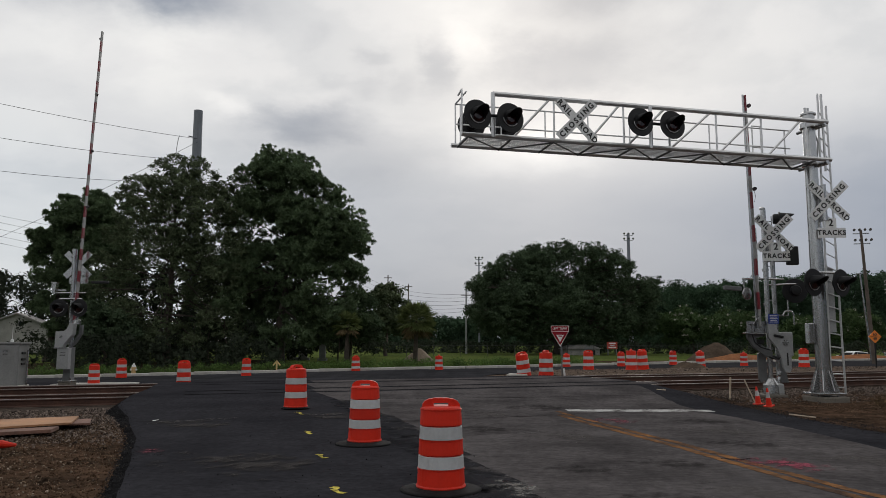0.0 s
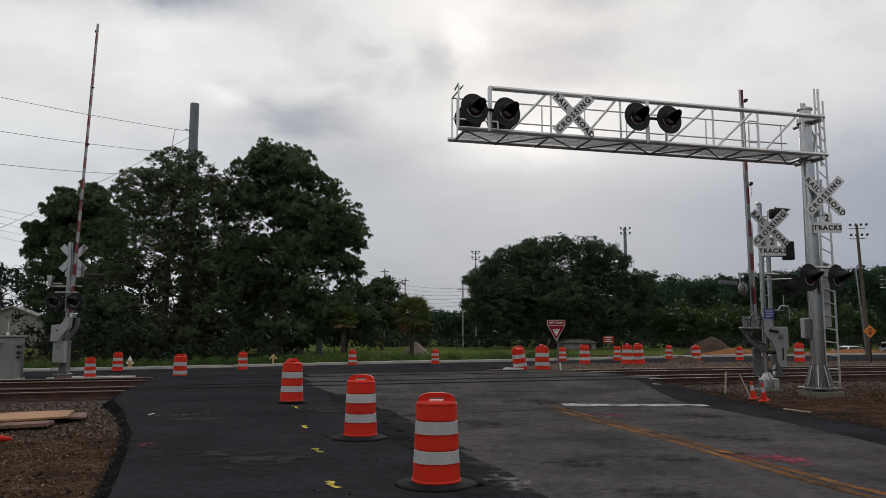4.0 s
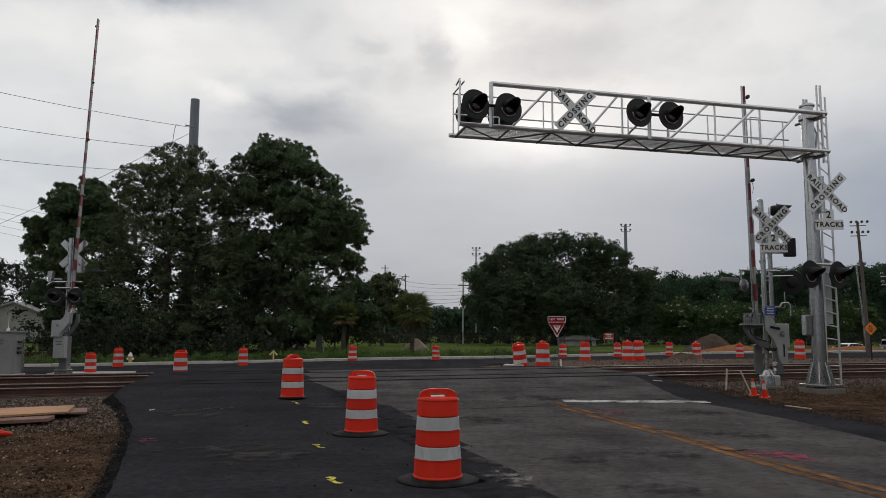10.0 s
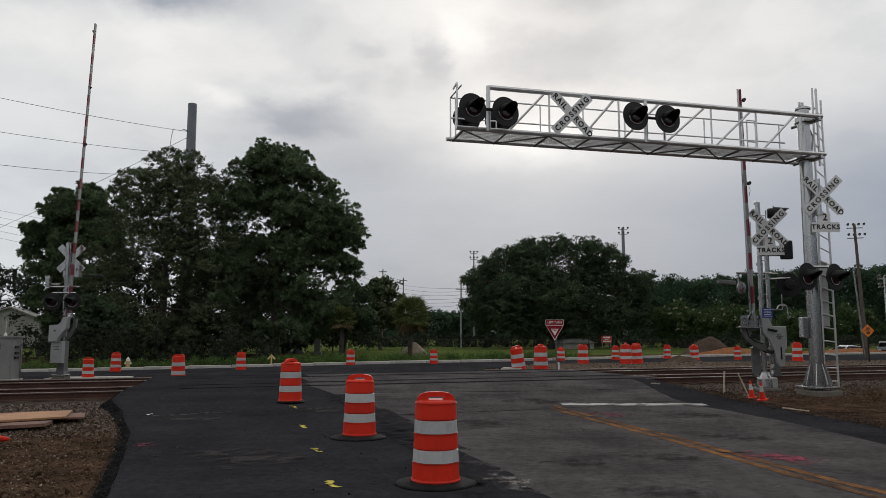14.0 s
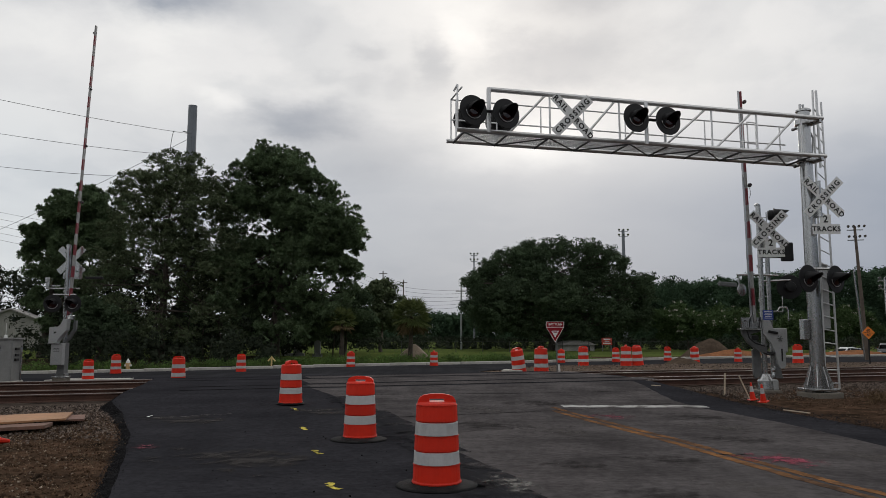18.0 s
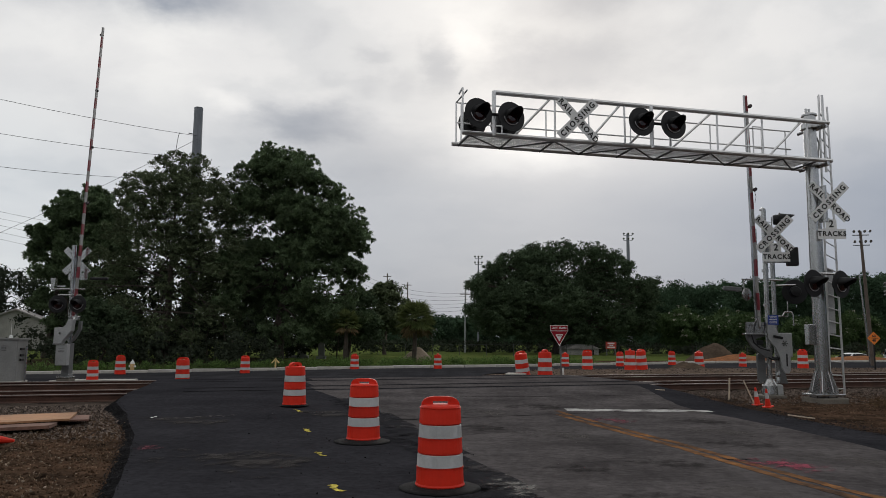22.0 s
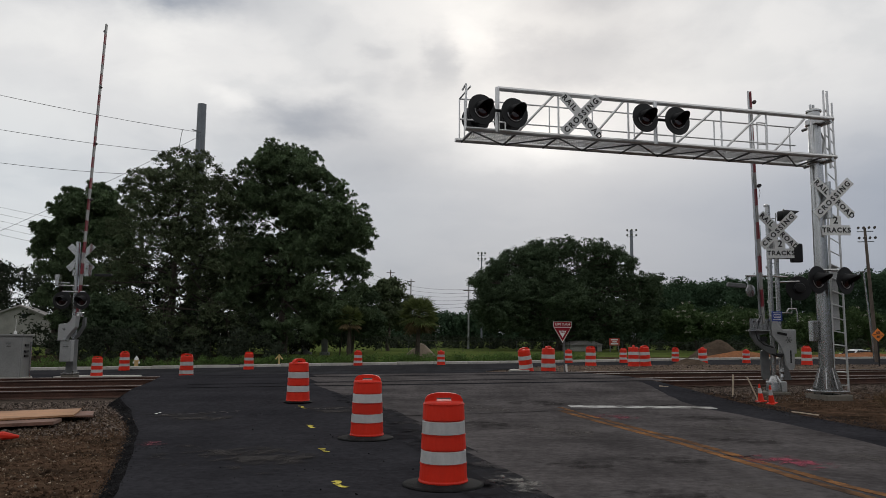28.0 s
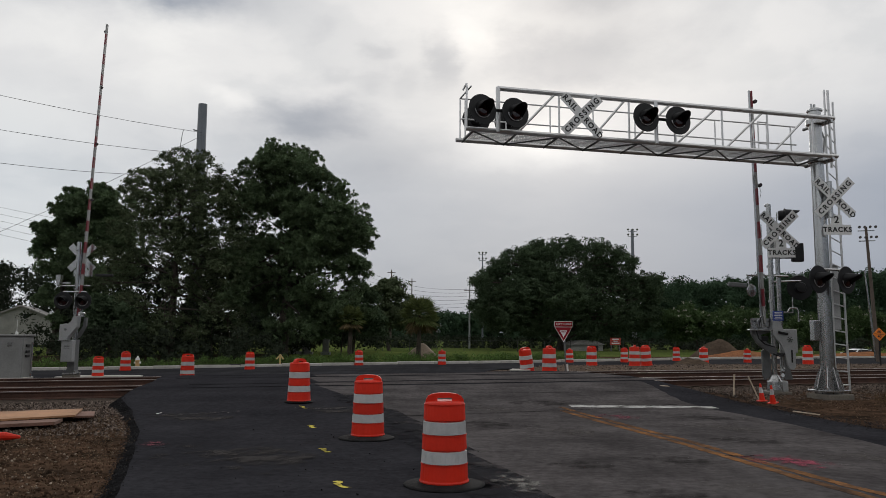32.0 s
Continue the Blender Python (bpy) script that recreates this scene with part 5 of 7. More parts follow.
# yellow and pink survey paint
def splat(x, y, pts, mat, label, zf=z_cross, lift=0.05):
    bm = B()
    for dx, dy, w, h in pts:
        n = 7
        vs = []
        for i in range(n):
            a = 2 * math.pi * i / n
            r = 1 + 0.35 * math.sin(3.1 * i + dx * 9)
            px, py = x + dx + w * r * math.cos(a), y + dy + h * r * math.sin(a)
            vs.append(bm.verts.new((px, py, float(zf(px, py)) + lift)))
        bm.faces.new(vs)
    tagged(part("paint_mark", bm, mat), label, "paint mark", "survey paint marks", "structure")


for k, (x, y) in enumerate(((-2.85, 15.22), (-2.18, 12.44), (-1.57, 9.9), (-1.06, 7.68))):
    q = random.Random(40 + k)
    line = [(-0.085, 0.16), (-0.03, 0.12), (0.0, 0.02), (0.035, -0.08), (0.09, -0.16)]
    ob = ground_strip("paint_mark", [(x + a + q.gauss(0, 0.012), y + b + q.gauss(0, 0.02)) for a, b in line], 0.06, z_cross, 0.041, M_SPRAYY, "yellow sprayed survey mark on black asphalt", "paint mark", jag=0.018, seed=50 + k, n=3)
    tagged(ob, "", "", "survey paint marks")


def spray_material(name, color, scale, cut, fall=1.0, cover=0.8):
    """Thin worn paint: cover thins out towards the rim and breaks up over the grain."""
    m = material(name, color, 0.9, var=0.3, scale=5, fine=30, bump=0.1, spec=0.0)
    N, L = m.node_tree.nodes, m.node_tree.links
    tc = N.new("ShaderNodeTexCoord")
    ln = N.new("ShaderNodeVectorMath")
    ln.operation = "LENGTH"
    mp = N.new("ShaderNodeMapping")
    mp.inputs["Location"].default_value, mp.inputs["Scale"].default_value = (-1, -1, 0), (2, 2, 0)
    L.new(tc.outputs["Generated"], mp.inputs[0]), L.new(mp.outputs[0], ln.inputs[0])
    n = N.new("ShaderNodeTexNoise")
    n.inputs["Scale"].default_value, n.inputs["Detail"].default_value, n.inputs["Roughness"].default_value = scale, 7, 0.65
    L.new(tc.outputs["Object"], n.inputs["Vector"])
    a = N.new("ShaderNodeMath")
    a.operation = "MULTIPLY_ADD"
    a.inputs[1].default_value = -0.30 * fall
    L.new(ln.outputs["Value"], a.inputs[0]), L.new(n.outputs["Fac"], a.inputs[2])
    r = N.new("ShaderNodeMapRange")
    r.inputs["From Min"].default_value, r.inputs["From Max"].default_value = cut, cut + 0.16
    r.inputs["To Max"].default_value = cover
    L.new(a.outputs[0], r.inputs["Value"]), L.new(r.outputs[0], N["Principled BSDF"].inputs["Alpha"])
    return m


def spray_patch(x, y, w, h, turn, mat, label, lift):
    gx, gy = np.meshgrid(np.linspace(-0.5, 0.5, 9) * w, np.linspace(-0.5, 0.5, 9) * h)
    c, q = math.cos(radians(turn)), math.sin(radians(turn))
    X, Y = gx * c - gy * q, gx * q + gy * c
    ob = sheet("paint_mark", X, Y, lambda a, b: z_cross(a + x, b + y) + lift, mat, label, category="paint mark")
    ob.matrix_basis = pose(x, y, 0)
    tagged(ob, "", "", "survey paint marks")


rng = random.Random(11)
M_SPRAYP = spray_material("faded_pink_spray_paint", (0.25, 0.07, 0.095), 6.0, 0.34)
M_SPRAYDIM = spray_material("worn_pink_paint", (0.16, 0.06, 0.075), 7.0, 0.38)
M_WORN = spray_material("worn_white_paint", (0.20, 0.192, 0.18), 8.0, 0.40, 0.7)
M_DUST = spray_material("pale_dust", (0.056, 0.052, 0.051), 2.2, 0.36)
spray_patch(4.10, 9.28, 0.85, 1.15, 30, M_SPRAYP, "pink sprayed marking across the yellow lines", 0.0455)
spray_patch(3.16, 14.28, 1.0, 1.6, 25, M_SPRAYDIM, "faded pink sprayed marking on grey asphalt", 0.0445)
spray_patch(-3.98, 10.35, 0.6, 0.8, 0, M_SPRAYDIM, "faded pink sprayed marking on black asphalt", 0.046)
spray_patch(0.72, 7.85, 0.5, 1.5, 16, M_WORN, "worn remains of white paint on grey asphalt", 0.0445)
spray_patch(0.05, 10.6, 0.5, 2.2, 18, M_WORN, "worn remains of white paint on grey asphalt", 0.0445)
M_SCUFF = spray_material("dark_scuff", (0.030, 0.028, 0.027), 4.0, 0.34, cover=0.42)
M_PALE = spray_material("pale_scuff", (0.112, 0.103, 0.098), 4.5, 0.36, cover=0.5)
for x, y, w, h, a, mat in ((4.3, 11.1, 1.6, 1.2, 10, M_SCUFF), (2.7, 9.3, 1.5, 0.9, -12, M_SCUFF), (1.5, 8.9, 1.2, 0.8, 8, M_SCUFF), (2.0, 7.3, 1.3, 0.7, -6, M_SCUFF), (2.1, 16.6, 2.2, 1.2, 14, M_SCUFF), (4.8, 14.2, 1.8, 1.6, 12, M_SCUFF),
                           (0.6, 13.0, 1.6, 1.8, 20, M_SCUFF), (5.2, 9.6, 1.4, 2.2, 14, M_PALE), (4.6, 12.6, 1.2, 2.6, 14, M_PALE), (1.9, 12.0, 1.2, 2.4, 16, M_PALE), (3.0, 7.6, 1.2, 1.6, 8, M_PALE), (0.9, 15.4, 1.6, 1.8, 10, M_PALE)):
    spray_patch(x, y, w, h, a, mat, "dark scuffed stain on the worn asphalt" if mat is M_SCUFF else "pale scuffed patch on the worn asphalt", 0.0412)
M_BLEND = spray_material("smeared_fresh_asphalt", (0.030, 0.0297, 0.033), 3.0, 0.22, cover=0.9)
for k in range(11):
    y = 6.2 + 1.05 * k
    spray_patch(float(np.interp(y, [5, 8.24, 10.5, 13.4, 15.8, 17.5], [1.05, 0.28, -0.2, -0.94, -1.75, -2.4])) + 0.06, y, 0.62 + 0.12 * (k % 3), 1.5, 17, M_BLEND, "black asphalt smeared over the edge of the old lane", 0.0416)
spray_patch(-4.6, 13.6, 3.0, 1.4, 12, M_DUST, "pale dust trodden over black asphalt", 0.044)
spray_patch(-2.3, 14.9, 2.6, 1.6, 5, M_DUST, "pale dust trodden over black asphalt", 0.0445)
spray_patch(-2.4, 9.4, 2.4, 2.6, 30, M_DUST, "pale dust trodden over black asphalt", 0.0445)
splat(-5.03, 13.82, [(0.035 * k + rng.gauss(0, 0.03), 0.02 * k + rng.gauss(0, 0.05), rng.uniform(0.01, 0.07), rng.uniform(0.006, 0.03)) for k in range(34)], M_CHALK, "smeared chalk line on black asphalt", lift=0.045)
splat(-2.6, 15.0, [(0.06 * k + rng.gauss(0, 0.03), 0.02 * k + rng.gauss(0, 0.05), rng.uniform(0.01, 0.06), rng.uniform(0.006, 0.03)) for k in range(16)], M_CHALK, "smeared chalk line on black asphalt", lift=0.045)
splat(-5.25, 13.94, [(0, 0, 0.03, 0.05), (0.02, 0.1, 0.03, 0.04)], M_SIGNW, "white paint dot on black asphalt", lift=0.047)


# broken kerb end and slab under the drums behind the tracks
def slab(poly, z, th, label):
    ob = board(poly, z, th, M_CONC, label)
    ob["category"], ob["group"], ob.name = "concrete", "loose concrete", "concrete_slab"


slab([(2.5, 29.9), (3.3, 29.8), (3.4, 30.6), (2.7, 31.0)], 0.12, 0.10, "broken white kerb end under the tilted drum")
slab([(2.3, 29.3), (3.0, 29.2), (3.0, 29.6), (2.4, 29.7)], 0.12, 0.05, "flat broken piece of white concrete")
slab([(-17.6, 34.2), (-14.2, 35.2), (-14.4, 36.2), (-17.6, 35.6)], -0.48, 0.07, "pale concrete slab with a drum on it")
x, y = xy_of(2.6, 48.3)
tagged(part("storm_drain", box(B(), (0, 0, 0.1), (1.5, 0.5, 0.14), bevel=0.02), M_BLACK, m=pose(x, y, float(z_ground(x, y)) + 0.06, 0, 0, TURN)), "dark storm drain inlet in the kerb", "drain", "", "structure")


# ---------------------------------------------------------------- trees
def leaf_cloud(name, blobs, leaf, per_area, mat, parent=None, label="", seed=1, clump=0.55, leaves=34, flat=0.75, droop=0.0, aspect=0.55, core=0.0, core_top=9.0, needle=0.0, knobs=6):
    """Crown of many small leaves: blobs (x, y, z, r) are filled with clumps, clumps with leaves that face outwards. needle: tufts of needles on flat boughs instead."""
    rng = np.random.default_rng(seed)
    cs, way = [], []
    for x, y, z, r in blobs:
        # each mass carries small knobs on its outer side
        subs = [] if needle and r > 0.8 else [(0.0, 0.0, 0.0, r, 1.0)]
        for _ in range((16 if needle else knobs) if r > 0.8 else 0):
            d = rng.normal(size=3)
            d[2] = d[2] if needle else abs(d[2]) * 1.1 - 0.2
            d *= (0.82 * rng.random() ** 0.35 if needle else 0.84) * r / np.linalg.norm(d)
            subs.append((d[0], d[1], d[2] * flat, r * (rng.uniform(0.30, 0.46) if needle else rng.uniform(0.28, 0.44)), 1.5))
        for dx, dy, dz, rr, dens in subs:
            n = max(4, int(per_area * rr * rr * dens))
            d = rng.normal(size=(n, 3))
            if needle:
                d[:, 2] = np.abs(d[:, 2]) * 0.8 - 0.25
            d /= np.linalg.norm(d, axis=1)[:, None]
            p = d * (rr * (0.42 + 0.56 * rng.random(n) ** 0.5))[:, None]
            p[:, 2] *= flat * (0.75 if needle else 1.0)
            cs.append(p + (x + dx, y + dy, z + dz))
            way.append(d)
    c, way = np.concatenate(cs), np.concatenate(way)
    k = leaves
    cr = clump * (0.65 + 0.7 * rng.random(len(c)))
    out = rng.normal(size=(len(c), k, 3))
    if needle:
        out += way[:, None] * 0.5 + (0, 0, 0.45)
    out /= np.linalg.norm(out, axis=2)[:, :, None]
    if needle:
        p = (c[:, None] + out * (cr * 0.55)[:, None, None]).reshape(-1, 3)
        a = (out + rng.normal(size=out.shape) * 0.16).reshape(-1, 3)
        m = len(p)
        s = np.repeat(cr, k)[:, None] * leaf * (0.8 + 0.4 * rng.random((m, 1)))
        a /= np.linalg.norm(a, axis=1)[:, None]
        b = np.cross(a, rng.normal(size=(m, 3)))
    else:
        off = out * rng.random((len(c), k, 1)) ** 0.45
        off[:, :, 2] *= 0.65
        p = (c[:, None] + off * cr[:, None, None]).reshape(-1, 3)
        m = len(p)
        s = leaf * (0.6 + 0.8 * rng.random(m))[:, None]
        face = (out * 0.7 + way[:, None] * 0.7 + (0, 0, 0.35)).reshape(-1, 3) + rng.normal(size=(m, 3)) * 0.85
        if droop:
            face = rng.normal(size=(m, 3))
        a = np.cross(face, rng.normal(size=(m, 3)))
        a[:, 2] -= droop * np.linalg.norm(a, axis=1)
        a /= np.linalg.norm(a, axis=1)[:, None] + 1e-9
        b = np.cross(face, a)
    b /= np.linalg.norm(b, axis=1)[:, None] + 1e-9
    b *= aspect
    if core:
        # coarse inner foliage that closes the heart of the crown
        q = []
        ztop = max(b[2] + b[3] for b in blobs)
        for x, y, z, r in blobs:
            if z > core_top * ztop:
                continue
            n = max(6, int(core * r * r))
            d = rng.normal(size=(n, 3))
            d /= np.linalg.norm(d, axis=1)[:, None]
            d *= (0.74 * r * rng.random(n) ** 0.4)[:, None]
            d[:, 2] *= flat
            q.append(d + (x, y, z))
        q = np.concatenate(q)
        n = len(q)
        s2 = (0.45 if needle else leaf * 2.2) * (0.6 + 0.7 * rng.random(n))[:, None]
        a2 = rng.normal(size=(n, 3))
        a2 /= np.linalg.norm(a2, axis=1)[:, None]
        b2 = np.cross(a2, rng.normal(size=(n, 3)))
        b2 /= np.linalg.norm(b2, axis=1)[:, None] + 1e-9
        p, a, b, s = np.concatenate([p, q]), np.concatenate([a, a2]), np.concatenate([b, b2 * 0.7]), np.concatenate([s, s2])
        m = len(p)
    if needle:
        v = np.stack([p - a * s * 0.5 - b * s * 0.5, p - a * s * 0.5 + b * s * 0.5, p + a * s * 0.5], 1).reshape(-1, 3)
    else:
        v = np.stack([p - a * s * 0.5, p + b * s * 0.5, p + a * s * 0.5, p - b * s * 0.5], 1).reshape(-1, 3)
    k = 3 if needle else 4
    me = bpy.data.meshes.new(name)
    me.vertices.add(len(v))
    me.vertices.foreach_set("co", v.astype(np.float32).ravel())
    me.loops.add(len(v))
    me.loops.foreach_set("vertex_index", np.arange(len(v), dtype=np.int32))
    me.polygons.add(m)
    me.polygons.foreach_set("loop_start", np.arange(0, k * m, k, dtype=np.int32))
    me.update()
    me.validate()
    me.materials.append(mat)
    ob = new(name, me)
    if parent:
        ob.parent = parent
    if label:
        ob["label"] = label
    return ob


def limbs(blobs, base, seed, r0, fork=0.35, top=0.8, lean=(0, 0)):
    """A tapered trunk from the base with a limb to most blobs."""
    rng = random.Random(seed)
    bm = B()
    bx, by, bz = base
    zt = max(b[2] for b in blobs)
    hx = sum(b[0] for b in blobs) / len(blobs)
    pts = []
    n = 7
    for i in range(n + 1):
        f = i / n
        pts.append(Vector((bx + (hx - bx) * f * 0.6 + rng.uniform(-0.2, 0.2) * (0 < i), by + rng.uniform(-0.2, 0.2) * (0 < i), bz - 0.15 + (zt * top - bz) * f)))
    for i in range(n):
        tube(bm, pts[i], pts[i + 1], r0 * (1 - 0.82 * i / n) * (1.25 if i == 0 else 1), r0 * (1 - 0.82 * (i + 1) / n), 9)
    for x, y, z, r in blobs:
        f = min(0.95, max(fork + rng.uniform(-0.15, 0.35), (z - r * 0.7 - bz) / (zt * top - bz + 0.01)))
        k = min(n - 1, int(f * n))
        a = pts[k].lerp(pts[k + 1], f * n - k)
        b = Vector((x, y, z))
        mid = a.lerp(b, 0.5) + Vector((rng.uniform(-0.3, 0.3), rng.uniform(-0.3, 0.3), 0.15 * r))
        rr = r0 * (1 - 0.8 * f) * 0.34
        tube(bm, a, mid, rr, rr * 0.6, 6)
        tube(bm, mid, b, rr * 0.6, rr * 0.2, 6)
        for j in range(3):
            e = b + Vector((rng.uniform(-1, 1), rng.uniform(-1, 1), rng.uniform(-0.2, 0.8))) * r * 0.8
            tube(bm, mid.lerp(b, 0.4), e, rr * 0.35, rr * 0.1, 5)
    return bm


def tree(label, base, rows, depth, mat, leaf, per_area, seed, r0, category="tree", clump=0.55, leaves=34, fork=0.35, flat=0.8, droop=0.0, group="", aspect=0.62, fill=1.0, core=16.0, core_top=0.62, needle=0.0):
    """rows: (x, z, r) of the crown's masses across the view, in metres; each is set at some depth round the trunk and has fellows before and behind it."""
    rng = random.Random(seed)
    t = thing("tree", pose(base[0], base[1], base[2]), label, category, group)
    blobs = []
    for x, z, r in rows:
        blobs.append((x - base[0], rng.uniform(-depth, depth) * 0.5, z - base[2], r))
        if r > 1.2:
            for s in (-1, 1):
                if rng.random() < fill:
                    blobs.append((x - base[0] + rng.uniform(-0.5, 0.5) * r, s * rng.uniform(0.4, 1.0) * depth, z - base[2] + rng.uniform(-0.3, 0.2) * r, r * 0.85))
    part("trunk", limbs(blobs, (0, 0, 0), seed, r0, fork), M_BARK, t, "dark trunk and limbs")
    if mat is M_MYRTLE:
        tips = []
        for x, y, z, r in blobs:
            for _ in range(3):
                d = Vector((rng.gauss(0, 1), -abs(rng.gauss(0, 1)), abs(rng.gauss(0, 1)))).normalized() * r
                tips.append((x + d.x, y + d.y, z + d.z * 0.85, 0.22))
        leaf_cloud("blossom", tips, 0.10, 60, M_BLOSSOM, t, "pale blossom heads", seed, 0.16, 8)
    leaf_cloud("crown", blobs, leaf, per_area, mat, t, "", seed, clump, leaves, flat, droop, aspect, core, core_top, needle)
    return t


def seen(y, rows, cx=784.0, hz=605.0, k=1331.0):
    """Crown masses given by their bearing and height as they stand against the sky, at distance y: (x, z, r) in metres."""
    return [((a - cx) / k * y * 1.008, 1.5 + (hz - b) / k * y * 1.01, 1.04 * r / k * y) for a, b, r in rows]


# the group of tall trees behind the kerb
tree("tall dense pine with a rounded dark crown", (-13.4, 62, -0.2), seen(62, [(592, 358, 32), (615, 398, 34), (640, 430, 26), (560, 330, 30), (490, 286, 34), (456, 305, 28), (528, 300, 30), (490, 318, 38), (500, 292, 26), (440, 322, 24), (450, 345, 34), (470, 376, 38), (440, 398, 36), (520, 430, 40), (462, 305, 26), (536, 300, 28), (486, 325, 34), (548, 335, 34), (584, 352, 30), (500, 365, 52), (603, 395, 38), (446, 362, 34), (626, 432, 24), (560, 430, 58), (470, 445, 56),
     (612, 490, 36), (560, 515, 58), (480, 530, 55), (600, 560, 38), (428, 470, 45), (545, 590, 36), (450, 585, 40), (490, 600, 26), (590, 596, 24), (628, 525, 24), (638, 447, 18), (640, 490, 20), (645, 560, 22), (560, 598, 24), (420, 540, 40), (420, 420, 34), (530, 390, 46), (572, 385, 36), (415, 370, 24), (432, 500, 44), (520, 470, 54), (590, 450, 44), (425, 455, 36), (520, 560, 50), (560, 560, 44)]), 3.0, M_LEAF_PINE, 0.66, 17.0, 21, 0.42, clump=0.30, leaves=26, flat=0.92, aspect=0.42, core=10.0, core_top=0.50, fill=0.45, needle=1.0)
tree("broad oak with an open, ragged crown", (-22.0, 60, -0.2), seen(60, [(302, 288, 24), (272, 302, 24), (332, 290, 24), (245, 326, 22), (215, 350, 18), (298, 308, 26), (320, 330, 34), (275, 345, 34), (370, 350, 34), (315, 390, 44), (380, 400, 40), (345, 430, 46), (250, 440, 36), (285, 430, 42), (262, 328, 24), (335, 310, 28), (362, 318, 24), (388, 335, 26), (226, 340, 18), (290, 352, 36), (340, 352, 38), (355, 395, 42), (238, 402, 34), (318, 445, 48), (392, 440, 40), (300, 400, 38),
     (225, 480, 36), (300, 525, 50), (370, 535, 48), (238, 560, 42), (400, 575, 36), (310, 590, 36), (350, 470, 44), (270, 470, 40), (212, 420, 24), (205, 520, 30), (270, 605, 26), (350, 608, 26), (410, 500, 34), (400, 380, 28), (262, 380, 30), (425, 605, 24), (405, 350, 18)]), 2.6, M_LEAF_OAK, 0.145, 8.5, 33, 0.36, clump=0.29, leaves=30, core_top=0.45, fill=0.6)
tree("tall pine with layered dark tufts", (-36.5, 70, -0.2), seen(70, [(165, 354, 22), (85, 440, 24), (70, 447, 16), (120, 402, 26), (95, 422, 22), (140, 380, 24), (175, 378, 26), (130, 470, 30), (165, 415, 28), (130, 362, 18), (190, 366, 18), (102, 386, 15), (150, 395, 28), (74, 424, 15), (112, 432, 24), (72, 464, 18), (172, 445, 32), (104, 490, 28), (145, 520, 34), (205, 400, 26), (205, 450, 30), (215, 500, 30),
     (58, 482, 12), (180, 500, 34), (90, 540, 26), (175, 560, 34), (125, 585, 24), (140, 450, 26), (195, 420, 24), (205, 550, 30), (150, 610, 24), (195, 605, 26), (90, 408, 11), (225, 370, 18)]), 2.0, M_LEAF_PINE, 0.60, 12.0, 44, 0.34, clump=0.40, leaves=36, flat=0.9, aspect=0.42, core=11.0, core_top=0.62, fill=0.8, needle=1.0)
tree("slender young tree with small leaves", (-6.4, 85, 0.0), seen(85, [(685, 522, 22), (663, 535, 16), (706, 542, 16), (688, 562, 28), (660, 588, 24), (715, 585, 18)]), 1.6, M_LEAF_OAK, 0.30, 6.0, 51, 0.2)
tree("wide spreading live oak with a dense dome", (14.5, 95, 0.1), seen(95, [(880, 548, 40), (915, 545, 44), (1000, 545, 50), (985, 462, 28), (945, 463, 28), (1030, 464, 28), (912, 472, 26), (882, 490, 24), (1068, 470, 24), (1090, 488, 24), (955, 510, 56), (1045, 520, 54), (890, 532, 44), (1105, 522, 36), (1138, 524, 24), (1135, 548, 32), (848, 518, 20), (860, 505, 18),
     (842, 562, 20), (900, 575, 40), (975, 572, 46), (1055, 578, 44), (1118, 585, 34), (1156, 530, 16), (930, 595, 26), (1010, 598, 26), (1150, 580, 26), (866, 585, 28)], hz=612.0), 5.0, M_LEAF_DARK, 0.185, 10.5, 61, 0.7, clump=0.44, leaves=32, fork=0.15, flat=0.85, core=22.0, core_top=0.93)
tree("low leafy scrub tree at the verge", (-25.5, 57, -0.3), seen(57, [(200, 560, 28), (230, 590, 24), (175, 590, 24), (205, 610, 20)]), 1.2, M_LEAF_DARK, 0.2, 9.0, 71, 0.12)
tree("low leafy scrub tree at the verge", (-8.0, 64, -0.2), seen(64, [(640, 540, 26), (655, 575, 24), (625, 585, 26), (660, 600, 18)]), 1.2, M_LEAF_DARK, 0.2, 9.0, 73, 0.12)
tree("crape myrtle with pale blossom", (30.5, 92, 0.2), seen(92, [(1180, 575, 26), (1210, 568, 30), (1240, 580, 26), (1195, 600, 20)]), 1.6, M_MYRTLE, 0.2, 9.0, 81, 0.12, group="crape myrtles")
tree("crape myrtle with pale blossom", (38.0, 90, 0.2), seen(90, [(1290, 575, 30), (1325, 582, 30), (1265, 585, 24), (1350, 590, 24)]), 1.6, M_MYRTLE, 0.2, 9.0, 83, 0.12, group="crape myrtles")
tree("crape myrtle with pale blossom", (44.0, 92, 0.2), seen(92, [(1400, 585, 26), (1430, 580, 26), (1420, 600, 20)]), 1.6, M_MYRTLE, 0.2, 9.0, 85, 0.12, group="crape myrtles")
tree("crape myrtle with pale blossom", (50.5, 90, 0.2), seen(90, [(1500, 572, 28), (1530, 590, 24), (1475, 590, 24)]), 1.6, M_MYRTLE, 0.2, 9.0, 87, 0.12, group="crape myrtles")


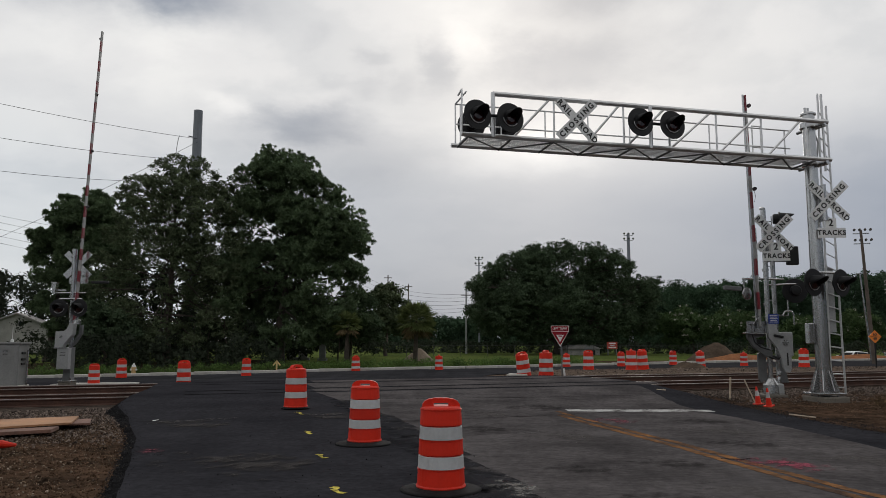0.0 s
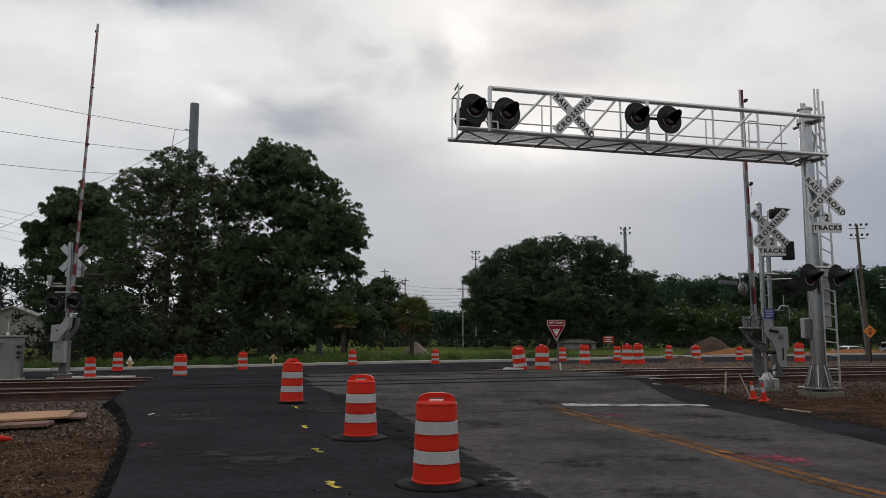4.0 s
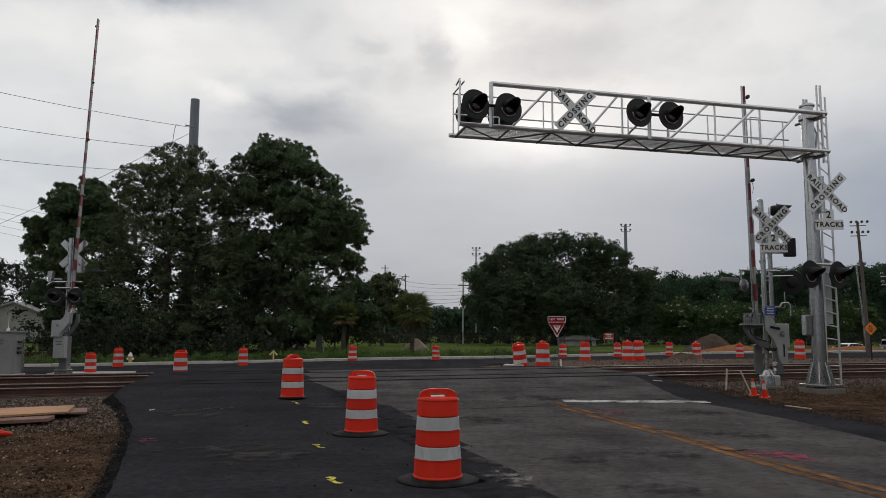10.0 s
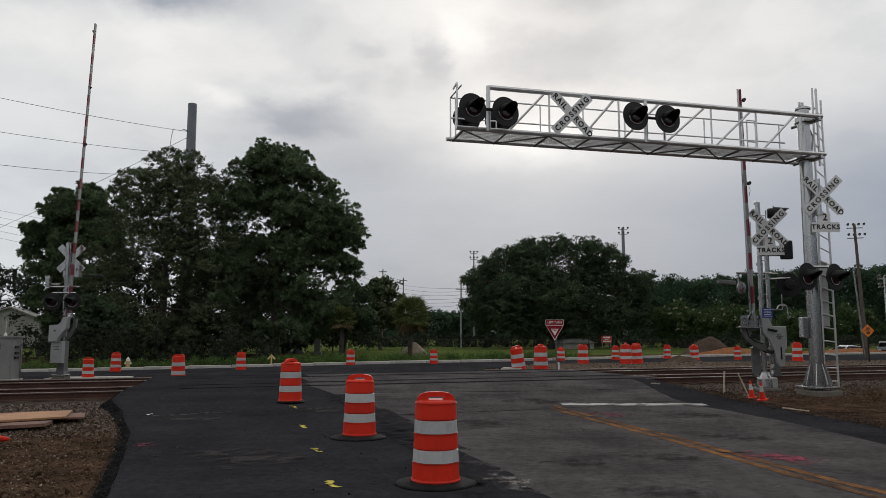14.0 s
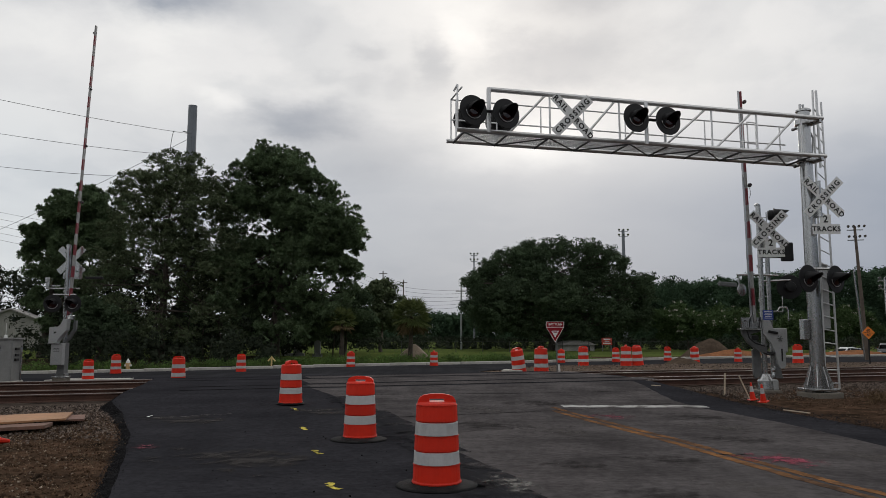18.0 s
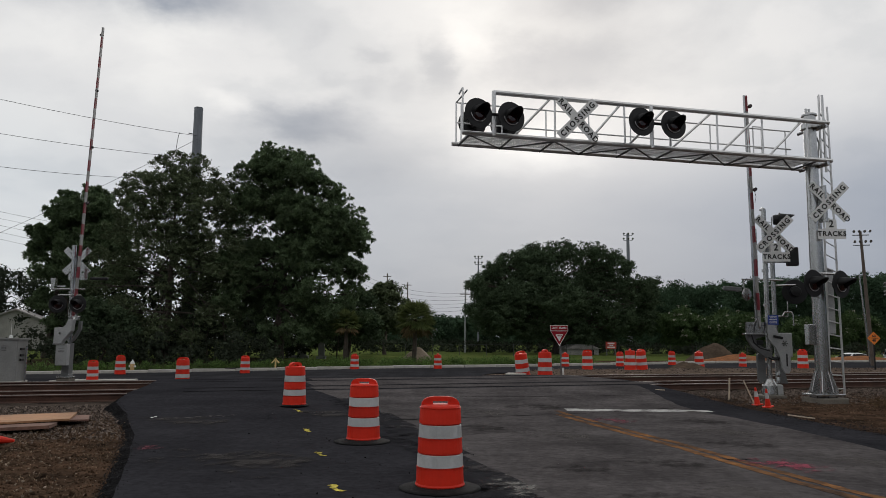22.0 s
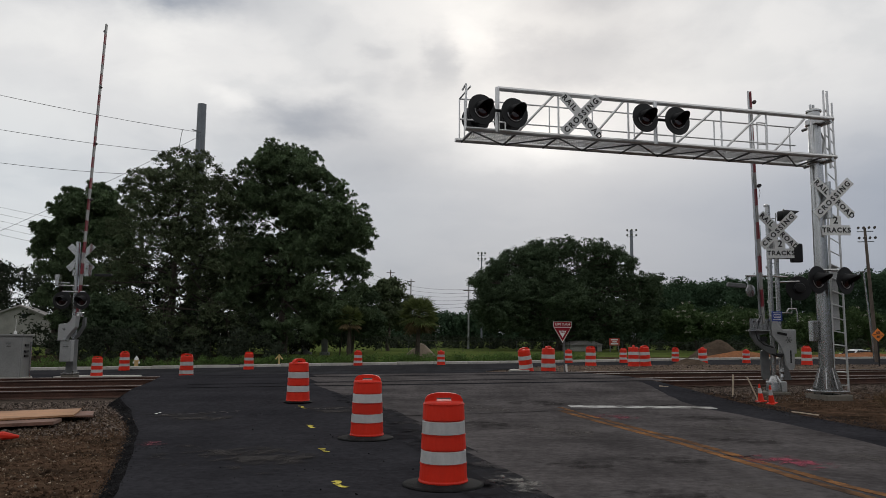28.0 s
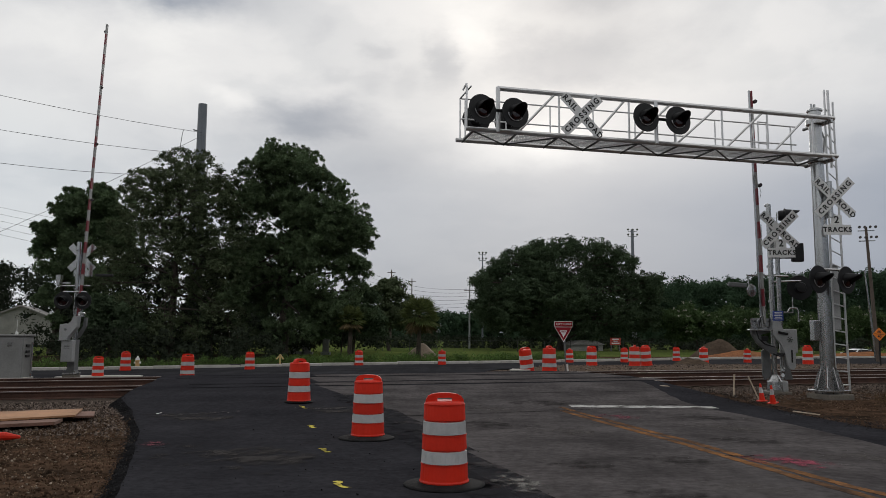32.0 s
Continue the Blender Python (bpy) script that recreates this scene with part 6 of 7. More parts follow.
def woods(name, y, tops, floor, r, seed, leaf, per, label, mat=None):
    """A far belt of trees: tops is its skyline as rows of bearing and height."""
    rng = random.Random(seed)
    px, pz = zip(*tops)
    blobs = []
    a = px[0]
    while a < px[-1]:
        top = np.interp(a, px, pz)
        b = top + r * 0.8
        d = rng.uniform(-6, 6)
        while b < floor:
            (x, z, rr), = seen(y, [(a + rng.uniform(-0.4, 0.4) * r, b, r * rng.uniform(0.7, 1.15))])
            blobs.append((x, y + d + rng.uniform(-2, 2) - (b - top) * 0.02, z, rr))
            b += r * rng.uniform(0.75, 1.1)
        a += r * rng.uniform(0.55, 1.0)
    ob = leaf_cloud(name, blobs, leaf, per, mat or M_LEAF_FAR, None, "", seed, clump=leaf * 2.6, leaves=20, core=1.2 * per, knobs=0)
    return tagged(ob, label, "woods", "", "stuff")


woods("far_woods", 150, [(1140, 508), (1180, 500), (1215, 508), (1260, 498), (1300, 502), (1340, 490), (1380, 498), (1420, 484), (1460, 494), (1500, 482), (1540, 490), (1580, 478), (1680, 480), (1800, 470)], 612, 13, 5, 0.33, 7.0, "belt of dark green woods behind the field")
woods("far_woods", 230, [(560, 560), (700, 556), (760, 566), (790, 560), (812, 566), (850, 556), (1000, 560), (1160, 556)], 612, 11, 7, 0.8, 2.6, "distant belt of trees beyond the field")
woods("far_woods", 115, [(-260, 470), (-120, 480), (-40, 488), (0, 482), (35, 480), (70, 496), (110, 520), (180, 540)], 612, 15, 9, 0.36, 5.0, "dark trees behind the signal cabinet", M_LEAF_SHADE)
woods("far_woods", 172, [(1130, 515), (1200, 508), (1260, 503), (1340, 496), (1420, 490), (1500, 486), (1580, 482), (1800, 474)], 612, 18, 15, 0.75, 2.2, "belt of dark green woods behind the field")
# from here on the belts' shade is put into the leaf colour
woods("hedge", 106, [(690, 604), (780, 600), (860, 603), (960, 606), (1050, 605), (1150, 603), (1300, 604), (1568, 602), (1800, 600)], 630, 10, 19, 0.24, 11.0, "hedge with shade put into its leaf colour along the back of the field", M_LEAF_SHADE)
# added belt, coloured dark, that closes the bright gaps between the crowns
woods("undergrowth", 76, [(90, 580), (150, 510), (200, 475), (260, 458), (330, 452), (420, 455), (500, 478), (580, 520), (625, 565)], 612, 18, 23, 0.28, 7.0, "added dark tree belt closing bright gaps in the grove", M_LEAF_SHADE)
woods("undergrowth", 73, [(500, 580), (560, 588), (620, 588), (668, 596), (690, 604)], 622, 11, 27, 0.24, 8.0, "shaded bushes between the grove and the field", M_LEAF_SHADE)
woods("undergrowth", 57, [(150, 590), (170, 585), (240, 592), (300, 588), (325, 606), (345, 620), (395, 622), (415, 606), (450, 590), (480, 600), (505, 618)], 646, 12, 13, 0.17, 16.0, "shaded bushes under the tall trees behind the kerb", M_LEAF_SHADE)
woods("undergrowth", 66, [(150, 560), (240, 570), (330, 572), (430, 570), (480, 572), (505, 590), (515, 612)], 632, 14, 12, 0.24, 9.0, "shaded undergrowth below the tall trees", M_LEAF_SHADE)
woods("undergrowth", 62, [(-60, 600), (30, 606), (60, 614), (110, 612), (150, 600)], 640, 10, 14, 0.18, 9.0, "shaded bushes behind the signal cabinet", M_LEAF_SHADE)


# added trees out of view, beside and behind, to dim low sky light and reflections
def tree_belt():
    rng = random.Random(77)
    blobs = []
    for k in range(150):
        a = radians(rng.uniform(42, 318))
        d = rng.uniform(74, 96)
        x, y = math.sin(a) * d, math.cos(a) * d
        for z in (2.5, 6.0, 9.0 + rng.uniform(-1.0, 3.5)):
            blobs.append((x + rng.uniform(-1.5, 1.5), y + rng.uniform(-1.5, 1.5), z, rng.uniform(2.6, 3.8)))
    ob = leaf_cloud("tree_belt", blobs, 1.5, 1.6, M_LEAF_FAR, None, "", 77, clump=1.4, leaves=7, knobs=0, core=2.0)
    tagged(ob, "added unseen belt of dark green trees that dims low sky light", "woods", "", "stuff")


tree_belt()


# thin stems under the canopy
def sapling(px, y, h, seed):
    rng = random.Random(seed)
    x = (px - 784) / 1331 * y
    z = float(z_ground(x, y))
    t = thing("sapling", pose(x, y, z), "thin dark stem with few leaves below the canopy", "sapling", "saplings under the trees")
    p = [Vector((rng.uniform(-0.2, 0.2) * k * 0.4, 0, h * k / 4 - 0.1 * (k == 0))) for k in range(5)]
    bm = B()
    for k in range(4):
        tube(bm, p[k], p[k + 1], 0.07 - 0.012 * k, 0.06 - 0.012 * k, 7)
    part("stem", bm, M_BARK, t)
    leaf_cloud("crown", [(p[-1].x, 0, h, 0.7), (p[3].x + 0.4, 0.1, h * 0.8, 0.5)], 0.18, 10, M_LEAF_DARK, t, "", seed, 0.35, 20)


for k, (px, y, h) in enumerate(((344, 59, 3.4), (356, 62, 3.2), (372, 60, 3.6), (386, 63, 3.0), (402, 59, 3.5), (415, 61, 3.2), (432, 62, 3.4), (600, 64, 2.8), (618, 66, 2.6))):
    sapling(px, y, h, 100 + k)


# palmettos
def palmetto(label, base, h, r, seed, fronds=46):
    rng = random.Random(seed)
    t = thing("palmetto", pose(*base), label, "palm tree", "palmettos")
    bm = B()
    for i in range(6):
        tube(bm, (0.02 * i, 0, h * i / 6 - 0.1), (0.02 * (i + 1), 0, h * (i + 1) / 6 - 0.1), 0.2 - 0.012 * i, 0.19 - 0.012 * i, 10)
    part("trunk", bm, M_BARK, t, "rough fibrous trunk")
    for dry, count in ((False, fronds), (True, fronds // 9)):
        bm = B()
        for k in range(count):
            az = rng.uniform(0, 2 * math.pi)
            el = rng.uniform(-1.2, -0.5) if dry else rng.uniform(-0.5, 1.3)
            L = r * rng.uniform(0.75, 1.05)
            d = Vector((math.cos(az) * math.cos(el), math.sin(az) * math.cos(el), math.sin(el)))
            o = Vector((0.1, 0, h - 0.1))
            hub = o + d * L * 0.5
            side = d.cross(Vector((0, 0, 1))).normalized()
            up = side.cross(d)
            v0 = bm.verts.new(o + side * 0.02), bm.verts.new(o - side * 0.02)
            bm.faces.new((v0[0], v0[1], bm.verts.new(hub)))
            for j in range(11):
                a = math.radians(-75 + 15 * j)
                tip = hub + (d * math.cos(a) + side * math.sin(a)) * L * 0.55 - Vector((0, 0, 0.14 * L * abs(math.sin(a)) + 0.06 * L))
                w = 0.065
                m = (d * -math.sin(a) + side * math.cos(a)) * w
                mid = hub.lerp(tip, 0.5) + up * 0.03
                bm.faces.new((bm.verts.new(hub), bm.verts.new(mid - m), bm.verts.new(tip), bm.verts.new(mid + m)))
        part("dry_fronds" if dry else "fronds", bm, M_PALMDRY if dry else M_PALM, t, "hanging brown fronds" if dry else "fan fronds")
    return t


palmetto("palmetto with a round head of fan fronds", (-2.2, 60, -0.25), 3.5, 1.9, 3, 110)
palmetto("palmetto with drooping dry fronds beside the pine", (-7.6, 59.6, -0.25), 3.2, 1.3, 4, 46)


# weeds behind the kerb
def weeds():
    rng = np.random.default_rng(8)
    blobs = []
    for i in range(520):
        u = rng.uniform(-14, 30)
        v = np.interp(u, [-14, 16, 30], [49.6, 50.4, 52.5]) + rng.gamma(1.3, 0.9)
        x, y = xy_of(u, v)
        blobs.append((x, y, float(z_ground(x, y)) + rng.uniform(0.0, 0.22), rng.uniform(0.2, 0.5)))
    ob = leaf_cloud("weeds", blobs, 0.15, 34, M_WEED, None, "", 8, clump=0.30, leaves=18, flat=0.9, droop=-0.8, aspect=0.28)
    tagged(ob, "tall green weeds and grass along the kerb", "weeds", "", "stuff")


weeds()


# ---------------------------------------------------------------- loose stones
def stones(name, places, size, mat, label, seed, rounded=False):
    """Many small angular stones in one mesh: places is a list of (x, y, z)."""
    rng = np.random.default_rng(seed)
    base = np.array([(1, 0, 0), (-1, 0, 0), (0, 1, 0), (0, -1, 0), (0, 0, 1), (0, 0, -1)], float)
    tri = np.array([(0, 2, 4), (2, 1, 4), (1, 3, 4), (3, 0, 4), (2, 0, 5), (1, 2, 5), (3, 1, 5), (0, 3, 5)])
    if rounded:
        bm = bmesh.new()
        bmesh.ops.create_icosphere(bm, subdivisions=1, radius=1.0)
        base = np.array([v.co[:] for v in bm.verts])
        tri = np.array([[v.index for v in f.verts] for f in bm.faces])
        bm.free()
    n = len(places)
    P = np.array(places)
    s = size * np.minimum(2.4, 0.45 + rng.gamma(2.0, 0.35, n))
    q = rng.normal(size=(n, 3, 3))
    q = np.linalg.qr(q)[0]
    sq = 0.6 + 0.6 * rng.random((n, 1, 3))
    vv = base[None] * (1 + (0.12 if rounded else 0.25) * rng.normal(size=(n, len(base), 1))) * sq
    vv = np.einsum("nij,nkj->nki", q, vv) * s[:, None, None] + P[:, None]
    f = (tri[None] + (np.arange(n) * len(base))[:, None, None]).reshape(-1, 3)
    me = bpy.data.meshes.new(name)
    me.from_pydata(vv.reshape(-1, 3).tolist(), [], f.tolist())
    me.materials.append(mat)
    return tagged(new(name, me), label, "stones", "", "stuff")


def left_edge(y):
    return float(np.interp(y, [5, 7.5, 9.2, 11.8, 14.5, 16.0, 18.6], [-2.45, -3.15, -3.74, -4.70, -5.96, -6.8, -7.55]))


def scatter():
    rng = random.Random(4)
    ball, clod = [], []
    while len(ball) < 26000:
        u, v = rng.uniform(-14, 2), rng.uniform(12.2, 18.6)
        x, y = xy_of(u, v)
        if x > left_edge(y) - 0.20:
            continue
        if rng.random() > (v - 10.8) / 4.5:
            continue
        ball.append((x, y, float(z_ground(x, y)) + 0.01))
    while len(ball) < 40000:
        u, v = rng.uniform(11.6, 30), rng.uniform(14.2, 18.8)
        x, y = xy_of(u, v)
        if x < 7.0 or rng.random() > (v - 13.0) / 5:
            continue
        ball.append((x, y, float(z_ground(x, y)) + 0.01))
    while len(clod) < 9000:
        x, y = rng.uniform(-9, -3), rng.uniform(6.0, 14)
        if x > left_edge(y) - 0.12:
            continue
        clod.append((x, y, float(z_ground(x, y)) + 0.005))
    while len(clod) < 14000:
        x, y = rng.uniform(7.6, 14), rng.uniform(10, 18)
        if x < np.interp(y, [10, 12.8, 15.8, 18], [8.2, 7.7, 7.3, 7.2]):
            continue
        clod.append((x, y, float(z_ground(x, y)) + 0.005))
    stones("ballast_stones", ball, 0.0145, M_STONE, "loose grey ballast stones beside the tracks", 1)
    stones("dirt_clods", clod, 0.010, M_CLOD, "small clods and pebbles on bare dirt", 2)
    lumps, pale = [], []
    while len(lumps) < 2600:
        x, y = rng.uniform(-9, -3), rng.uniform(6.0, 13.5)
        if x < left_edge(y) - 0.3:
            lumps.append((x, y, float(z_ground(x, y)) + 0.004))
    while len(pale) < 2600:
        x, y = rng.uniform(-9, -3), rng.uniform(6.0, 14.5)
        if x < left_edge(y) - 0.05 - abs(rng.gauss(0, 0.9)):
            pale.append((x, y, float(z_ground(x, y)) + 0.006))
    stones("dirt_lumps", lumps, 0.017, M_DIRT, "larger lumps of brown dirt", 12, True)
    stones("pale_pebbles", pale, 0.008, M_PEBBLE, "pale pebbles strewn on the dirt", 13, True)
    med = []
    while len(med) < 7000:
        u, v = rng.uniform(14.5, 60), rng.uniform(28.5, 38)
        x, y = xy_of(u, v)
        med.append((x, y, float(z_ground(x, y)) + 0.01))
    stones("median_gravel", med, 0.022, M_STONE, "loose gravel on the median between track and road", 3)
    crumbs = []
    while len(crumbs) < 120:
        x, y = rng.gauss(-1.2, 1.0), rng.uniform(6.5, 12)
        crumbs.append((x, y, float(z_cross(x, y)) + 0.04))
    loose = []
    while len(loose) < 7000:
        y = rng.uniform(9.5, 19.5)
        x = float(np.interp(y, [9, 12.8, 15.8, 18, 19.5], [8.3, 7.6, 7.25, 7.2, 6.9])) - abs(rng.gauss(0, 0.35)) + rng.gauss(0, 0.16)
        loose.append((x, y, max(float(z_cross(x, y)) + 0.035, float(z_ground(x, y))) + 0.006))
    while len(loose) < 13000:
        y = rng.uniform(6.0, 18.6)
        x = left_edge(y) - 0.20 + rng.gauss(0, 0.10)
        f = min(1.0, max(0.0, (left_edge(y) - x) / 0.34))
        loose.append((x, y, (float(z_cross(x, y)) + 0.035) * (1 - f) + (float(z_ground(x, y)) - 0.03) * f + 0.004))
    stones("loose_asphalt", loose, 0.0052, M_LOOSE, "loose black asphalt aggregate along the paving edge", 7)
    stones("asphalt_crumbs", crumbs, 0.006, M_CRACK, "black asphalt crumbs on the new paving", 5)


scatter()


def rough_dirt(name, x0, x1, y0, y1, keep, label, seed):
    """A lumpy skin of dirt, up to 5 cm high, over part of the ground."""
    gx, gy = np.meshgrid(np.arange(x0, x1, 0.045), np.arange(y0, y1, 0.045))
    Z = np.zeros_like(gx)
    for i in range(gx.shape[0]):
        for j in range(gx.shape[1]):
            v = Vector((gx[i, j], gy[i, j], seed))
            h = noise.noise(v * 1.6) * 0.022 + noise.noise(v * 5.5) * 0.016 + abs(noise.noise(v * 13.0)) * 0.016
            Z[i, j] = h - 0.006 - 0.06 * (1 - min(1.0, max(0.0, keep(gx[i, j], gy[i, j]) / 0.3)))
    ob = sheet(name, gx, gy, lambda a, b: z_ground(a, b) + Z, M_DIRT, label)
    ob.data.polygons.foreach_set("use_smooth", [False] * len(ob.data.polygons))


rough_dirt("dirt_verge", -8.6, -2.6, 6.4, 13.6, lambda x, y: min(left_edge(y) - 0.3 - x, 13.5 - y), "trodden lumpy brown dirt beside the paving", 3.0)
rough_dirt("dirt_bank", 7.4, 12.6, 11.0, 15.0, lambda x, y: min(x - float(np.interp(y, [11, 12.8, 15.8, 18], [8.0, 7.75, 7.35, 7.25])), 14.9 - y), "lumpy brown dirt round the signal mast", 8.0)


def brush():
    rng = random.Random(6)
    blobs = []
    for k in range(46):
        x, y = rng.uniform(9.6, 13.5), rng.uniform(14.5, 17.8)
        blobs.append((x, y, float(z_ground(x, y)) + rng.uniform(0.02, 0.14), rng.uniform(0.08, 0.2)))
    ob = leaf_cloud("dead_brush", blobs, 0.10, 220, M_DRYBRUSH, None, "", 6, clump=0.16, leaves=12, aspect=0.16, droop=-0.4)
    tagged(ob, "dry brown brush and twigs on the dirt bank", "brush", "", "stuff")


def straw():
    rng = random.Random(16)
    blobs = []
    while len(blobs) < 700:
        x, y = rng.uniform(-9, -3), rng.uniform(6.2, 13.5)
        if x < left_edge(y) - 0.15:
            blobs.append((x, y, float(z_ground(x, y)) + 0.012, rng.uniform(0.1, 0.25)))
    while len(blobs) < 1000:
        x, y = rng.uniform(7.6, 13.5), rng.uniform(11, 18)
        blobs.append((x, y, float(z_ground(x, y)) + 0.012, rng.uniform(0.1, 0.25)))
    ob = leaf_cloud("straw_flecks", blobs, 0.032, 60, M_STRAW, None, "", 16, clump=0.10, leaves=3, aspect=0.28, flat=0.04)
    tagged(ob, "pale straw and wood flecks on the dirt", "litter", "", "stuff")


straw()
M_DRYBRUSH = material("dry_twigs", (0.11, 0.075, 0.045), 0.95, var=0.3, scale=4, fine=20, bump=0, island=0.5, spec=0.0)
brush()


def heap(name, x, y, w, d, h, mat, label, seed, peak=0.5):
    """A heap of soil with a ragged crest."""
    n = 40
    gx, gy = np.meshgrid(np.linspace(-1, 1, n), np.linspace(-1, 1, n))
    rr = np.sqrt(gx ** 2 + gy ** 2)
    Z = np.zeros_like(gx)
    for i in range(n):
        for j in range(n):
            k = noise.noise(Vector((gx[i, j] * 2.2 + seed, gy[i, j] * 2.2, seed))) * 0.22 + noise.noise(Vector((gx[i, j] * 7, gy[i, j] * 7, seed * 2))) * 0.06
            Z[i, j] = max(-0.12, (1 - rr[i, j] ** (1.2 + peak)) * (1 + k) - 0.06)
    X, Y = x + gx * w / 2, y + gy * d / 2
    return sheet(name, X, Y, lambda a, b: z_ground(a, b) + Z * h, mat, label, kind="", category="soil heap")


heap("soil_mound", 24.6, 68.5, 5.6, 4.4, 1.75, M_MOUND, "heap of brown soil with clumps of weed", 3, 0.1)
heap("clay_bank", 26.0, 65.4, 9.5, 3.0, 0.72, M_CLAY, "low bank of orange clay behind the road", 5, 0.3)
heap("clay_bank", 38.2, 70.5, 13.0, 3.0, 0.6, M_CLAY, "low bank of orange clay behind the road", 6, 0.3)
heap("gravel_mound", 14.1, 44.0, 2.6, 2.2, 0.48, M_MOUND, "low heap of gravel and soil on the median", 8, 0.3)
heap("sand_pile", -2.0, 63.0, 3.0, 2.4, 1.25, M_BOULDER, "tan sand pile on the grass", 9, 0.0)


# ---------------------------------------------------------------- poles and wires
def pole(name, x, y, h, r0, r1, mat, label, category="utility pole", z=None):
    z = float(z_ground(x, y)) if z is None else z
    t = thing(name, pose(x, y, z - 0.1), label, category)
    part("shaft", tube(B(), (0, 0, 0), (0, 0, h), r0, r1, 14), mat, t)
    return t


t = pole("transmission_pole", -26.8, 80, 27.0, 0.62, 0.47, M_STEELPOLE, "tall bluish-grey steel transmission pole behind the trees")
part("wire_attachment", tube(B(), (-0.9, -0.2, 24.1), (-0.4, 0, 24.0), 0.06, 0.06, 6), M_WIRE, t)


def wire(a, b, sag, r=0.022, name="overhead_wire"):
    a, b = Vector(a), Vector(b)
    pts = [a.lerp(b, i / 24) - Vector((0, 0, sag * 4 * (i / 24) * (1 - i / 24))) for i in range(25)]
    tagged(part(name, polytube(B(), pts, r, 5), M_WIRE), "thin black overhead power wire", "wire", "overhead wires")


def at(px, py, y):
    return ((px - 784) / 1331 * y * 1.0 + 0.0, y, 1.5 + (605 - py) / 1331 * y * 1.012)


for p, q, ya, yb, sag in (((-350, 103), (338, 244), 60, 79.5, 0.5), ((-350, 183), (310, 283), 60, 79.5, 0.5), ((-350, 252), (240, 322), 60, 79.5, 0.6)):
    wire(at(*p, ya), at(*q, yb), sag)
wire(at(338, 250, 79.5), at(-200, 505, 95), 0.6)
wire(at(306, 238, 79.4), at(300, 275, 79.6), -0.5, 0.03, "jumper_wire")
for k in range(5):
    wire(at(-250, 330 + k * 11, 100), at(205, 421 + k * 13, 124.7), 0.5, 0.02)
x, y, z = at(205, 415, 125)
t = pole("wooden_pole", x, y, z - float(z_ground(x, y)) + 0.3, 0.18, 0.13, M_WOOD, "wooden pole carrying wires, hidden by the trees")
x, y, z = at(-250, 325, 100)
t = pole("wooden_pole", x, y, z - float(z_ground(x, y)) + 0.3, 0.18, 0.13, M_WOOD, "wooden pole carrying wires beside the tracks")


def stadium_light(x, y, h, label, n=4, w=2.2, r0=0.24, mat=None, rows=1, k=1.0):
    t = pole("field_light", x, y, h, r0, r0 * 0.6, mat or M_GALV, label, "light pole")
    for r in range(rows):
        z = h - 0.3 - r * 0.85
        part("cross_arm", tube(B(), (-w / 2, 0, z), (w / 2, 0, z), 0.05, 0.05, 6), M_GALV, t)
        for i in range(n):
            xx = -w / 2 + w * i / (n - 1)
            bm = lathe(B(), [(0.08 * k, 0.0), (0.16 * k, 0.02), (0.30 * k, 0.28 * k), (0.28 * k, 0.30 * k), (0.05 * k, 0.24 * k)], 12, pose(xx, -0.15, z + 0.32, 110, 0, 0))
            part("floodlight", bm, M_GALV, t, "round metal floodlight")
    return t


stadium_light(31.1, 125, 19.6, "tall steel field light pole with floodlights", 3, 1.5, 0.40, M_STEELPOLE, rows=2, k=0.6)
stadium_light(5.3, 110, 13.9, "steel field light pole half hidden by the oak", 3, 1.0, 0.15, M_STEELPOLE, rows=2, k=0.5)
t = stadium_light(35.2, 62, 11.2, "slightly leaning wooden field light pole with floodlights", 4, 1.35, 0.17, M_WOOD, 2, 0.42)
t.rotation_euler = (0, radians(-2.0), 0)
t = stadium_light(46.6, 78, 8.6, "field light pole with floodlights beyond the road", 3, 1.4, 0.14, rows=2, k=0.65)
t = pole("grey_pole", 35.75, 63.3, 7.7, 0.09, 0.07, M_GALV, "slim grey steel pole with a small arm beside the wooden one", z=-0.3)
t.rotation_euler = (0, radians(-4.0), 0)
part("cross_arm", tube(B(), (-0.6, 0, 7.6), (0.1, 0, 7.66), 0.03, 0.03, 6), M_GALV, t)
for x, y, h in ((3.1, 100, 9.2), (-9.5, 130, 13.0), (-6.4, 140, 12.2)):
    t = pole("wooden_pole", x, y, h, 0.13, 0.09, M_WOOD if x < 0 else M_GREY, "utility pole with a cross-arm far over the field")
    part("cross_arm", box(B(), (0, 0, h - 1.4 if x > 0 else h - 0.5), (1.4, 0.12, 0.12)), M_WOOD, t)
for k in range(6):
    wire(at(640, 490 + k * 8, 140), at(830, 522 + k * 6, 101), 1.2, 0.018)


# construction sign
def build_diamond():
    t = thing("warning_sign", pose(23.95, 42.0, 0.0), "orange diamond track speed sign on a dark post", "road sign")
    part("post", box(B(), (0, 0, 0.75), (0.07, 0.05, 1.6), bevel=0.006), M_BLACK, t)
    part("panel", box(B(), (0, -0.04, 1.78), (0.52, 0.008, 0.52), rot=Matrix.Rotation(math.pi / 4, 3, "Y"), bevel=0.002), M_SIGNOR, t)
    for words, z in (("60", 1.90), ("40", 1.66)):
        lettering("figures", words, 0.21, M_SIGNBK, t, pose(0, -0.0465, z, 90, 0, 0), 0.006)
    part("divider", box(B(), (0, -0.0465, 1.78), (0.56, 0.004, 0.022), rot=Matrix.Rotation(0.10, 3, "Y")), M_SIGNBK, t)


build_diamond()


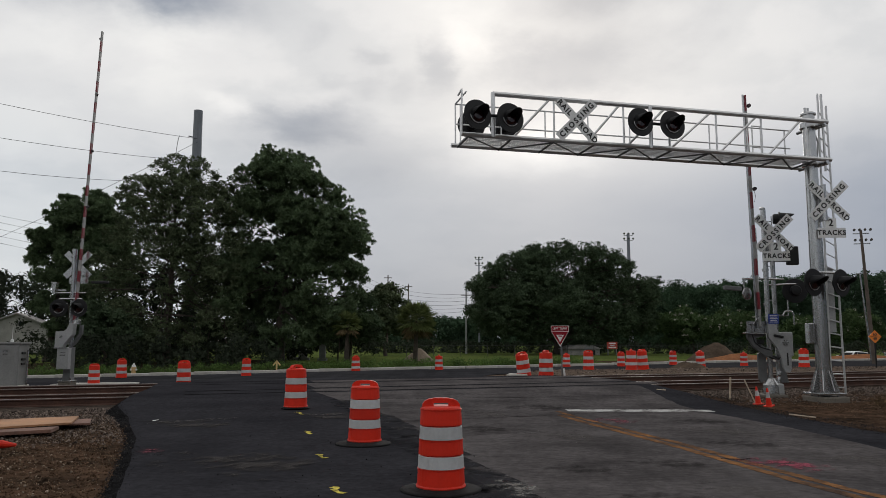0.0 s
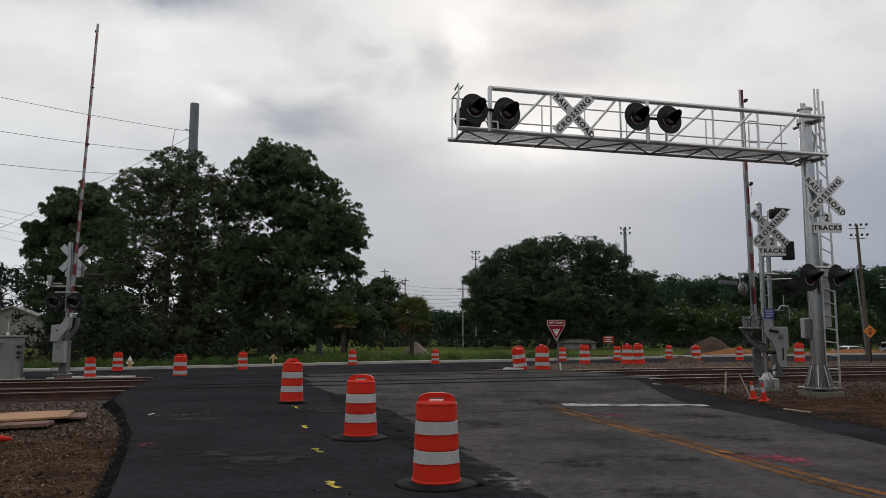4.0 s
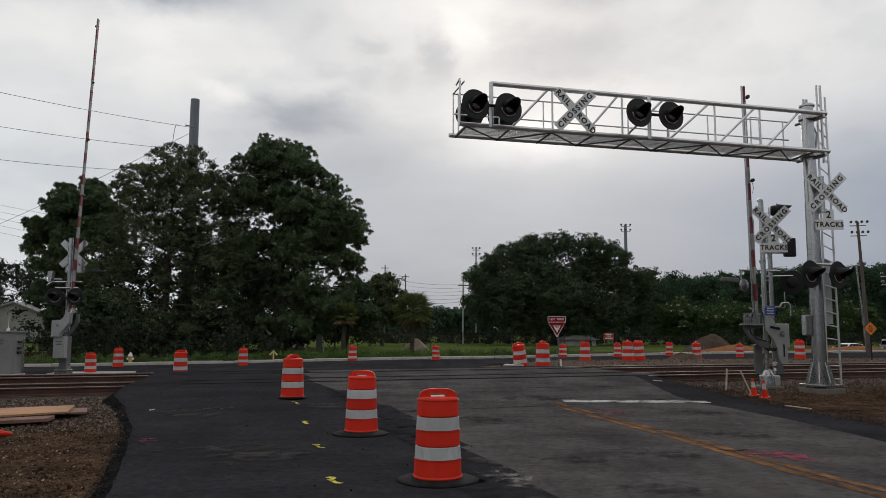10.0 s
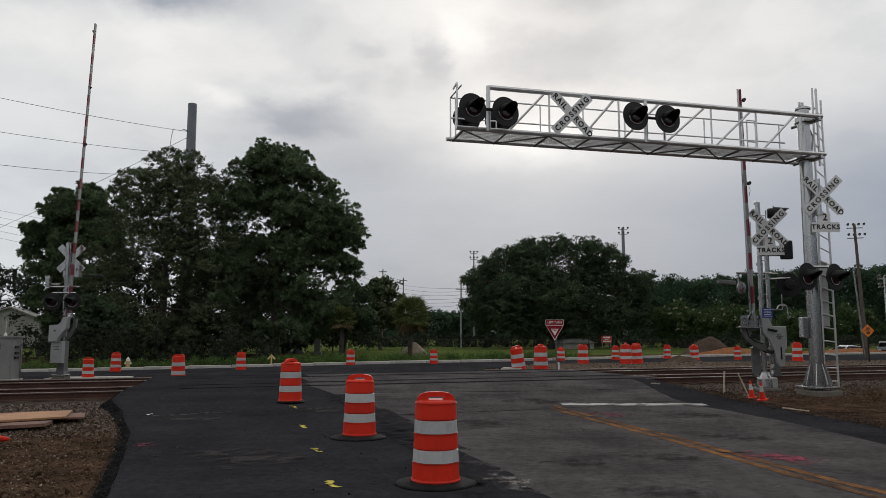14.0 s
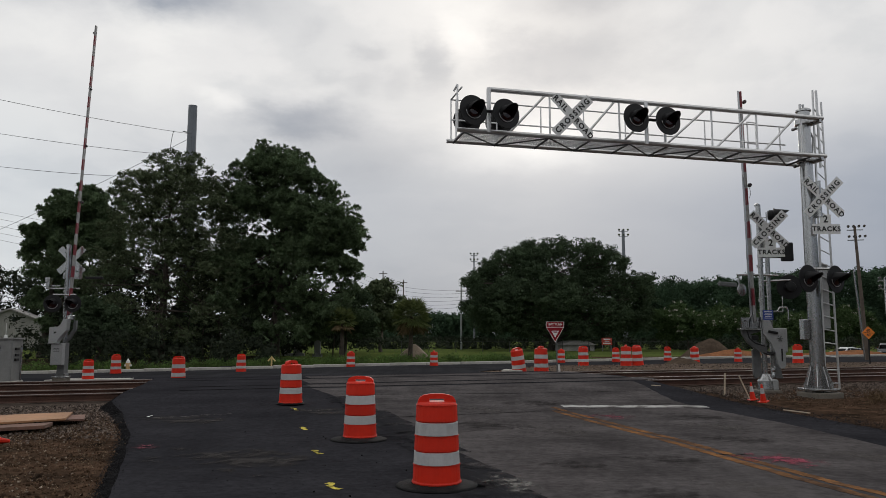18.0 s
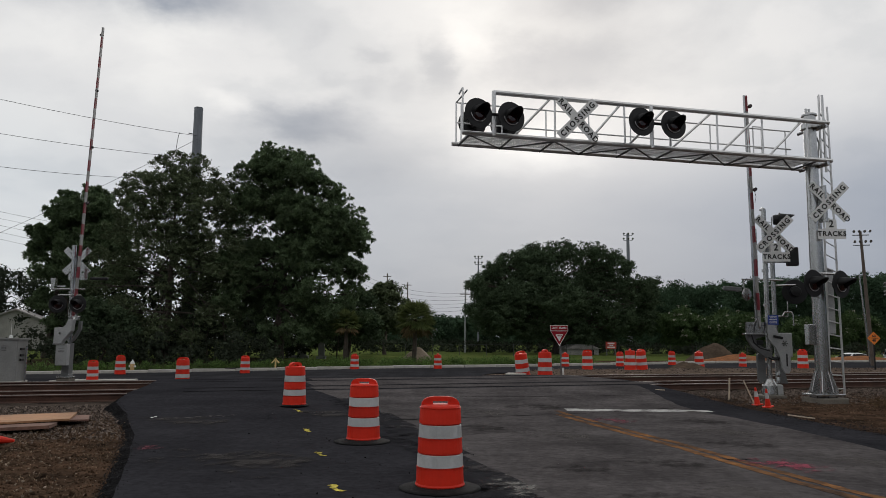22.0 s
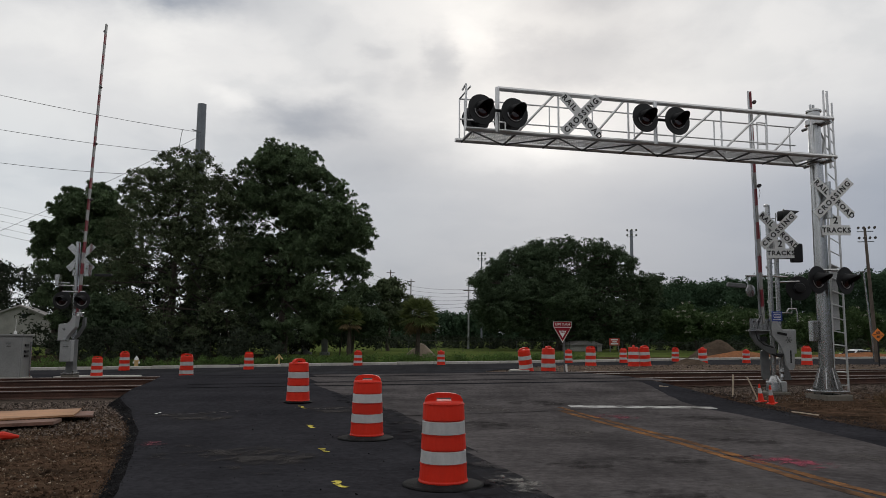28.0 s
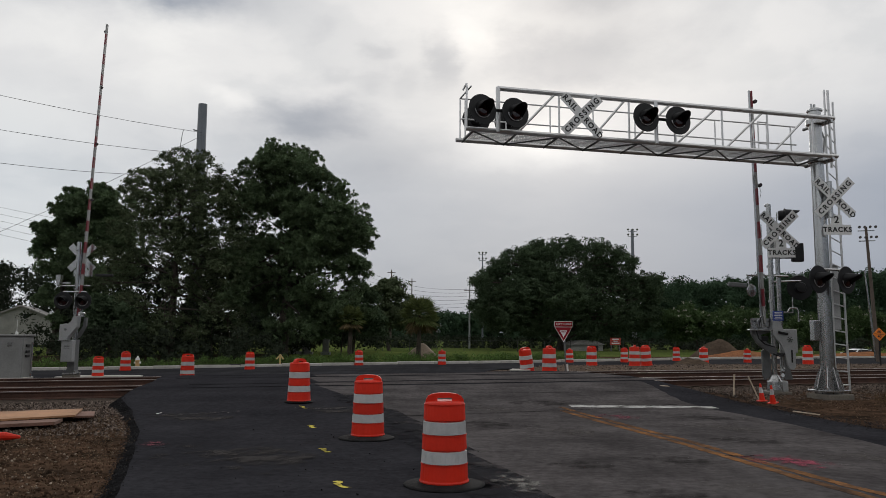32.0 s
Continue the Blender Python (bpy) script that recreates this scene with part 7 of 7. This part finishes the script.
# pale arrow board at the kerb
def build_arrow():
    x, y = -10.55, 48.3
    t = thing("arrow_marker", pose(x, y, float(z_ground(x, y))), "small pale yellow arrow marker pointing up at the kerb", "marker")
    m = material("pale_yellow_paint", (0.62, 0.46, 0.20), 0.6, var=0.15, bump=0.0)
    part("shaft", box(B(), (0, 0, 0.35), (0.10, 0.04, 0.75), bevel=0.004), m, t)
    part("arrow_head", prism(B(), [(-0.27, 0.48), (-0.20, 0.44), (0, 0.66), (0.20, 0.44), (0.27, 0.48), (0, 0.80)], -0.02, 0.02), m, t)


build_arrow()


def build_hydrant():
    x, y = -18.42, 45.35
    t = thing("fire_hydrant", pose(x, y, float(z_ground(x, y)) + 0.02), "pale fire hydrant with a tan barrel behind the kerb", "hydrant")
    m = material("tan_paint", (0.55, 0.36, 0.16), 0.5, var=0.15)
    part("barrel", lathe(B(), [(0.05, 0), (0.17, 0), (0.17, 0.05), (0.12, 0.06), (0.12, 0.45), (0.15, 0.47), (0.15, 0.52), (0.12, 0.53)], 14), m, t)
    part("bonnet", lathe(B(), [(0.02, 0.53), (0.13, 0.53), (0.11, 0.64), (0.05, 0.70), (0.04, 0.77), (0.01, 0.78)], 14), M_SIGNW, t, "white bonnet")
    for s in (-1, 1):
        part("outlet", tube(B(), (0.10 * s, 0, 0.38), (0.20 * s, 0, 0.38), 0.06, 0.06, 10), M_SIGNW, t)


build_hydrant()


# memorial stones on the grass under the trees
def build_stone(px, y, w, h, top, label):
    x = (px - 784) / 1331 * y
    t = thing("memorial_stone", pose(x, y, float(z_ground(x, y))), label, "memorial stone", "memorial stones")
    part("plinth", box(B(), (0, 0, 0.10), (w * 1.5, 0.5, 0.3), bevel=0.02), M_GRANITE, t)
    part("slab", prism(B(), [(-w / 2, 0.2), (w / 2, 0.2), (w / 2, h * top), (w * 0.3, h), (-w * 0.3, h), (-w / 2, h * top)], -0.12, 0.12), M_GRANITE, t)


build_stone(573, 68, 0.55, 1.55, 0.9, "tall pale granite memorial stone")
build_stone(539, 70, 0.8, 1.1, 0.75, "low grey memorial stone with flowers")
build_stone(520, 72, 0.7, 0.7, 0.8, "low grey memorial stone")


# chain-link fence along the field
def build_fence():
    t = thing("fence", Matrix.Identity(4), "grey chain-link fence along the far side of the field", "fence")
    xs = np.linspace(-10, 62, 25)
    ys = 84 + 0.08 * xs
    for x, y in zip(xs, ys):
        part("post", tube(B(), (x, y, float(z_ground(x, y)) - 0.1), (x, y, float(z_ground(x, y)) + 1.25), 0.035, 0.035, 6), M_FENCE, t)
    for (xa, ya), (xb, yb) in zip(zip(xs, ys), zip(xs[1:], ys[1:])):
        z0, z1 = float(z_ground(xa, ya)), float(z_ground(xb, yb))
        part("top_rail", tube(B(), (xa, ya, z0 + 1.2), (xb, yb, z1 + 1.2), 0.010, 0.010, 6), M_FENCE, t)
        bm = B()
        n = 14
        for k in range(n):
            f = k / n
            for s in (0, 1):
                f2 = (k + 3) / n if s == 0 else (k - 3) / n
                if 0 <= f2 <= 1:
                    tube(bm, (xa + (xb - xa) * f, ya, z0 + 0.05), (xa + (xb - xa) * f2, ya, z0 + 1.18), 0.003, 0.003, 3, False)
        part("mesh_panel", bm, M_FENCE, t)


build_fence()


# ---------------------------------------------------------------- buildings
def build_house():
    t = thing("house", pose(-59.9, 108, 0.0, 0, 0, 20), "pale sided house with a grey gable roof behind trees", "house")
    part("wall", prism(B(), [(-5, 0), (5, 0), (5, 3.1), (0, 5.2), (-5, 3.1)], -6, 6), M_WALL, t)
    for s in (-1, 1):
        part("roof", prism(B(), [(s * 0.0, 5.2), (s * 5.5, 2.9), (s * 5.5, 3.1), (s * 0.0, 5.42)], -6.4, 6.4), M_ROOF, t)
    part("gable_vent", box(B(), (0.6, -6.02, 3.9), (0.5, 0.1, 0.6), bevel=0.02), M_DARKWIN, t, "dark gable vent")


build_house()


def build_shed():
    t = thing("shed", pose(16.7, 92.5, -0.62, 0, 0, 8), "low pale shed with a flat grey roof beyond the fence", "shed")
    part("wall", box(B(), (0, 0, 0.6), (4.0, 3, 1.3), bevel=0.02), M_WALL, t)
    part("roof", prism(B(), [(-2.2, 1.25), (2.2, 1.25), (0.9, 1.75), (-0.9, 1.75)], -1.8, 1.8), M_ROOF, t)
    part("door", box(B(), (1.0, -1.52, 0.55), (0.8, 0.06, 1.1)), M_DARKWIN, t)
    s = thing("scoreboard", pose(20.3, 91.0, -0.5), "red and white scoreboard on two posts", "sign")
    for x in (-0.5, 0.5):
        part("post", tube(B(), (x, 0, 0), (x, 0, 1.9), 0.07, 0.07, 8), M_GRATE, s)
    part("panel", box(B(), (0, -0.1, 1.55), (1.25, 0.12, 0.85), bevel=0.02), M_REDSIGN, s)
    bm = B()
    for z, w in ((1.8, 0.8), (1.55, 0.5), (1.32, 0.9)):
        box(bm, (0, -0.18, z), (w, 0.02, 0.14))
    part("text_bars", bm, M_SIGNW, s, "white bars of unreadable print")


build_shed()


# ---------------------------------------------------------------- cars
def make_car(name, m, paint, label, L=4.4, W=1.8, H=1.66, wagon=True, category="car"):
    """A car facing its own -x, on wheels of 0.34 m; origin on the road under its middle."""
    t = thing(name, m, label, category)
    h = L / 2
    k = H / 1.66
    # lower body: stations of x, underside, beltline, half width
    st = [(-h, 0.42, 0.66, 0.62), (-h + 0.10, 0.30, 0.80, 0.76), (-h + 0.35, 0.24, 0.93, 0.86), (-h + 0.95, 0.24, 1.00, 0.90), (-h + 1.35, 0.22, 1.05, 0.90), (0.0, 0.22, 1.06, 0.90),
          (h - 1.2, 0.24, 1.10, 0.90), (h - 0.6, 0.26, 1.14, 0.88), (h - 0.2, 0.32, 1.12, 0.82), (h - 0.03, 0.40, 1.02, 0.76), (h, 0.48, 0.92, 0.70)]
    bm = B()
    rings = []
    for x, z0, z1, w in st:
        z1 *= k
        sec = [(-w * 0.92, z0), (-w, z0 + 0.18), (-w, z0 + (z1 - z0) * 0.6), (-w * 0.95, z1 - 0.04), (-w * 0.86, z1), (w * 0.86, z1), (w * 0.95, z1 - 0.04), (w, z0 + (z1 - z0) * 0.6), (w, z0 + 0.18), (w * 0.92, z0)]
        rings.append([bm.verts.new((x, y, z)) for y, z in sec])
    for a, b in zip(rings, rings[1:]):
        for i in range(len(a)):
            j = (i + 1) % len(a)
            bm.faces.new((a[i], a[j], b[j], b[i]))
    bm.faces.new(rings[0]), bm.faces.new(rings[-1][::-1])
    part("body", bm, paint, t, smooth=False)
    # cabin
    cab = [(-h + 1.18, 1.02, 1.04, 0.78, 0.76), (-h + 1.85, 1.02, 1.52, 0.80, 0.60), (-h + 2.35, 1.04, 1.64, 0.81, 0.60), (0.5, 1.06, 1.65, 0.81, 0.60), (h - 1.0, 1.10, 1.57, 0.80, 0.58), (h - 0.5, 1.12, 1.42, 0.78, 0.58), (h - 0.16, 1.12, 1.16, 0.76, 0.68)]
    bm = B()
    rings = []
    for x, z0, z1, w0, w1 in cab:
        z0, z1 = z0 * k - 0.03, z1 * k
        rings.append([bm.verts.new((x, y, z)) for y, z in ((-w0, z0), (-w1 - 0.02, z1 - 0.06), (-w1 + 0.10, z1), (w1 - 0.10, z1), (w1 + 0.02, z1 - 0.06), (w0, z0))])
    for a, b in zip(rings, rings[1:]):
        for i in range(len(a)):
            j = (i + 1) % len(a)
            bm.faces.new((a[i], a[j], b[j], b[i]))
    bm.faces.new(rings[0]), bm.faces.new(rings[-1][::-1])
    part("cabin", bm, paint, t)

    # glass: side windows and screens just proud of the cabin
    def side_y(z, s):
        f = np.clip((z / k - 1.06) / 0.53, 0, 1)
        return s * (0.826 - 0.19 * f)

    for s in (-1, 1):
        for poly in ([(-h + 1.40, 1.09), (-h + 1.98, 1.51), (-0.02, 1.57), (-0.02, 1.12)], [(0.04, 1.12), (0.04, 1.57), (h - 1.10, 1.50), (h - 0.98, 1.18)], [(h - 0.93, 1.19), (h - 1.05, 1.49), (h - 0.86, 1.45), (h - 0.52, 1.26)]):
            bm = B()
            a = [bm.verts.new((x, side_y(z * k, s), z * k)) for x, z in poly]
            b = [bm.verts.new((x, side_y(z * k, s) - s * 0.03, z * k)) for x, z in poly]
            bm.faces.new(a), bm.faces.new(b[::-1])
            for i in range(4):
                j = (i + 1) % 4
                bm.faces.new((a[i], a[j], b[j], b[i]))
            part("side_window", bm, M_GLASSDARK, t, "dark tinted side window")
        part("mirror", box(B(), (-h + 1.55, s * 0.98, 1.10 * k), (0.16, 0.20, 0.14), bevel=0.03), paint, t)
        part("sill_trim", box(B(), (0.03, s * 0.89, 0.33), (L - 1.0, 0.06, 0.24), bevel=0.02), M_BLACK, t, "black lower cladding")
        part("belt_trim", box(B(), (0.35, s * 0.905, 0.93 * k), (2.4, 0.012, 0.02), rot=Matrix.Rotation(-0.05, 3, "Y")), M_BLACK, t)
        part("headlight", box(B(), (-h + 0.16, s * 0.64, 0.78 * k), (0.26, 0.30, 0.13), rot=Matrix.Rotation(-s * 0.35, 3, "Z"), bevel=0.03), M_HEADL, t)
        part("fog_lamp", box(B(), (-h + 0.10, s * 0.66, 0.52), (0.16, 0.16, 0.16), bevel=0.03), M_HEADL, t)
        part("tail_light", box(B(), (h - 0.22, s * 0.70, 1.17 * k), (0.40, 0.20, 0.20), rot=Matrix.Rotation(s * 0.25, 3, "Z"), bevel=0.03), M_TAIL, t)
        part("door_handle", box(B(), (0.25, s * 0.905, 0.98 * k), (0.20, 0.03, 0.03), bevel=0.008), paint, t)
    for poly in ([(-h + 1.24, 1.07), (-h + 1.83, 1.50)], [(h - 0.40, 1.41), (h - 0.20, 1.17)]):
        (xa, za), (xb, zb) = poly
        bm = B()
        dx = -0.018 if xa < 0 else 0.018
        vs = [bm.verts.new((xa + dx, -0.70, za * k)), bm.verts.new((xa + dx, 0.70, za * k)), bm.verts.new((xb + dx, 0.56, zb * k)), bm.verts.new((xb + dx, -0.56, zb * k))]
        bm.faces.new(vs)
        bmesh.ops.solidify(bm, geom=bm.faces[:], thickness=0.008)
        part("windscreen" if xa < 0 else "rear_window", bm, M_GLASSDARK, t)
    part("grille", box(B(), (-h + 0.02, 0, 0.66 * k), (0.10, 1.0, 0.24), bevel=0.03), M_BLACK, t)
    part("front_bumper", box(B(), (-h + 0.06, 0, 0.42), (0.16, 1.30, 0.16), bevel=0.05), M_BLACK, t)
    part("rear_bumper", box(B(), (h - 0.08, 0, 0.46), (0.16, 1.45, 0.22), bevel=0.05), M_BLACK, t)
    part("spoiler", box(B(), (h - 0.62, 0, 1.48 * k), (0.40, 1.1, 0.05), bevel=0.015), paint, t)
    wheels = []
    for x in (-h + 0.88, -h + 0.88 + 2.67):
        for s in (-1, 1):
            part("wheel_arch", lathe(B(), [(0.05, -0.01), (0.43, -0.01), (0.43, 0.014), (0.05, 0.014)], 28, pose(x, s * 0.905, 0.37, 90, 0, 0)), M_BLACK, t, "black wheel arch")
            w = part("wheel", lathe(B(), [(0.20, -0.10), (0.31, -0.105), (0.335, -0.08), (0.34, 0.0), (0.335, 0.08), (0.31, 0.105), (0.20, 0.10)], 28, pose(0, 0, 0, 90, 0, 0)), M_RUBBER, t, "black tyre on an alloy rim", m=pose(x, s * 0.862, 0.34))
            bm = lathe(B(), [(0.200, -0.104), (0.212, -0.116), (0.228, -0.108), (0.228, -0.07), (0.200, -0.07)], 28, pose(0, 0, 0, 90, 0, 0) if s > 0 else pose(0, 0, 0, -90, 0, 0))
            for j in range(5):
                a = 2 * math.pi * j / 5
                for da in (-0.16, 0.16):
                    tube(bm, (0.04 * math.cos(a), s * 0.100, 0.04 * math.sin(a)), (0.21 * math.cos(a + da), s * 0.100, 0.21 * math.sin(a + da)), 0.026, 0.020, 6)
            part("rim", bm, M_RIM, w, "five-spoke alloy rim")
            part("hub", lathe(B(), [(0.01, 0.0), (0.05, 0.0), (0.04, 0.02), (0.01, 0.025)], 12, pose(0, s * 0.115, 0, -90 if s > 0 else 90, 0, 0)), M_RIM, w)
            wheels.append(w)
    return t, wheels


# the sport utility car that drives by, and two waiting cars far off
SUV_A, SUV_B = xy_of(12.09 + 1.24, 44.55 + 0.1), xy_of(-7.05 + 1.24, 43.08 + 0.1)
SUV_HEAD = math.degrees(math.atan2(SUV_A[1] - SUV_B[1], SUV_A[0] - SUV_B[0]))
SUV, SUV_WHEELS = make_car("suv", pose(*SUV_A, -0.38, 0, 0, SUV_HEAD), M_CARGREY, "dark grey compact sport utility car driving along the far road", 4.2)
make_car("car", pose(41.4, 77.0, float(z_ground(41.4, 77.0)) - 0.02, 0, 0, 25), M_CARWHITE, "silver-white saloon car standing behind the cones", 4.5, 1.8, 1.42)
make_car("car", pose(52.2, 88.0, float(z_ground(52.2, 88.0)) - 0.02, 0, 0, 60), M_CARGREY, "grey estate car standing on the far road", 4.5, 1.8, 1.75)


def motions():
    # about 17.4 m/s from right to left along the far road, a little faster in the middle
    dx, dy = (SUV_B[0] - SUV_A[0]) / 1.1, (SUV_B[1] - SUV_A[1]) / 1.1
    rows = []
    for t in [0.0, 2.0, 4.0] + [5.0 + 0.5 * i for i in range(11)] + [12.0 + 2.0 * i for i in range(11)]:
        k = t - 7.1 + float(np.interp(t, [0, 6, 7, 7.5, 8, 9, 32], [0, 0, 0.013, 0.015, 0.009, 0.008, 0.008]))
        x, y = SUV_A[0] + dx * k, SUV_A[1] + dy * k
        rows.append((t, pose(x, y, float(z_far(uv_of(x, y)[0])) + 0.05, 0, 0, SUV_HEAD)))
    walk(SUV, rows)
    for w in SUV_WHEELS:
        p = w.matrix_basis.translation.copy()
        turn = lambda t: -25.8 * 30 * (t - 4.0)
        times = [0.0] + [4.0 + 0.1 * i for i in range(51)] + [32.0]
        walk(w, [(t, pose(p.x, p.y, p.z, 0, turn(min(max(t, 3.9), 9.0)), 0)) for t in times])


motions()
